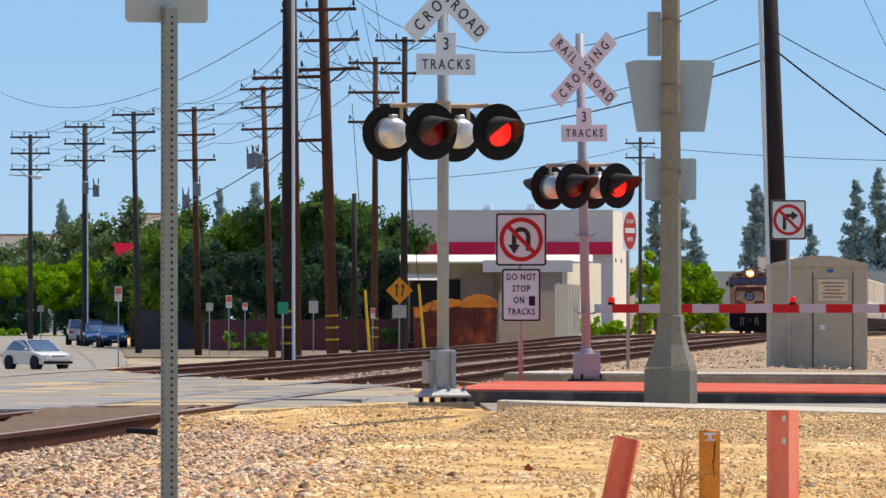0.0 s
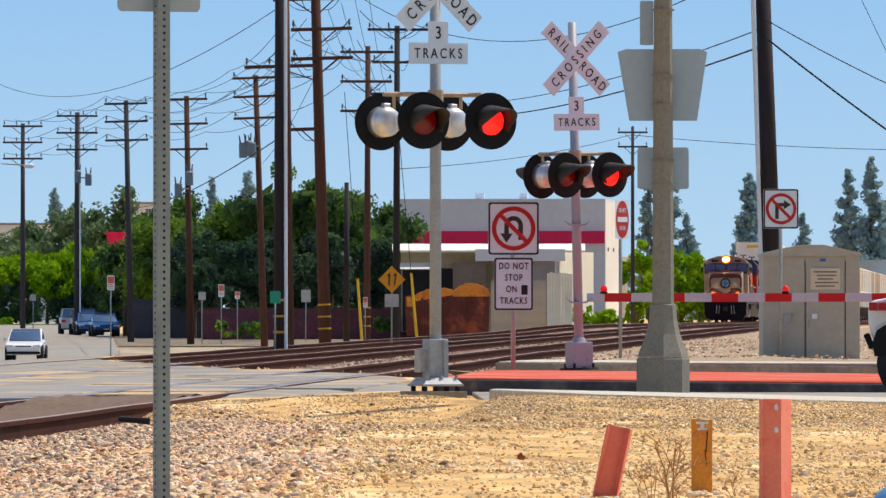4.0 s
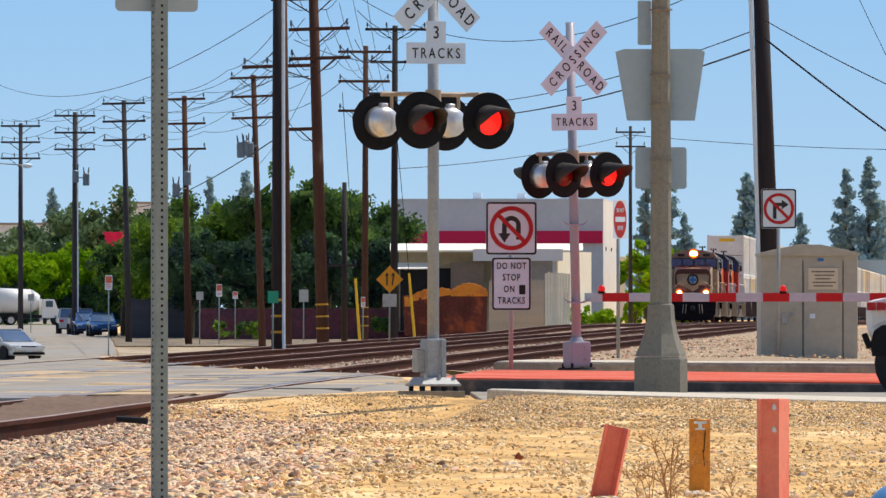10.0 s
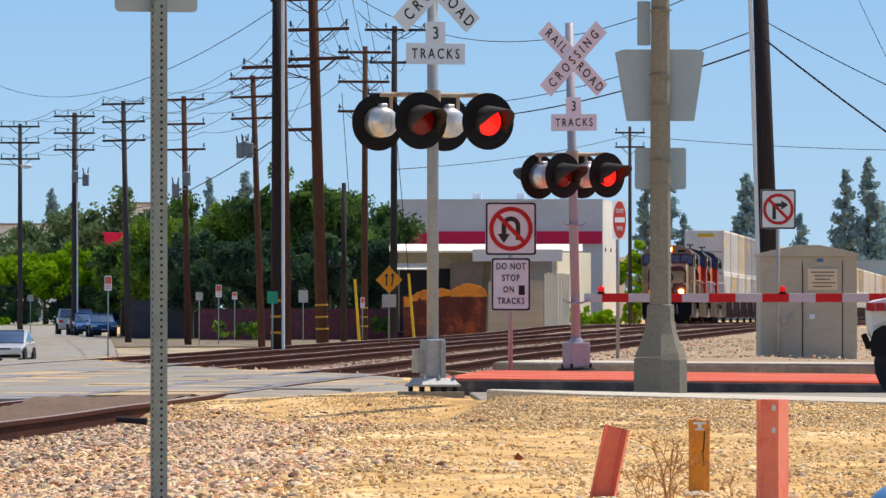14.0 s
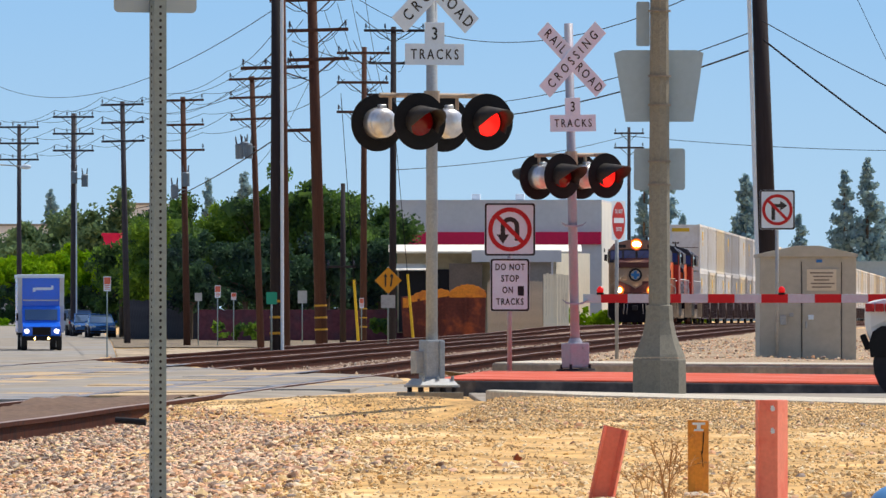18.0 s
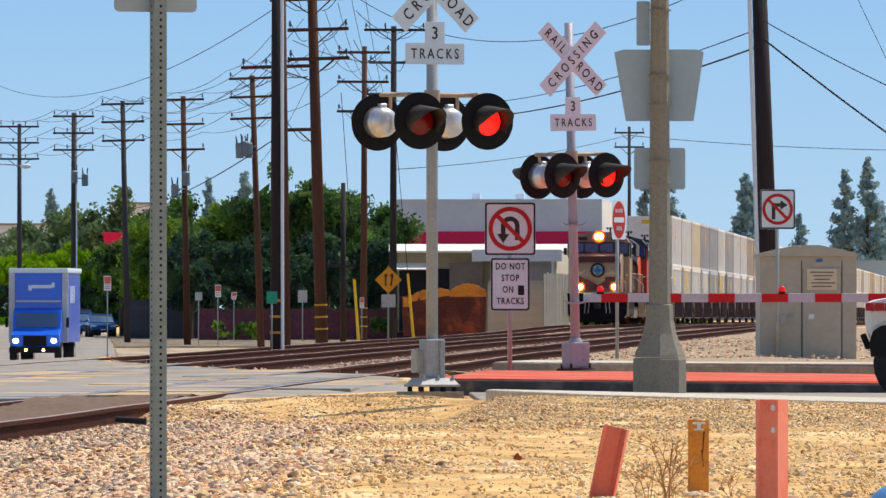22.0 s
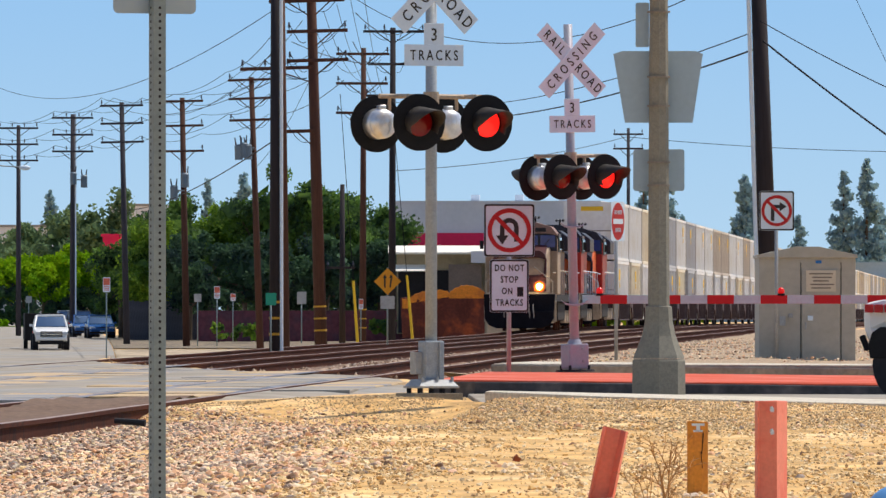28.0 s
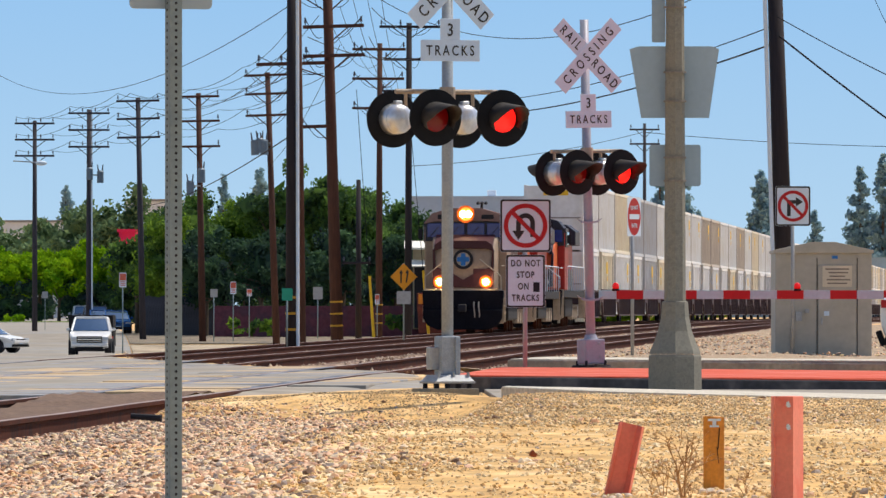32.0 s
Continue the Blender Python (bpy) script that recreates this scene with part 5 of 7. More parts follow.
def conifer(at, height, spread, seed, label="distant hazy pine tree"):
    t = thing("pine_tree", pose(*at), label, "tree", "distant pines")
    rng = random.Random(seed)
    bm = bmesh.new()
    rod(bm, (0, 0, -1), (0, 0, height), height * .016, height * .003, 8)
    centres = []
    n = 54
    for k in range(n):
        u = (k + rng.random()) / n
        z = height * (.18 + .82 * u)
        q = spread * (1 - u) ** .75 * rng.uniform(.35, 1.0)
        a = rng.uniform(0, 6.28)
        tip = (q * math.cos(a), q * math.sin(a), z)
        rod(bm, (0, 0, z - .4), tip, height * .004, height * .0015, 5)
        centres.append((*tip, spread * (.15 + .21 * (1 - u))))
        centres.append((tip[0] * .5, tip[1] * .5, z - .2, spread * (.14 + .18 * (1 - u))))
    part("trunk", bm, M["bark"], t)
    v, f = leaf_cloud(centres, 26 / (spread * .2) ** 2 * .6, spread * .085, spread, seed)
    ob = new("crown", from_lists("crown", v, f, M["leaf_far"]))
    ob.parent = t
    return t


# the row of dark trees behind the poles
for k, (x, d, h, s) in enumerate(((-16.6, 650, 9.9, 3.2), (-13.6, 655, 8.4, 3.2), (-11.0, 650, 9.9, 3.0), (-8.2, 650, 10.5, 3.6), (-5.4, 650, 9.8, 3.1), (-18.8, 640, 8.0, 2.4), (-20.6, 655, 6.6, 2.0), (-3.9, 668, 9.0, 2.4), (-9.8, 660, 10.0, 3.2), (-6.6, 665, 9.9, 3.2), (-4.0, 645, 6.6, 2.0), (-9.8, 625, 6.2, 2.6), (-12.2, 625, 6.4, 2.8), (-7.2, 630, 6.8, 2.8), (-15.6, 630, 6.4, 2.6))):
    # the front trees take the leaf colour with shade mixed in
    tree((x, d, -.3), h, s, 10 + k, "leaf_dark" if k < 10 else "leaf_hedge", 270, .135) if k not in (1, 5) else tree((x, d, -.3), h, s, 10 + k, "leaf_fresh", 270, .135, "street tree with a fresh mid green crown")
# brighter small trees along the street
for k, (x, d, h, s) in enumerate(((-46, 1042, 7.4, 4.0), (-42.6, 1038, 7.4, 3.8), (-39.4, 1040, 7.8, 3.8), (-36.4, 1038, 8.2, 3.4), (-33.2, 1036, 8.4, 3.4), (-48.5, 1044, 8.4, 3.6), (-30.8, 1036, 7.4, 3.0), (-35.2, 1042, 7.8, 3.0), (-40.6, 1036, 7.0, 3.0))):
    tree((x, d, .1), h, s, 40 + k, "leaf_lime", 150, .21, "small bright green street tree", .40)


def hedge(x0, x1, d, z0, z1, r, leaf, label, seed):
    rng = random.Random(seed)
    n = int((x1 - x0) / r * 1.4 * (z1 - z0) / r)
    cs = [(rng.uniform(x0, x1), d + rng.uniform(-.6, .6), rng.uniform(z0, z1), r * rng.uniform(.7, 1.1)) for _ in range(n)]
    v, f = leaf_cloud(cs, 110, .2, r, seed)
    tagged(new("hedge", from_lists("hedge", v, f, M[leaf])), label, "hedge", kind="stuff")


# dark hedges: shade under the crowns is put into their leaf colour
hedge(-20.8, -2.6, 672, .2, 4.6, 1.0, "leaf_hedge", "tall dark unclipped hedge behind the street trees", 7)
hedge(-52.0, -42.0, 1035, .3, 3.8, 1.0, "leaf_hedge", "dark hedge beside the far street", 8)
hedge(-39.8, -29.0, 1035, .3, 3.8, 1.0, "leaf_hedge", "dark hedge behind the parked cars", 12)
hedge(-58.0, -43.2, 1085, .3, 6.0, 1.5, "leaf_hedge", "tall dark hedge beside the far street", 13)
hedge(-38.8, -27.5, 1085, .3, 6.0, 1.5, "leaf_hedge", "tall dark hedge behind the small trees", 14)
hedge(-49.5, -42.0, 1215, .3, 6.0, 1.4, "leaf_hedge", "dark shrubs at the end of the far street", 15)
hedge(-50.0, -43.4, 1012, .0, .7, .4, "leaf_lime", "low green clipped hedge by the street", 11)
verge = bmesh.new()
box(verge, (-42, 1022, .1), (22, 46, .16), bevel=.03)
single("grass_verge", verge, M["grass"], pose(0, 0, 0), "mown green grass verge by the street", "grass", kind="structure")
# taller thin trees behind
for k, (x, d, h, s) in enumerate(((-50, 1250, 13, 4.0), (-46.5, 1240, 14.5, 3.6), (-41.0, 1220, 15.5, 3.0), (-55, 1260, 12, 4.0), (-33.5, 1230, 14.2, 3.4), (-37.2, 1235, 11.5, 3.0), (-52.5, 1240, 10.5, 3.0), (-44.0, 1245, 11.0, 3.6))):
    tree((x, d, 0), h, s, 60 + k, "leaf_mid", 26, .34, "tall thin olive tree behind the street", .35)
conifer((-31.0, 1600, 0), 23.5, 5.0, 5)
conifer((-34.5, 1500, 0), 21.3, 3.4, 6)
conifer((-57.8, 1500, 0), 19.4, 4.0, 7)
for k, (x, d, h, s) in enumerate(((54, 1800, 26, 6.0), (57.5, 1850, 22, 5.0), (63.5, 1800, 19, 4.0), (71.5, 1800, 27, 4.6), (75.6, 1800, 29, 5.2), (80, 1850, 22, 5.5), (67.8, 1850, 13, 4.0), (34.0, 1700, 26, 3.6), (37.2, 1700, 30, 4.0), (40.5, 1700, 18, 3.6))):
    conifer((x, d, 0), h, s, 80 + k)
# shrubs by the white building and the green hedge row
for k, (x, d, h, s) in enumerate(((16.2, 800, 6.0, 2.4), (18.4, 805, 6.4, 2.4), (20.4, 810, 5.2, 2.0), (14.9, 790, 3.0, 1.2))):
    tree((x, d, .2), h, s, 100 + k, "leaf_lime", 70, .24, "rounded green shrub tree beside the building", .05)
hedge(-13.5, -12.6, 600, -.15, .42, .30, "leaf_fresh", "small clipped green shrub before the maroon wall", 21)
hedge(-12.2, -10.8, 600, -.15, .42, .30, "leaf_fresh", "low clipped green hedge before the maroon wall", 22)
hedge(-4.0, -2.9, 600, .0, .95, .34, "leaf_fresh", "rounded green bush beside the workshop", 23)


# ---- buildings ----
def warehouse():
    t = thing("warehouse", pose(-3.3, 690, .3, 0, 0, -4), "white stucco warehouse with a crimson band", "building")
    W, H, D = 14.2, 8.5, 21
    def wall(name, c, s, mat, lab=""):
        bm = bmesh.new()
        box(bm, c, s)
        return part(name, bm, mat, t, lab)
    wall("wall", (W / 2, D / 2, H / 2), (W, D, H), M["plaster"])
    # overlaid wall face, toned lighter to imitate sunlight
    wall("side_wall", (W + .02, D / 2, H / 2), (.05, D, H - .02), M["white_lit"], "white side wall toned lighter for sunlight")
    wall("painted_band", (W / 2, -.1, 6.0), (W, .3, .84), M["band_red"], "crimson painted band")
    wall("parapet", (W / 2, D / 2, H + .05), (W + .1, D + .1, .12), M["plaster"])
    for k in range(3):
        bm = bmesh.new()
        box(bm, (11.5 - 3 * k, 3, H + .3), (.6, .6, .5), bevel=.05)
        part("roof_vent", bm, M["sign_white"], t)
    for k in range(3):
        bm = bmesh.new()
        box(bm, (W + .07, 3 + 7 * k, 5.2), (.06, .4, .25))
        part("wall_lamp", bm, M["black"], t)


def shop_row():
    t = thing("low_building", pose(-2.6, 600, .0), "low tan workshop with white sloping roof edges", "building")
    def wall(name, c, s, mat, lab="", rx=0, rz=0):
        bm = bmesh.new()
        box(bm, c, s, rx=rx, rz=rz)
        return part(name, bm, M[mat], t, lab)
    wall("wall", (4.4, 6.1, 2.35), (8.8, 12, 4.7), "tan_wall")
    wall("roof_edge", (5.2, -.3, 4.98), (11.4, 1.5, .06), "white_lit", "sunlit white sloping roof edge", rx=16)
    wall("fascia", (5.2, -.98, 4.74), (11.2, .06, .10), "cream", "pale fascia under the roof edge")
    wall("awning", (.95, -.9, 3.88), (2.0, 1.5, .06), "white_lit", "pale sloping awning", rx=14)
    # black panel stands in for the shade inside the open bay
    wall("bay_shade_panel", (1.75, -.02, 1.9), (3.3, .1, 3.7), "under", "flat dark panel for the shaded open workshop bay")
    wall("brown_panel", (4.05, -.35, 3.0), (1.95, .5, 2.2), "brown_board", "brown board panel")
    wall("white_board", (7.05, -1.1, 4.53), (5.3, .08, .70), "plaster", "white fascia board")
    wall("grey_panel", (7.4, -.4, 2.6), (3.4, .6, 3.2), "grey_wall", "dark grey metal wall")
    # the end wall takes the lighter cream to look sunlit
    o = wall("end_wall", (0, 5.0, 2.3), (.15, 10, 4.9), "cream_lit", "cream stucco side wall toned lighter for sunlight")
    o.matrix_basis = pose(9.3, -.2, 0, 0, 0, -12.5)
    bm = bmesh.new()
    box(bm, (.09, 2.6, 1.7), (.04, .9, 1.7))
    o = part("window", bm, M["glass"], o)


warehouse()
shop_row()
hedge(7.4, 10.2, 572, .4, 1.25, .35, "leaf_lime", "tall green grass and weeds beside the building", 9)


def board_fence(x0, x1, d, z, h, mat, label, n):
    t = thing("board_fence", pose(x0, d, z), label, "fence")
    w = (x1 - x0) / n
    bm = bmesh.new()
    box(bm, (0, 0, h / 2), (w * (.99 if mat == "fence_dark" else .92), .05, h))
    me = finish("board", bm, M[mat])
    rng = random.Random(n)
    for k in range(n):
        share("board", me, t, pose((k + .5) * w, rng.uniform(-.03, .03), rng.uniform(-.08, .05)))
    bm = bmesh.new()
    box(bm, ((x1 - x0) / 2, .06, h * .7), (x1 - x0, .06, .1))
    part("fence_rail", bm, M[mat], t)


board_fence(-19.4, -13.9, 632, -.7, 2.7, "fence_dark", "dark weathered board fence under the trees", 34)
board_fence(2.55, 5.6, 560, .0, 2.9, "fence_grey", "tall weathered grey board fence", 30)
board_fence(5.6, 7.0, 556, .0, 3.3, "cream", "tall pale board fence", 9)


def maroon_wall():
    bm = bmesh.new()
    box(bm, (-7.7, 612, .45), (14, .3, 1.85), bevel=.02)
    single("garden_wall", bm, M["maroon"], pose(0, 0, 0), "low maroon painted wall beside the street", "wall", kind="structure")


maroon_wall()


def scrap_bin():
    t = thing("scrap_bin", pose(.05, 520, -.1), "big rust red steel bin covered with an orange tarpaulin", "scrap bin")
    bm = bmesh.new()
    prism(bm, [(-2.0, 0), (2.2, 0), (2.25, 2.35), (-2.1, 2.05)], -1, 1.5, .04)
    part("body", bm, M["rust_red"], t)
    for x0, x1, z0, z1, h in ((-1.72, .40, 1.95, 2.30, .32), (.36, 2.26, 2.22, 2.22, .48)):
        bm = bmesh.new()
        n = 18
        arc = [(x0 + (x1 - x0) * k / n, z0 + (z1 - z0) * k / n + h * math.sin(math.pi * k / n) ** .6 + .03 * math.sin(k * 2.3)) for k in range(n + 1)]
        prism(bm, [(x0, z0 - .2)] + arc + [(x1, z1 - .2)], -1.04, 1.3, .03)
        part("tarpaulin", bm, M["orange_tarp"], t, "orange tarpaulin over the load")
    bm = bmesh.new()
    box(bm, (-1.86, -1.02, 1.75), (.3, .1, .5), bevel=.03)
    part("tarpaulin", bm, M["orange_tarp"], t, "hanging corner of the tarpaulin")
    for x in (-1.2, 0, 1.2):
        bm = bmesh.new()
        box(bm, (x, -1.04, 1.0), (.12, .1, 1.9))
        part("rib", bm, M["rust_red"], t)


scrap_bin()


def far_building(x, d, w, h, mat, label):
    t = thing("distant_building", pose(x, d, .0), label, "building")
    bm = bmesh.new()
    box(bm, (0, 10, h / 2), (w, 20, h))
    part("wall", bm, M[mat], t)
    bm = bmesh.new()
    box(bm, (0, 10, h + .15), (w + .4, 20.4, .3))
    part("roof", bm, M["grey_wall"] if h > 10 else M[mat], t)


far_building(-58.5, 1400, 9, 13.6, "plaster", "distant white flat-roofed building behind the trees")
far_building(-42, 1400, 7.5, 16.5, "plaster", "distant pale grey building above the trees")
far_building(-26.8, 1400, 6, 16.2, "plaster", "distant pale roof above the trees")
far_building(22, 1500, 10, 9.5, "cream", "distant cream building beyond the tracks")
far_building(66, 1500, 60, 9.0, "alu_back", "distant blue-grey flat building beyond the train")
far_building(-36.0, 1110, 1.9, 9.9, "band_red", "distant red painted wall between the trees")


# ---- small signs and posts along the street ----
def street_sign(at, w, h, z, mat, label, turn=10, words=None, diamond=False):
    t = thing("street_sign", pose(*at, 0, 0, turn), label, "traffic sign", "signs along the street")
    post(t, 0, z + h / 2, .026, "post_grey")
    bm = bmesh.new()
    if diamond:
        prism(bm, [(0, z + h / 2), (w / 2, z), (0, z - h / 2), (-w / 2, z)], -.045, -.035)
    else:
        prism(bm, [(x, z + c) for x, c in rounded(w, h, .03)], -.045, -.035)
    p = part("plate", bm, M[mat], t)
    return t, p


t, p = street_sign((-1.57, 300, .1), .80, .80, 1.87, "sign_yellow", "yellow diamond sign with two lane arrows", 5, diamond=True)
bm = bmesh.new()
for x, top in ((-.08, .22), (.10, .22)):
    box(bm, (x, -.049, 1.87), (.045, .004, .36), ry=8 if x > 0 else 0)
    prism(bm, [(x - .06, 1.87 + .10), (x + .06, 1.87 + .10), (x, 1.87 + .21)], -.052, -.048)
part("arrows", bm, M["ink"], p)
bm = bmesh.new()
prism(bm, [(x, 1.25 + c) for x, c in rounded(.42, .38, .02)], -.045, -.035)
part("lower_plate", bm, M["galv_dull"], t, "grey plate below the diamond")
street_sign((-4.70, 281, -.15), .30, .34, 1.56, "sign_green", "small green street sign on a post")
for x, d, zb, w, h, z, kind in ((-13.5, 410, -1.1, .30, .60, 3.35, "red"), (-10.4, 472, -.4, .28, .58, 2.5, "red"), (-11.3, 472, -.4, .34, .38, 2.25, "plain"),
                             (-10.8, 528, -.3, .27, .38, 2.3, "red"), (-6.15, 449, -.2, .42, .55, 2.0, "plain"), (-3.9, 497, -.2, .22, .50, 1.8, "red"), (-28.0, 690, -.2, .4, .45, 2.4, "plain")):
    tt, pp = street_sign((x, d, zb), w, h, z, "sign_white" if kind == "red" else "galv_dull", "small red and white parking sign on a post" if kind == "red" else "small grey sign on a post")
    if kind == "red":
        bm = bmesh.new()
        box(bm, (0, -.048, z + h * .2), (w * .86, .004, h * .46))
        part("red_print", bm, M["faded_red"], pp)
        for k in range(3):
            bm = bmesh.new()
            box(bm, (0, -.048, z - h * (.12 + .12 * k)), (w * .7, .004, h * .05))
            part("print_bar", bm, M["faded_red"], pp)


def guard(at, h, lean, label="yellow guy wire guard leaning beside a pole"):
    t = thing("guy_guard", pose(*at, 0, lean, 0), label, "guy wire")
    bm = bmesh.new()
    rod(bm, (0, 0, 0), (0, 0, h), .06, .05, 10)
    part("sleeve", bm, M["yellow_guard"], t, "yellow plastic sleeve")
    bm = bmesh.new()
    rod(bm, (0, 0, h), (0, 0, h + 7), .014, .014, 6)
    part("guy_wire", bm, M["wire"], t)


guard((-3.1, 380, -.1), 2.4, -4)
guard((-1.1, 400, 0), 2.6, -5)


# ---- vehicles ----
def wheel(parent, x, y, r, w=.22, name="wheel"):
    h = new(name)
    h.parent = parent
    h.matrix_basis = pose(x, y, r)
    bm = bmesh.new()
    rod(bm, (-w / 2, 0, 0), (w / 2, 0, 0), r, r, 24)
    bmesh.ops.bevel(bm, geom=[e for e in bm.edges if abs(e.verts[0].co.x - e.verts[1].co.x) < 1e-4], offset=.03, segments=2, affect="EDGES")
    o = part("tyre", bm, M["tyre"], h)
    bm = bmesh.new()
    rod(bm, (-w / 2 - .01, 0, 0), (w / 2 + .01, 0, 0), r * .62, r * .62, 16)
    part("rim", bm, M["rim"], h)
    return h


def car(name, m, paint, label, lower, upper, width=1.78, length=4.6, wheels=(.92, 3.55), r=.32, lamps="lamp_off", category="car", group="", plain=False):
    """A car that faces -y. lower and upper: side outlines of body and cabin in y and z."""
    t = thing(name, m, label, category, group)
    y0 = -length / 2
    w = width / 2
    big = category == "truck" and not plain
    bm = bmesh.new()
    side_prism(bm, [(y0 + y, z) for y, z in lower], -w, w, .07)
    for v in bm.verts:
        k = max(0, abs(v.co.y) / (length / 2) - .72) / .28
        v.co.x *= 1 - .17 * k * k
        v.co.x *= 1 - .06 * max(0, v.co.z - .55)
    part("body", bm, M[paint], t)
    bm = bmesh.new()
    side_prism(bm, [(y0 + y, z) for y, z in upper], -w + .12, w - .12, .05)
    for v in bm.verts:
        k = (v.co.z - upper[0][1]) / (max(z for _, z in upper) - upper[0][1])
        v.co.x *= 1 - .14 * max(0, k)
    part("glasshouse", bm, M["glass"], t, "dark windows", True)
    zs = max(z for _, z in upper)
    ys = [y for y, z in upper if z > zs - .08]
    bm = bmesh.new()
    box(bm, (0, y0 + (min(ys) + max(ys)) / 2, zs - .01), (width * .74, max(ys) - min(ys) + .1, .13 if big else .05), bevel=.055 if big else .02)
    part("roof", bm, M[paint], t)
    for sx in (-1, 1):
        bm = bmesh.new()
        lo = [p for p in upper if p[1] <= upper[0][1] + .02]
        fy, ry = min(p[0] for p in lo), max(p[0] for p in lo)
        for a, b in ((fy, min(ys)), (ry, max(ys)), ((fy + ry) / 2 + .15, (min(ys) + max(ys)) / 2 + .1)):
            rod(bm, (sx * (w - .11), y0 + a, upper[0][1] - .02), (sx * (width * .37), y0 + b, zs - .01), .058 if big else .032, .055 if big else .028, 6)
            part("pillar", bm, M[paint], t)
            bm = bmesh.new()
        bm = bmesh.new()
        hz = max(z for y, z in lower if y < .6) - (.24 if big else .14)
        if not plain:
            box(bm, (sx * (w - .26), y0 + .04, hz), (.30 if big else .36, .12, .17 if big else .14), bevel=.03)
            part("headlamp", bm, M[lamps], t)
        bm = bmesh.new()
        box(bm, (sx * (w + .08), y0 + fy + .45, upper[0][1] + .08), (.16, .1, .13), bevel=.03)
        part("mirror", bm, M[paint], t)
        for wy in wheels:
            wheel(t, sx * (w - .12), y0 + wy, r)
            bm = bmesh.new()
            rod(bm, (sx * (w - .3), y0 + wy, r + .03), (sx * (w + .006), y0 + wy, r + .03), r * 1.17, r * 1.17, 24)
            part("wheel_arch", bm, M["under"], t)
        bm = bmesh.new()
        box(bm, (sx * (w - .25), y0 + length - .03, hz + .03), (.3, .08, .16), bevel=.02)
        part("tail_lamp", bm, M["sign_red"], t)
    bm = bmesh.new()
    box(bm, (0, y0 - .03 * big - .01, .60 if big else .56), (width * (.3 if plain else .86 if big else .8), .14 if big else .12, .16), bevel=.04 if big else .03)
    if plain:
        return t
    part("bumper", bm, M[paint], t)
    bm = bmesh.new()
    box(bm, (0, y0 - .01 * big, hz - (.03 if big else .02)), (width * (.60 if big else .44), .09 if big else .06, .30 if big else .13), bevel=.02)
    grille = part("grille", bm, M["black"], t)
    if big:
        for z, hh in ((hz - .03, .06), (hz + .07, .025), (hz - .13, .025)):
            bm = bmesh.new()
            box(bm, (0, y0 - .06, z), (width * .56, .03, hh), bevel=.008)
            part("grille_bar", bm, M["chrome"], grille, "chrome grille bar")
        bm = bmesh.new()
        box(bm, (0, y0 - .03, .42), (width * .66, .12, .17), bevel=.03)
        part("valance", bm, M["black"], t)
    bm = bmesh.new()
    box(bm, (0, y0 + .02, .36), (width * .9, .1, .12), bevel=.03)
    part("air_dam", bm, M["black"], t)
    bm = bmesh.new()
    box(bm, (0, y0 - .035, .5), (.31, .02, .15), bevel=.004)
    part("plate", bm, M["sign_white"], t)
    return t


SEDAN_LO = [(.06, .26), (.0, .50), (.08, .68), (.5, .80), (1.3, .93), (3.75, .98), (4.35, .95), (4.48, .62), (4.4, .28)]
SEDAN_UP = [(1.10, .92), (1.80, 1.34), (2.15, 1.45), (2.6, 1.48), (3.15, 1.46), (3.5, 1.38), (4.08, .97)]
SUV_LO = [(.02, .38), (.0, .8), (.15, 1.0), (1.2, 1.12), (4.5, 1.14), (4.58, .7), (4.5, .38)]
SUV_UP = [(1.15, 1.12), (1.75, 1.70), (4.2, 1.72), (4.5, 1.14)]
PICK_LO = [(.06, .46), (.0, .60), (.0, .90), (.05, .98), (.14, 1.03), (.55, 1.13), (1.1, 1.20), (1.6, 1.25), (5.7, 1.28), (5.75, .6), (5.6, .5)]
PICK_UP = [(1.5, 1.26), (2.2, 1.86), (3.7, 1.88), (4.0, 1.26)]

# parked along the kerb
PARK = "cars parked along the kerb"
car("car", pose(-21.9, 652, -.36, 0, 0, 6), "car_blue", "dark blue sedan parked at the kerb", SEDAN_LO, SEDAN_UP, group=PARK)
car("car", pose(-23.3, 664, -.32, 0, 0, 6), "car_blue", "dark blue hatchback parked behind a sedan", SEDAN_LO, SEDAN_UP, group=PARK)
car("car", pose(-24.1, 676, -.30, 0, 0, 184), "car_grey", "dark grey sport utility car parked at the kerb", SUV_LO, SUV_UP, group=PARK)
car("car", pose(-25.35, 690, -.28, 0, 0, 184), "car_pale", "pale blue minivan parked at the kerb", SUV_LO, SUV_UP, group=PARK)
car("car", pose(-12.05, 616.5, land(-12.05, 616.5), 0, 0, 90), "car_white", "white sport utility car parked behind the maroon wall", SUV_LO, SUV_UP)

white_sedan = car("car", pose(-18.6, 452, -1.0, 0, 0, 60), "car_white", "white sedan turning onto the crossing street", SEDAN_LO, SEDAN_UP, length=4.48)
silver_sedan = car("car", pose(-19, 452, -1.0, 0, 0, 40), "car_silver", "silver sedan driving to the crossing", SEDAN_LO, SEDAN_UP, length=4.48)
white_pickup = car("pickup_truck", pose(-19, 540, -.8), "car_white", "white pickup truck coming towards the crossing", PICK_LO, PICK_UP, 2.0, 5.75, (1.0, 4.5), .40, category="truck")
def trailer(tow):
    """A dark loaded trailer hitched behind a truck."""
    bm = bmesh.new()
    box(bm, (-.2, 6.6, 1.25), (2.1, 4.0, 1.5), bevel=.05)
    part("trailer", bm, M["black"], tow, "dark loaded trailer hitched behind")
    for sx in (-1, 1):
        wheel(tow, sx * .95 - .2, 6.9, .36)


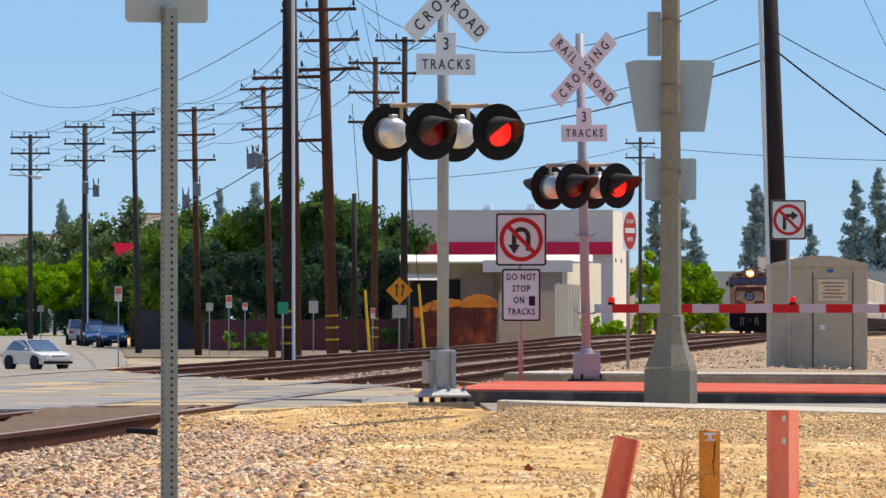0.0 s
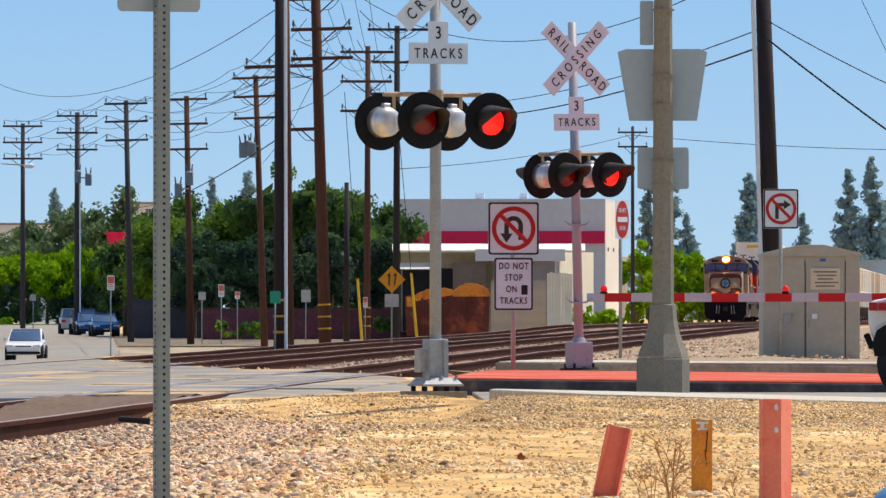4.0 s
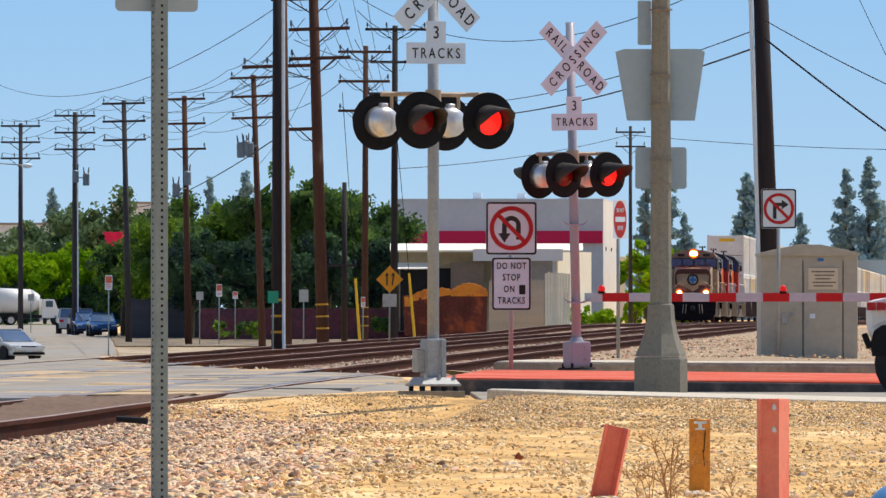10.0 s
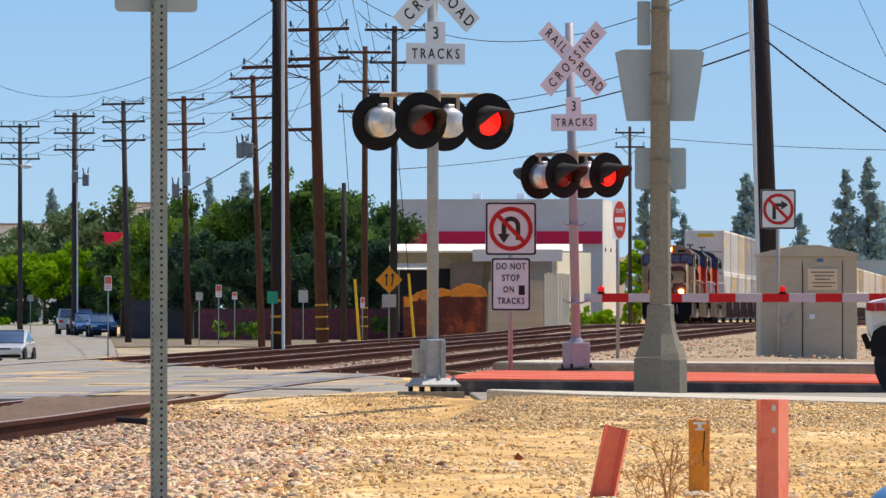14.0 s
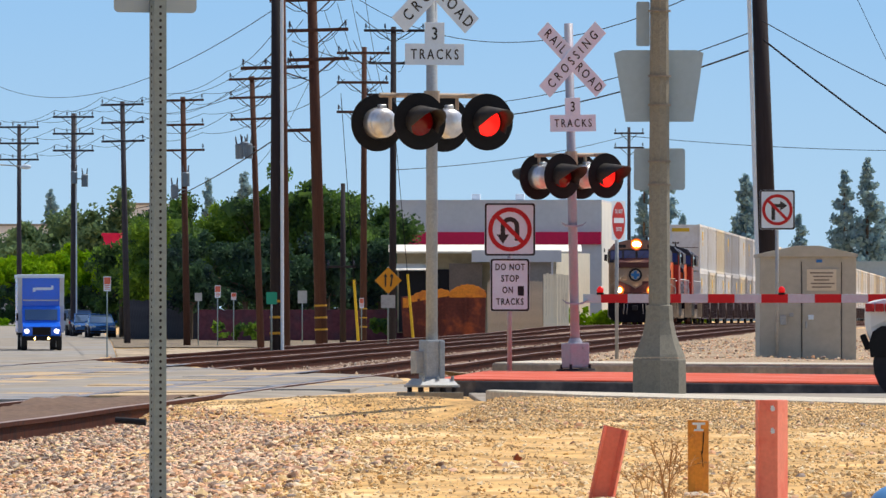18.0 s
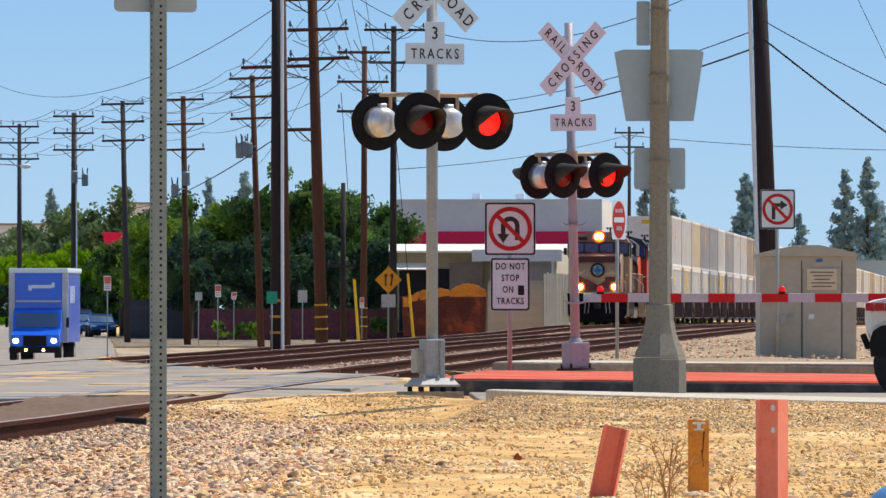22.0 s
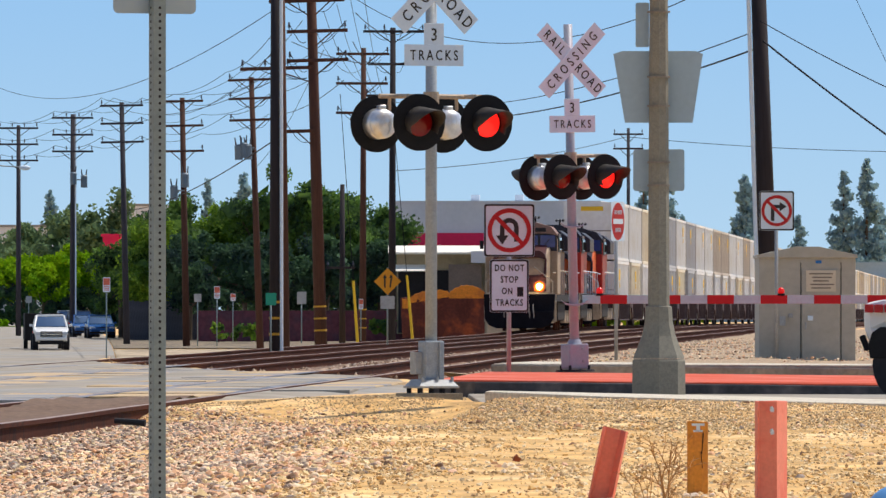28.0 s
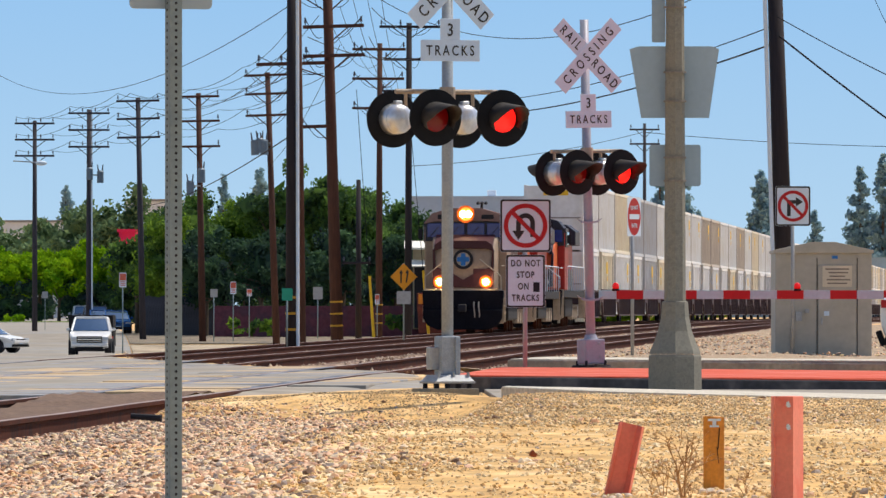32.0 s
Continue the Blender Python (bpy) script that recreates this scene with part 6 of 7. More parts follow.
trailer(white_pickup)
late_sedan = car("car", pose(-24, 516, -1.0, 0, 0, 80), "car_white", "white sedan pulling out behind the pickup truck", SEDAN_LO, SEDAN_UP, length=4.48)
WAIT_LO = [(.20, .52), (.08, .60), (.01, .76), (.0, .98), (.04, 1.05), (.22, 1.08), (.6, 1.10), (1.6, 1.14), (5.7, 1.16), (5.75, .6), (5.6, .5)]
WAIT_UP = [(1.6, 1.12), (2.3, 1.78), (3.7, 1.80), (4.0, 1.16)]
waiting = car("pickup_truck", pose(9, 108, 0, 0, 0, -78), "car_white", "white pickup truck with red lettering waiting at the gate", WAIT_LO, WAIT_UP, 2.0, 5.75, (.54, 4.5), .36, category="truck", plain=True)
for k in range(9):
    y = -2.80 + .105 * k
    bm = bmesh.new()
    box(bm, (.90 + .012 * k, y, .985), (.17, .08, .085), bevel=.004)
    part("lettering_bar", bm, M["sign_red"], waiting, "red lettering bar")
bm = bmesh.new()
side_prism(bm, [(-2.78, .46), (-2.80, .60), (-2.76, .73), (-2.67, .79), (-1.98, .79), (-1.90, .70), (-1.88, .46)], .90, 1.03, .01)
part("wheel_arch", bm, M["black"], waiting, "black wheel arch lining")
bm = bmesh.new()
box(bm, (.80, -2.855, .62), (.12, .06, .17), rx=22, bevel=.015)
part("tow_hook", bm, M["black"], waiting, "black tow hook")


def box_truck():
    t = thing("box_truck", pose(-19, 500, -.9), "bright blue box truck with lit headlamps", "truck")
    bm = bmesh.new()
    box(bm, (0, 1.6, 2.42), (2.35, 5.6, 2.96), bevel=.04)
    cargo = part("cargo_box", bm, M["truck_blue"], t, "blue cargo box with white edges")
    for sx in (-1, 1):
        bm = bmesh.new()
        box(bm, (sx * 1.10, -1.2, 2.42), (.24, .12, 3.0), bevel=.02)
        part("corner_post", bm, M["box_grey"], cargo, "grey metal corner post")
    bm = bmesh.new()
    box(bm, (0, 1.6, 3.88), (2.46, 5.74, .20), bevel=.05)
    part("top_edge", bm, M["sign_white"], cargo)
    for c, size in (((.15, -1.215, 3.22), (.85, .02, .14)), ((-.35, -1.217, 3.17), (.14, .02, .22)), ((.60, -1.217, 3.29), (.12, .02, .2)),
                    ((1.185, .2, 2.9), (.02, .3, .7)), ((1.185, .8, 2.9), (.02, .3, .7)), ((1.185, 1.6, 2.9), (.02, .3, .7))):
        bm = bmesh.new()
        box(bm, c, size)
        part("lettering_bar", bm, M["sign_white"], cargo, "white lettering bar")
    bm = bmesh.new()
    side_prism(bm, [(-2.7, .75), (-2.72, 1.25), (-1.9, 1.45), (-1.55, 2.25), (-1.3, 2.35), (-1.25, .7)], -1.0, 1.0, .06)
    part("cab", bm, M["truck_blue"], t)
    bm = bmesh.new()
    box(bm, (0, -1.76, 1.85), (1.7, .05, .62), rx=-24, bevel=.02)
    part("windscreen", bm, M["glass"], t)
    bm = bmesh.new()
    box(bm, (0, -2.73, 1.0), (.95, .05, .42), bevel=.02)
    part("grille", bm, M["black"], t)
    bm = bmesh.new()
    box(bm, (0, -2.72, .62), (2.1, .16, .22), bevel=.03)
    part("bumper", bm, M["black"], t)
    bm = bmesh.new()
    box(bm, (0, 1.0, .75), (1.0, 6.4, .25))
    part("chassis", bm, M["under"], t)
    for sx in (-1, 1):
        bm = bmesh.new()
        ball(bm, (sx * .78, -2.74, 1.0), .11, 12, 8, (1.2, .5, 1))
        part("headlamp", bm, M["lamp_car"], t, "lit headlamp", True)
        bm = bmesh.new()
        ball(bm, (sx * .36, -2.81, .62), .06, 10, 6, (1, .5, 1))
        part("fog_lamp", bm, M["lamp_amber"], t, "amber fog lamp", True)
        bm = bmesh.new()
        box(bm, (sx * 1.25, -1.75, 1.75), (.12, .12, .4), bevel=.03)
        part("mirror", bm, M["black"], t)
        wheel(t, sx * .92, -2.0, .48, .28)
        wheel(t, sx * .85, 2.8, .48, .5)
    bm = bmesh.new()
    box(bm, (0, -1.23, 2.62), (1.86, .05, .07), bevel=.01)
    part("marker_rail", bm, M["box_grey"], cargo, "pale rail across the box front")
    # true size of the larger truck
    for ob in t.children_recursive:
        if ob.type == "MESH":
            ob.data.transform(Matrix.Scale(1.03, 4))
        ob.matrix_basis.translation *= 1.03
    return t


blue_truck = box_truck()


def mixer_truck():
    t = thing("mixer_truck", pose(-45, 1080, .2, 0, 0, 84), "white concrete mixer truck passing on the far street", "truck")
    bm = bmesh.new()
    rod(bm, (0, -1.2, 2.2), (0, -.4, 2.3), .75, 1.15, 24)
    rod(bm, (0, -.4, 2.3), (0, 3.0, 2.35), 1.15, 1.25, 24)
    rod(bm, (0, 3.0, 2.35), (0, 4.6, 2.5), 1.25, .8, 24)
    part("drum", bm, M["car_white"], t, "white mixer drum", True)
    bm = bmesh.new()
    side_prism(bm, [(-3.9, .7), (-3.9, 1.5), (-2.9, 1.6), (-2.6, 2.5), (-1.4, 2.5), (-1.4, .7)], -1.1, 1.1, .06)
    part("cab", bm, M["car_white"], t)
    bm = bmesh.new()
    box(bm, (0, -2.1, 2.05), (2.24, .7, .6), bevel=.02)
    part("cab_window", bm, M["glass"], t)
    bm = bmesh.new()
    box(bm, (0, .6, .85), (1.6, 7.4, .3))
    part("chassis", bm, M["under"], t)
    for sx in (-1, 1):
        for y in (-3.0, 1.6, 2.8):
            wheel(t, sx * .95, y, .5, .3)
    return t


mixer = mixer_truck()


# ---- the train ----
def bogie(t, y, n=3, spread=1.9, r=.51):
    h = new("bogie")
    h.parent = t
    h.matrix_basis = pose(0, y, 0)
    for sx in (-1, 1):
        bm = bmesh.new()
        box(bm, (sx * 1.08, 0, .62), (.14, spread * (n - 1) + .9, .26), bevel=.03)
        part("side_frame", bm, M["under"], h)
        for k in range(n):
            yy = (k - (n - 1) / 2) * spread
            bm = bmesh.new()
            box(bm, (sx * 1.12, yy, .56), (.22, .46, .44), bevel=.05)
            box(bm, (sx * 1.14, yy + .52, .66), (.16, .26, .5), bevel=.04)
            part("journal_box", bm, M["dusty"], h, "dust-covered axle box")
    for k in range(n):
        yy = (k - (n - 1) / 2) * spread
        bm = bmesh.new()
        for sx in (-1, 1):
            rod(bm, (sx * .68, yy, r), (sx * .80, yy, r), r, r, 20)
        rod(bm, (-.75, yy, r), (.75, yy, r), .09, .09, 8)
        part("wheelset", bm, M["rust"], h)
    return h


def locomotive(m, livery, label, lit):
    """A wide-nosed diesel that faces -y. livery: paints of nose, cab, hood, lower band, roof and cab crown."""
    t = thing("locomotive", m, label, "locomotive", "locomotives at the head of the train")
    face, side, back_paint, low, roof, crown = livery
    bm = bmesh.new()
    box(bm, (0, 0, 1.42), (3.0, 21.6, .30), bevel=.02)
    part("underframe", bm, M["under"], t)
    # nose with its sloping dark top and rounded shoulders
    bm = bmesh.new()
    side_prism(bm, [(-10.6, 1.58), (-10.62, 2.45), (-10.45, 3.22), (-9.1, 3.60), (-8.9, 3.60), (-8.9, 1.58)], -1.24, 1.24, .12)
    for v in bm.verts:
        if v.co.y < -10.2:
            v.co.x *= .90
    nose = part("nose", bm, M[face], t, "", True)
    bm = bmesh.new()
    prism(bm, [(-1.16, 3.02), (-1.06, 3.30), (-.86, 3.44), (.86, 3.44), (1.06, 3.30), (1.16, 3.02), (.86, 3.14), (-.86, 3.14)], -10.60, -10.38, .02)
    part("nose_brow", bm, M[low], nose, "dark brow over the nose")
    bm = bmesh.new()
    side_prism(bm, [(-10.5, 3.26), (-9.1, 3.66), (-8.9, 3.70), (-8.9, 3.58), (-9.1, 3.54), (-10.48, 3.16)], -1.10, 1.10, .02)
    part("nose_top", bm, M[low], nose, "dark nose top")
    for sx in (-1, 1):
        bm = bmesh.new()
        prism(bm, [(sx * 1.02, 2.42), (sx * 1.14, 2.42), (sx * 1.15, 3.10), (sx * 1.08, 3.10)], -10.66, -10.40, .01)
        part("shoulder_stripe", bm, M[low], nose, "dark shoulder stripe")
    bm = bmesh.new()
    prism(bm, [(-1.14, 2.52), (-.30, 2.16), (0, 1.98), (.30, 2.16), (1.14, 2.52), (1.14, 1.70), (-1.14, 1.70)], -10.68, -10.60)
    part("nose_stripe", bm, M[low], nose, "dark chevron across the nose")
    if lit:
        bm = bmesh.new()
        ring(bm, 0, 2.74, .26, .37, -10.70, -10.62, 32)
        part("emblem_ring", bm, M["under"], nose, "round dark emblem ring")
        bm = bmesh.new()
        rod(bm, (0, -10.60, 2.74), (0, -10.67, 2.74), .27, .27, 28)
        part("emblem_plate", bm, M["dusty"], nose, "pale emblem disc")
        bm = bmesh.new()
        rod(bm, (0, -10.66, 2.74), (0, -10.70, 2.74), .14, .14, 20)
        box(bm, (0, -10.69, 2.74), (.17, .03, .46), bevel=.004)
        box(bm, (0, -10.69, 2.74), (.46, .03, .17), bevel=.004)
        part("emblem", bm, M["emblem"], nose, "blue cross emblem")
    bm = bmesh.new()
    box(bm, (.62, -10.58, 2.05), (.52, .10, .70), bevel=.03)
    part("nose_door", bm, M[low], nose)
    # cab
    bm = bmesh.new()
    prism(bm, [(-1.55, 1.58), (-1.55, 3.95), (-1.25, 4.42), (-.55, 4.62), (.55, 4.62), (1.25, 4.42), (1.55, 3.95), (1.55, 1.58)], -8.95, -6.4, .06)
    cab = part("cab", bm, M[side], t)
    bm = bmesh.new()
    prism(bm, [(-1.58, 4.08), (-1.27, 4.47), (-.56, 4.67), (.56, 4.67), (1.27, 4.47), (1.58, 4.08), (1.2, 4.16), (.5, 4.20), (-.5, 4.20), (-1.2, 4.16)], -9.06, -6.35, .02)
    part("cab_roof", bm, M[roof], cab, "dusty roof")
    bm = bmesh.new()
    box(bm, (0, -8.965, 3.80), (3.04, .07, .74), bevel=.02)
    part("window_band", bm, M[crown], cab, "dark band round the cab windows")
    for x0, x1 in ((-1.44, -.80), (-.70, -.06), (.06, .70), (.80, 1.44)):
        bm = bmesh.new()
        box(bm, ((x0 + x1) / 2, -9.00, 3.84), (x1 - x0, .05, .52), bevel=.02)
        pane = part("windshield", bm, M["blue_glass"], cab, "blue tinted windshield")
        bm = bmesh.new()
        rod(bm, (x0 + .1, -9.035, 3.60), ((x0 + x1) / 2 + .1, -9.035, 3.96), .012, .012, 5)
        part("wiper", bm, M["under"], pane)
    for sx in (-1, 1):
        bm = bmesh.new()
        box(bm, (sx * 1.555, -7.7, 3.78), (.07, 2.3, .80), bevel=.02)
        part("crown_panel", bm, M[crown], cab, "dark upper cab side")
        for y in (-8.2, -7.2):
            bm = bmesh.new()
            box(bm, (sx * 1.60, y, 3.74), (.06, .74, .56), bevel=.03)
            part("side_window", bm, M["side_glass"], cab, "pale reflecting side window")
        bm = bmesh.new()
        box(bm, (sx * .82, -9.04, 4.34), (.46, .08, .17), bevel=.02)
        part("number_board", bm, M["under"], cab)
        bm = bmesh.new()
        box(bm, (sx * 1.72, -8.75, 3.70), (.16, .06, .36), bevel=.02)
        part("mirror", bm, M["under"], cab)
    bm = bmesh.new()
    box(bm, (0, -9.04, 4.44), (.62, .14, .36), bevel=.05)
    hl = part("headlight_housing", bm, M[roof], cab)
    for x in (-.10, .10):
        bm = bmesh.new()
        ball(bm, (x, -9.15, 4.44), .13, 14, 10, (1, .5, 1))
        part("headlight", bm, M["lamp_hot"] if lit else M["lamp_off"], hl, "lit headlight" if lit else "unlit headlight", True)
    # glowing discs added as the headlight's halo
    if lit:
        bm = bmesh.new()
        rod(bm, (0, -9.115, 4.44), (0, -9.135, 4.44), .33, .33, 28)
        part("halo_disc", bm, M["lamp_halo"], hl, "amber disc glowing as the lamp's halo")
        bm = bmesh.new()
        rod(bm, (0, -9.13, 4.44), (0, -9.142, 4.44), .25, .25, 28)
        part("inner_halo_disc", bm, M["lamp_halo_inner"], hl, "brighter inner disc of the lamp's halo")
    bm = bmesh.new()
    rod(bm, (.5, -7.2, 4.62), (.5, -7.2, 4.86), .05, .05, 8)
    for k in range(3):
        rod(bm, (.35 + .15 * k, -7.5, 4.86), (.35 + .15 * k, -6.9 - .1 * k, 4.88), .04, .07, 8)
    part("air_horn", bm, M["under"], cab)
    # long hood
    bm = bmesh.new()
    prism(bm, [(-.95, 1.58), (-.95, 3.95), (-.65, 4.30), (.65, 4.30), (.95, 3.95), (.95, 1.58)], -6.4, 10.6, .04)
    hood = part("long_hood", bm, M[back_paint], t)
    bm = bmesh.new()
    box(bm, (0, 2.1, 2.05), (1.96, 16.9, .95), bevel=.01)
    part("hood_stripe", bm, M[low], hood, "dark lower band")
    bm = bmesh.new()
    prism(bm, [(-1.3, 3.55), (-1.3, 4.15), (-.9, 4.46), (.9, 4.46), (1.3, 4.15), (1.3, 3.55)], 6.2, 10.3, .05)
    part("radiator", bm, M[crown], hood, "flared radiator housing")
    for k in range(4):
        bm = bmesh.new()
        rod(bm, (0, -3.5 + 2.6 * k, 4.30), (0, -3.5 + 2.6 * k, 4.5), .55, .55, 18)
        part("roof_fan", bm, M["under"], hood)
    bm = bmesh.new()
    box(bm, (0, -1.5, 4.45), (.5, 1.0, .3), bevel=.04)
    part("exhaust", bm, M["under"], hood)
    for k in range(8):
        bm = bmesh.new()
        box(bm, (.965, -5.4 + 1.45 * k, 3.0), (.03, 1.2, 1.5), bevel=.01)
        part("hood_door", bm, M[back_paint], hood)
    # fuel tank, pilot, plough
    bm = bmesh.new()
    side_prism(bm, [(-3.2, .45), (3.2, .45), (3.4, 1.25), (-3.4, 1.25)], -1.3, 1.3, .10)
    part("fuel_tank", bm, M["under"], t)
    bm = bmesh.new()
    prism(bm, [(-1.48, .80), (1.48, .80), (1.52, 1.58), (-1.52, 1.58)], -10.95, -10.7, .03)
    pilot = part("pilot", bm, M["pilot_black"], t, "dark pilot sheet")
    bm = bmesh.new()
    prism(bm, [(-.95, .12), (.95, .12), (1.30, .26), (1.48, .55), (1.48, .86), (-1.48, .86), (-1.48, .55), (-1.30, .26)], -11.15, -10.85, .05)
    part("plough", bm, M["pilot_black"], pilot)
    bm = bmesh.new()
    box(bm, (0, -11.3, .92), (.30, .7, .28), bevel=.05)
    part("coupler", bm, M["under"], pilot)
    for sx in (-1, 1):
        for x in (.42, .60):
            bm = bmesh.new()
            ps = [(sx * x, -11.0, 1.15), (sx * x, -11.16, .95), (sx * (x + .04), -11.18, .70), (sx * (x + .02), -11.1, .50)]
            tube(bm, ps, .025)
            part("air_hose", bm, M["grey_wall"], pilot)
    bm = bmesh.new()
    box(bm, (0, -10.76, 1.60), (2.9, .05, .10))
    part("pilot_stripe", bm, M["dusty"] if lit else M["loco_orange"], pilot, "pale stripe")
    for sx in (-1, 1):
        # lit lamps get added glowing discs as their halo
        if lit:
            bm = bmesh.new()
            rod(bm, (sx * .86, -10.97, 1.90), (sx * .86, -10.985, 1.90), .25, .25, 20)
            part("lamp_halo_disc", bm, M["lamp_halo"], pilot, "amber disc glowing as the lamp's halo")
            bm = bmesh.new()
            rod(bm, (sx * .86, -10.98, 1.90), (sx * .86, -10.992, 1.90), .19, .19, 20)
            part("inner_halo_disc", bm, M["lamp_halo_inner"], pilot, "brighter inner disc of the lamp's halo")
        bm = bmesh.new()
        ball(bm, (sx * .86, -11.0, 1.90), .125, 14, 10, (1, .5, 1))
        part("ditch_light", bm, M["lamp_hot"] if lit else M["lamp_off"], pilot, "lit amber ditch light" if lit else "", True)
        bm = bmesh.new()
        pts = [(sx * 1.42, -10.75, 1.58), (sx * 1.42, -10.75, 2.1), (sx * .62, -10.75, 2.75)]
        for a, b in zip(pts, pts[1:]):
            rod(bm, a, b, .022, .022, 6)
        rod(bm, (sx * 1.45, -8.8, 2.5), (sx * 1.42, -10.6, 2.5), .02, .02, 6)
        rod(bm, (sx * 1.45, -6.2, 2.6), (sx * 1.45, 10.5, 2.6), .022, .022, 6)
        for k in range(10):
            rod(bm, (sx * 1.45, -6.2 + 1.85 * k, 1.55), (sx * 1.45, -6.2 + 1.85 * k, 2.6), .018, .018, 5)
        part("handrail", bm, M["dusty"] if lit else M["sign_white"], t)
        for y in (-10.3, 10.3):
            bm = bmesh.new()
            for k in range(4):
                box(bm, (sx * 1.4, y, .45 + .28 * k), (.25, .55, .04))
            box(bm, (sx * 1.4, y + math.copysign(.3, -y), 1.0), (.3, .04, 1.2))
            part("steps", bm, M["dusty"], t, "dusty pale steps")
    bogie(t, -7.2)
    bogie(t, 7.2)
    return t


CREAM = ("loco_cream", "loco_cream", "loco_maroon", "loco_maroon", "loco_roof", "loco_navy")
RED = ("loco_orange", "loco_red", "loco_red", "loco_navy", "loco_navy", "loco_navy")
lead = locomotive(pose(0, 378, 0), CREAM, "cream and maroon diesel locomotive with lit headlights", True)
second = locomotive(pose(0, 402, 0), RED, "orange-red and navy diesel locomotive coupled behind the first", False)
third = copy_thing(second, pose(0, 425, 0))


def container_mesh(L, mat):
    """A box with corner posts and shallow upright ribs."""
    bm = bmesh.new()
    box(bm, (0, 0, 1.45), (2.52, L, 2.84), bevel=.01)
    for sx in (-1, 1):
        for sy in (-1, 1):
            box(bm, (sx * 1.24, sy * (L / 2 - .08), 1.45), (.14, .18, 2.9), bevel=.01)
        n = int(L / .6)
        for k in range(n):
            box(bm, (sx * 1.265, -L / 2 + .4 + (L - .8) * k / (n - 1), 1.45), (.03, .14, 2.6))
        box(bm, (sx * 1.25, 0, 2.83), (.1, L, .14))
        box(bm, (sx * 1.25, 0, .07), (.1, L, .14))
    return finish("container", bm, mat)


LONG, SHORT = 16.15, 12.19
MESH_LONG = [container_mesh(LONG, M[k]) for k in ("box_white", "box_grey", "box_tan", "box_brown")]
MESH_SHORT = [container_mesh(SHORT, M[k]) for k in ("box_white", "box_grey", "box_tan", "box_brown")]
_bm = bmesh.new()
box(_bm, (0, 0, 0), (.012, 1.5, .55), bevel=.003)
box(_bm, (0, .2, -.5), (.012, .7, .25), bevel=.003)
MARK = finish("side_mark", _bm, M["mark_yellow"])
_bm = bmesh.new()
box(_bm, (0, 0, 0), (1.1, .012, .22), bevel=.003)
FRONT_MARK = finish("front_mark", _bm, M["mark_yellow"])


# dark strips added at box ends to imitate shaded gaps between containers
def end_gaps(L):
    bm = bmesh.new()
    for sy in (-1, 1):
        for sx in (-1, 1):
            box(bm, (sx * 1.27, sy * (L / 2 - .2), 1.45), (.07, .16, 2.9))
        box(bm, (0, sy * (L / 2 + .005), 1.45), (2.4, .02, .06))
    return finish("gap_strips", bm, M["grey_wall"])


GAPS = {LONG: end_gaps(LONG), SHORT: end_gaps(SHORT)}
PITCH = 17.4


def well_mesh():
    bm = bmesh.new()
    for sx in (-1, 1):
        side_prism(bm, [(-8.5, .95), (-7.2, .95), (-6.4, .30), (6.4, .30), (7.2, .95), (8.5, .95), (8.5, 1.25), (7.0, 1.55), (-7.0, 1.55), (-8.5, 1.25)], sx * 1.34 - .04, sx * 1.34 + .04)
        for k in range(12):
            box(bm, (sx * 1.40, -6.2 + 1.13 * k, .92), (.06, .12, 1.1))
    box(bm, (0, 0, .34), (2.6, 12.6, .08))
    for sy in (-1, 1):
        box(bm, (0, sy * 7.9, 1.05), (2.4, 1.2, .3), bevel=.03)
    return finish("well", bm, M["well"])


WELL = well_mesh()
_bm = bmesh.new()
for _sx in (-1, 1):
    box(_bm, (_sx * 1.0, 0, .5), (.14, 2.4, .22), bevel=.03)
    for _y in (-.85, .85):
        rod(_bm, (_sx * .68, _y, .42), (_sx * .80, _y, .42), .42, .42, 16)
BOGIE = finish("bogie", _bm, M["under"])
wagons = []
for k in range(62):
    rng = random.Random(900 + k)
    w = thing("well_car", pose(0, 450 + PITCH * k, 0), "red-brown well car with two stacked pale containers", "rail car", "double-stack well cars")
    share("well", WELL, w, pose(0, 0, 0))
    share("bogie", BOGIE, w, pose(0, PITCH / 2, 0))
    if k == 0:
        share("bogie", BOGIE, w, pose(0, -PITCH / 2 + .4, 0))
    low = rng.random() < .7
    c1 = share("container", (MESH_SHORT if low else MESH_LONG)[rng.choice((0, 0, 2, 0, 1))], w, pose(0, 0, .36))
    c2 = share("container", MESH_LONG[0 if k == 0 else rng.choice((0, 0, 1, 2, 0, 3))], w, pose(0, 0, 3.28))
    for c, L in ((c1, SHORT if low else LONG), (c2, LONG)):
        tagged(share("gap_strips", GAPS[L], c, pose(0, 0, 0)), kind="stuff")
    for c, L in ((c1, SHORT if low else LONG), (c2, LONG)):
        if rng.random() < .65:
            share("side_mark", MARK, c, pose(1.29, rng.uniform(-L * .3, L * .4), 2.2))
    if k == 0:
        share("front_mark", FRONT_MARK, c2, pose(.1, -LONG / 2 - .012, 2.55))
    wagons.append(w)


# ---- motion ----
def nose_at(t):
    """Distance of the leading nose, in metres, as the train gathers speed."""
    return 758 - 10.0 * t - .0588 * t * t


def on_rails(d):
    off = TRACKS[2]
    turn = math.degrees(math.atan2(line_x(d + 5) - line_x(d - 5), 10))
    return pose(line_x(d) + off, d, rail_z(d, off), 0, 0, -turn)


def street_rows(table):
    """Rows of seconds, x, distance and heading into poses on the street."""
    return [(t, pose(x, d, road_z(x, d), 0, 0, h)) for t, x, d, h in table]


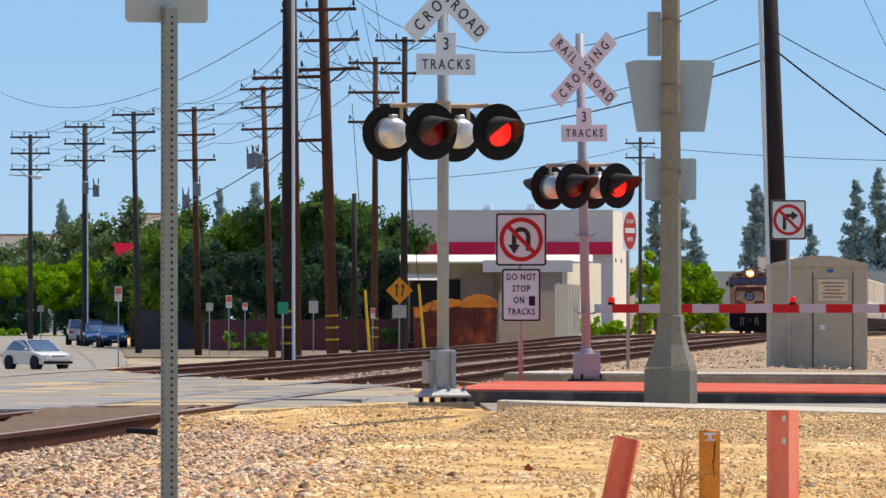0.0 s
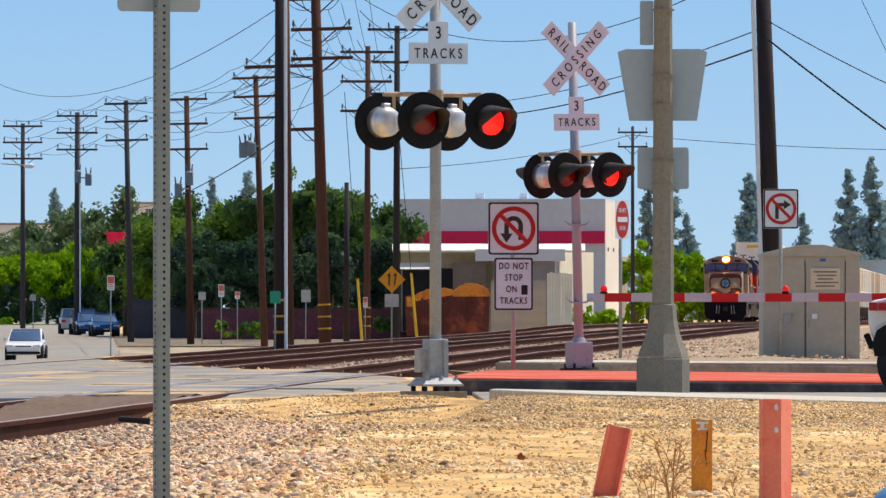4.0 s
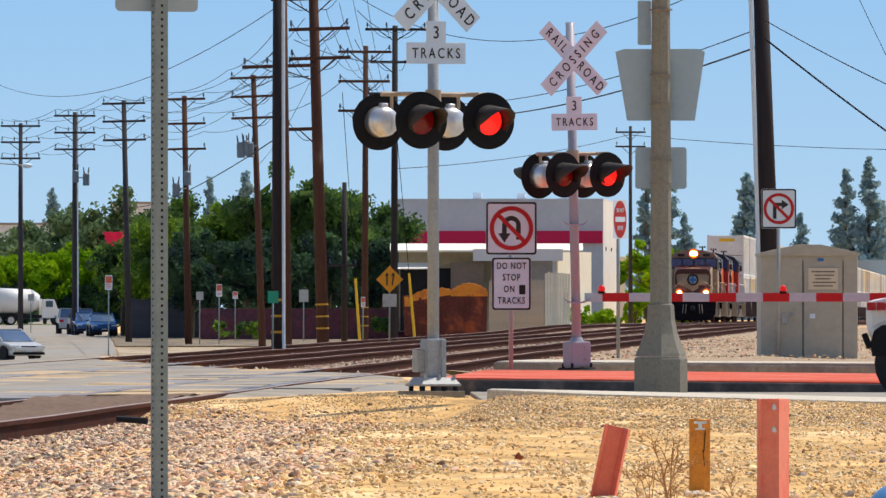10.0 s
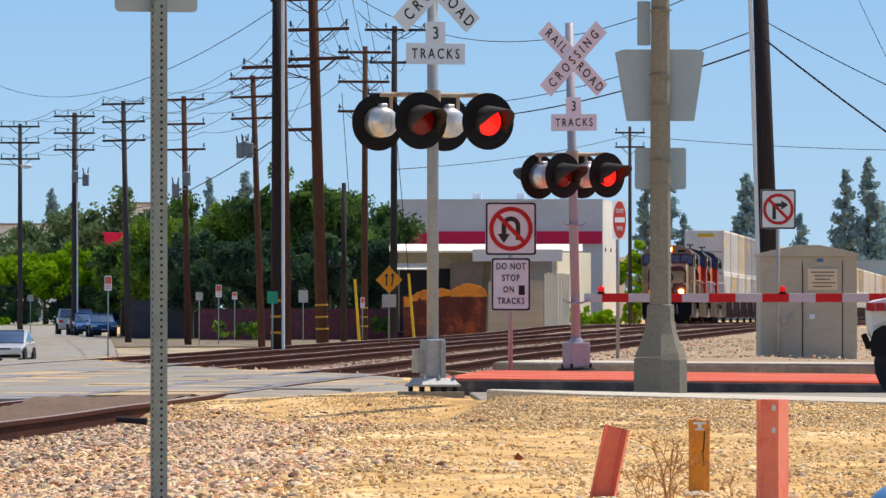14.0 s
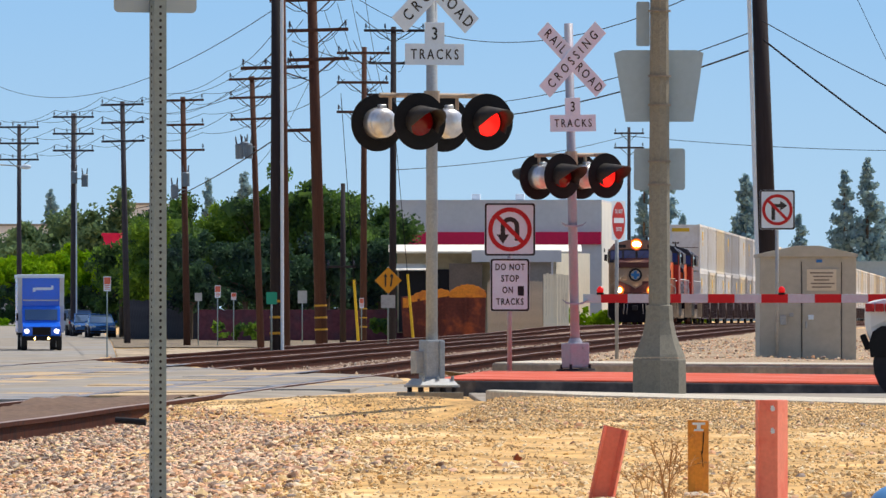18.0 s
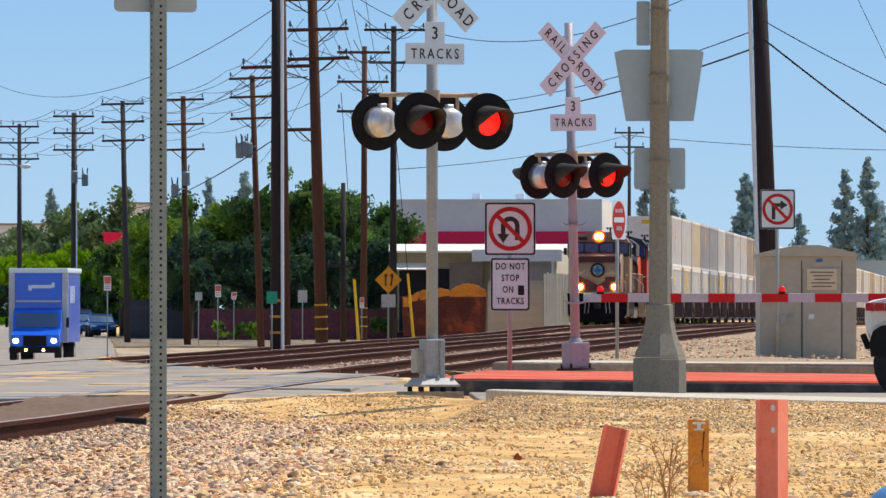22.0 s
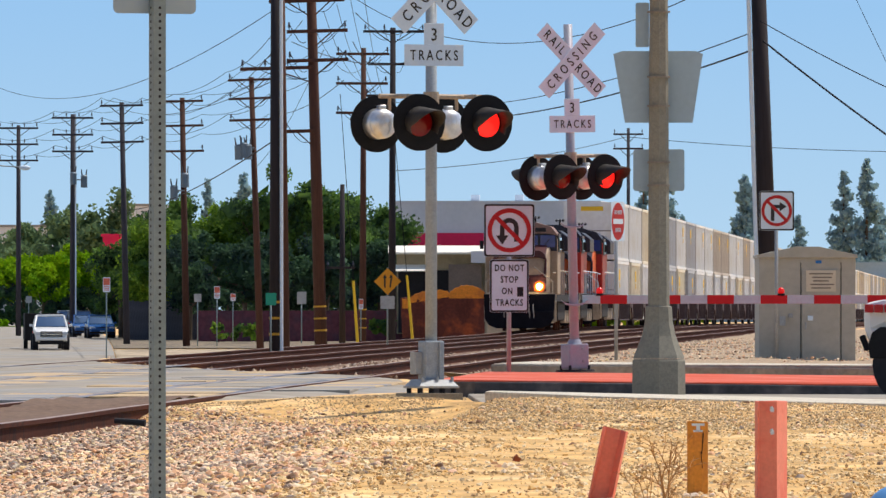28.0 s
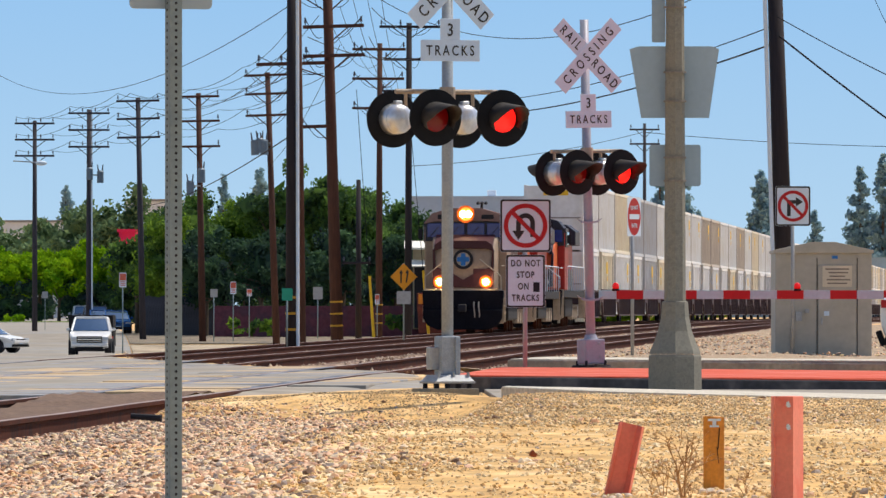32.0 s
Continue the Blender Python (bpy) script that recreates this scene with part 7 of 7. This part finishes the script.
def motions():
    times = [0, 2, 4, 6, 8, 10, 12, 14, 16, 18, 20, 22, 24, 26, 28, 30, 32]
    train = [(lead, 11.3), (second, 34.2), (third, 57.2)] + [(w, 78.5 + PITCH * k) for k, w in enumerate(wagons)]
    for ob, back_by in train:
        walk(ob, [(t, on_rails(nose_at(t) + back_by)) for t in times])
    walk(white_sedan, street_rows([(0, -20.5, 500, 31), (.5, -19.8, 507, 23), (1, -19.4, 510, 10), (1.5, -19.35, 508, 4), (2, -19.4, 504, 2), (3, -19.4, 492, 2), (3.5, -19.5, 485, 1), (4.5, -19.9, 470, -4), (5.5, -20.7, 455, -10), (6, -21.9, 448, -20), (8, -28, 425, -38), (32, -60, 400, -45)]))
    walk(silver_sedan, street_rows([(0, -60, 476, 85), (8.5, -27.5, 478, 85), (9.5, -21.9, 470, 48), (10, -20.0, 466, 29), (10.5, -18.75, 464, 14), (11, -17.9, 462, 4), (12, -17.9, 456, -1), (13, -18.2, 447, -3), (14, -18.65, 438, -6), (14.5, -19.1, 438, -10), (16.5, -22.5, 415, -30), (20, -38, 395, -45), (32, -60, 380, -45)]))
    walk(blue_truck, street_rows([(0, -85, 620, 55), (12, -38, 604, 40), (14.5, -28.2, 587, 22), (15.5, -25.6, 577, 10), (16.5, -23.82, 567.3, 5), (17, -23.02, 563.3, 5), (18, -21.71, 549.3, 4), (19, -20.38, 537.3, 3), (20, -19.35, 523.3, 2), (20.5, -18.68, 508.3, 0), (21, -18.09, 483.3, -0.5), (21.5, -16.99, 446, -2), (22, -16.95, 430, -3.5), (22.5, -17.23, 421, -4.5), (23, -17.47, 414, -5), (23.5, -18.07, 410, -5.5), (24, -18.67, 407, -6), (24.5, -19.35, 404, -8), (27, -33, 395, -30), (32, -58, 360, -45)]))
    walk(white_pickup, street_rows([(0, -95, 620, 50), (22, -42, 605, 45), (25.5, -28.0, 580, 25), (26.5, -24.85, 571, 12), (27.5, -22.4, 563, 5), (28.5, -20.65, 550, 3.5), (29.5, -19.35, 534, 3), (30.5, -18.5, 525, 2), (31.2, -18.05, 510, 1.5), (31.6, -17.7, 494, 1), (32, -17.2, 478, 0)]))
    walk(late_sedan, street_rows([(0, -85, 515, 85), (28, -37, 515, 80), (31, -27.6, 516, 72), (31.5, -25.8, 516, 68), (32, -24.1, 516, 62)]))
    walk(mixer, street_rows([(0, -75, 975, 85), (5.5, -50, 968, 85), (7, -44.3, 965, 85), (8, -41.3, 965, 85), (9, -40.6, 966, 85), (10, -39.9, 972, 100), (11, -39.7, 990, 150), (12, -41, 1022, 175), (13, -41, 1048, 180), (14, -41, 1075, 180), (17, -41, 1150, 180), (19, -40.5, 1180, 180), (32, -40.5, 1182, 180)]))
    walk(waiting, [(t, pose(7.44 + x, 108, -.02, 0, 0, -98)) for t, x in ((0, 1.2), (1, .62), (1.5, .38), (2, .19), (2.5, .09), (3, .03), (3.5, 0), (32, 0))])


motions()
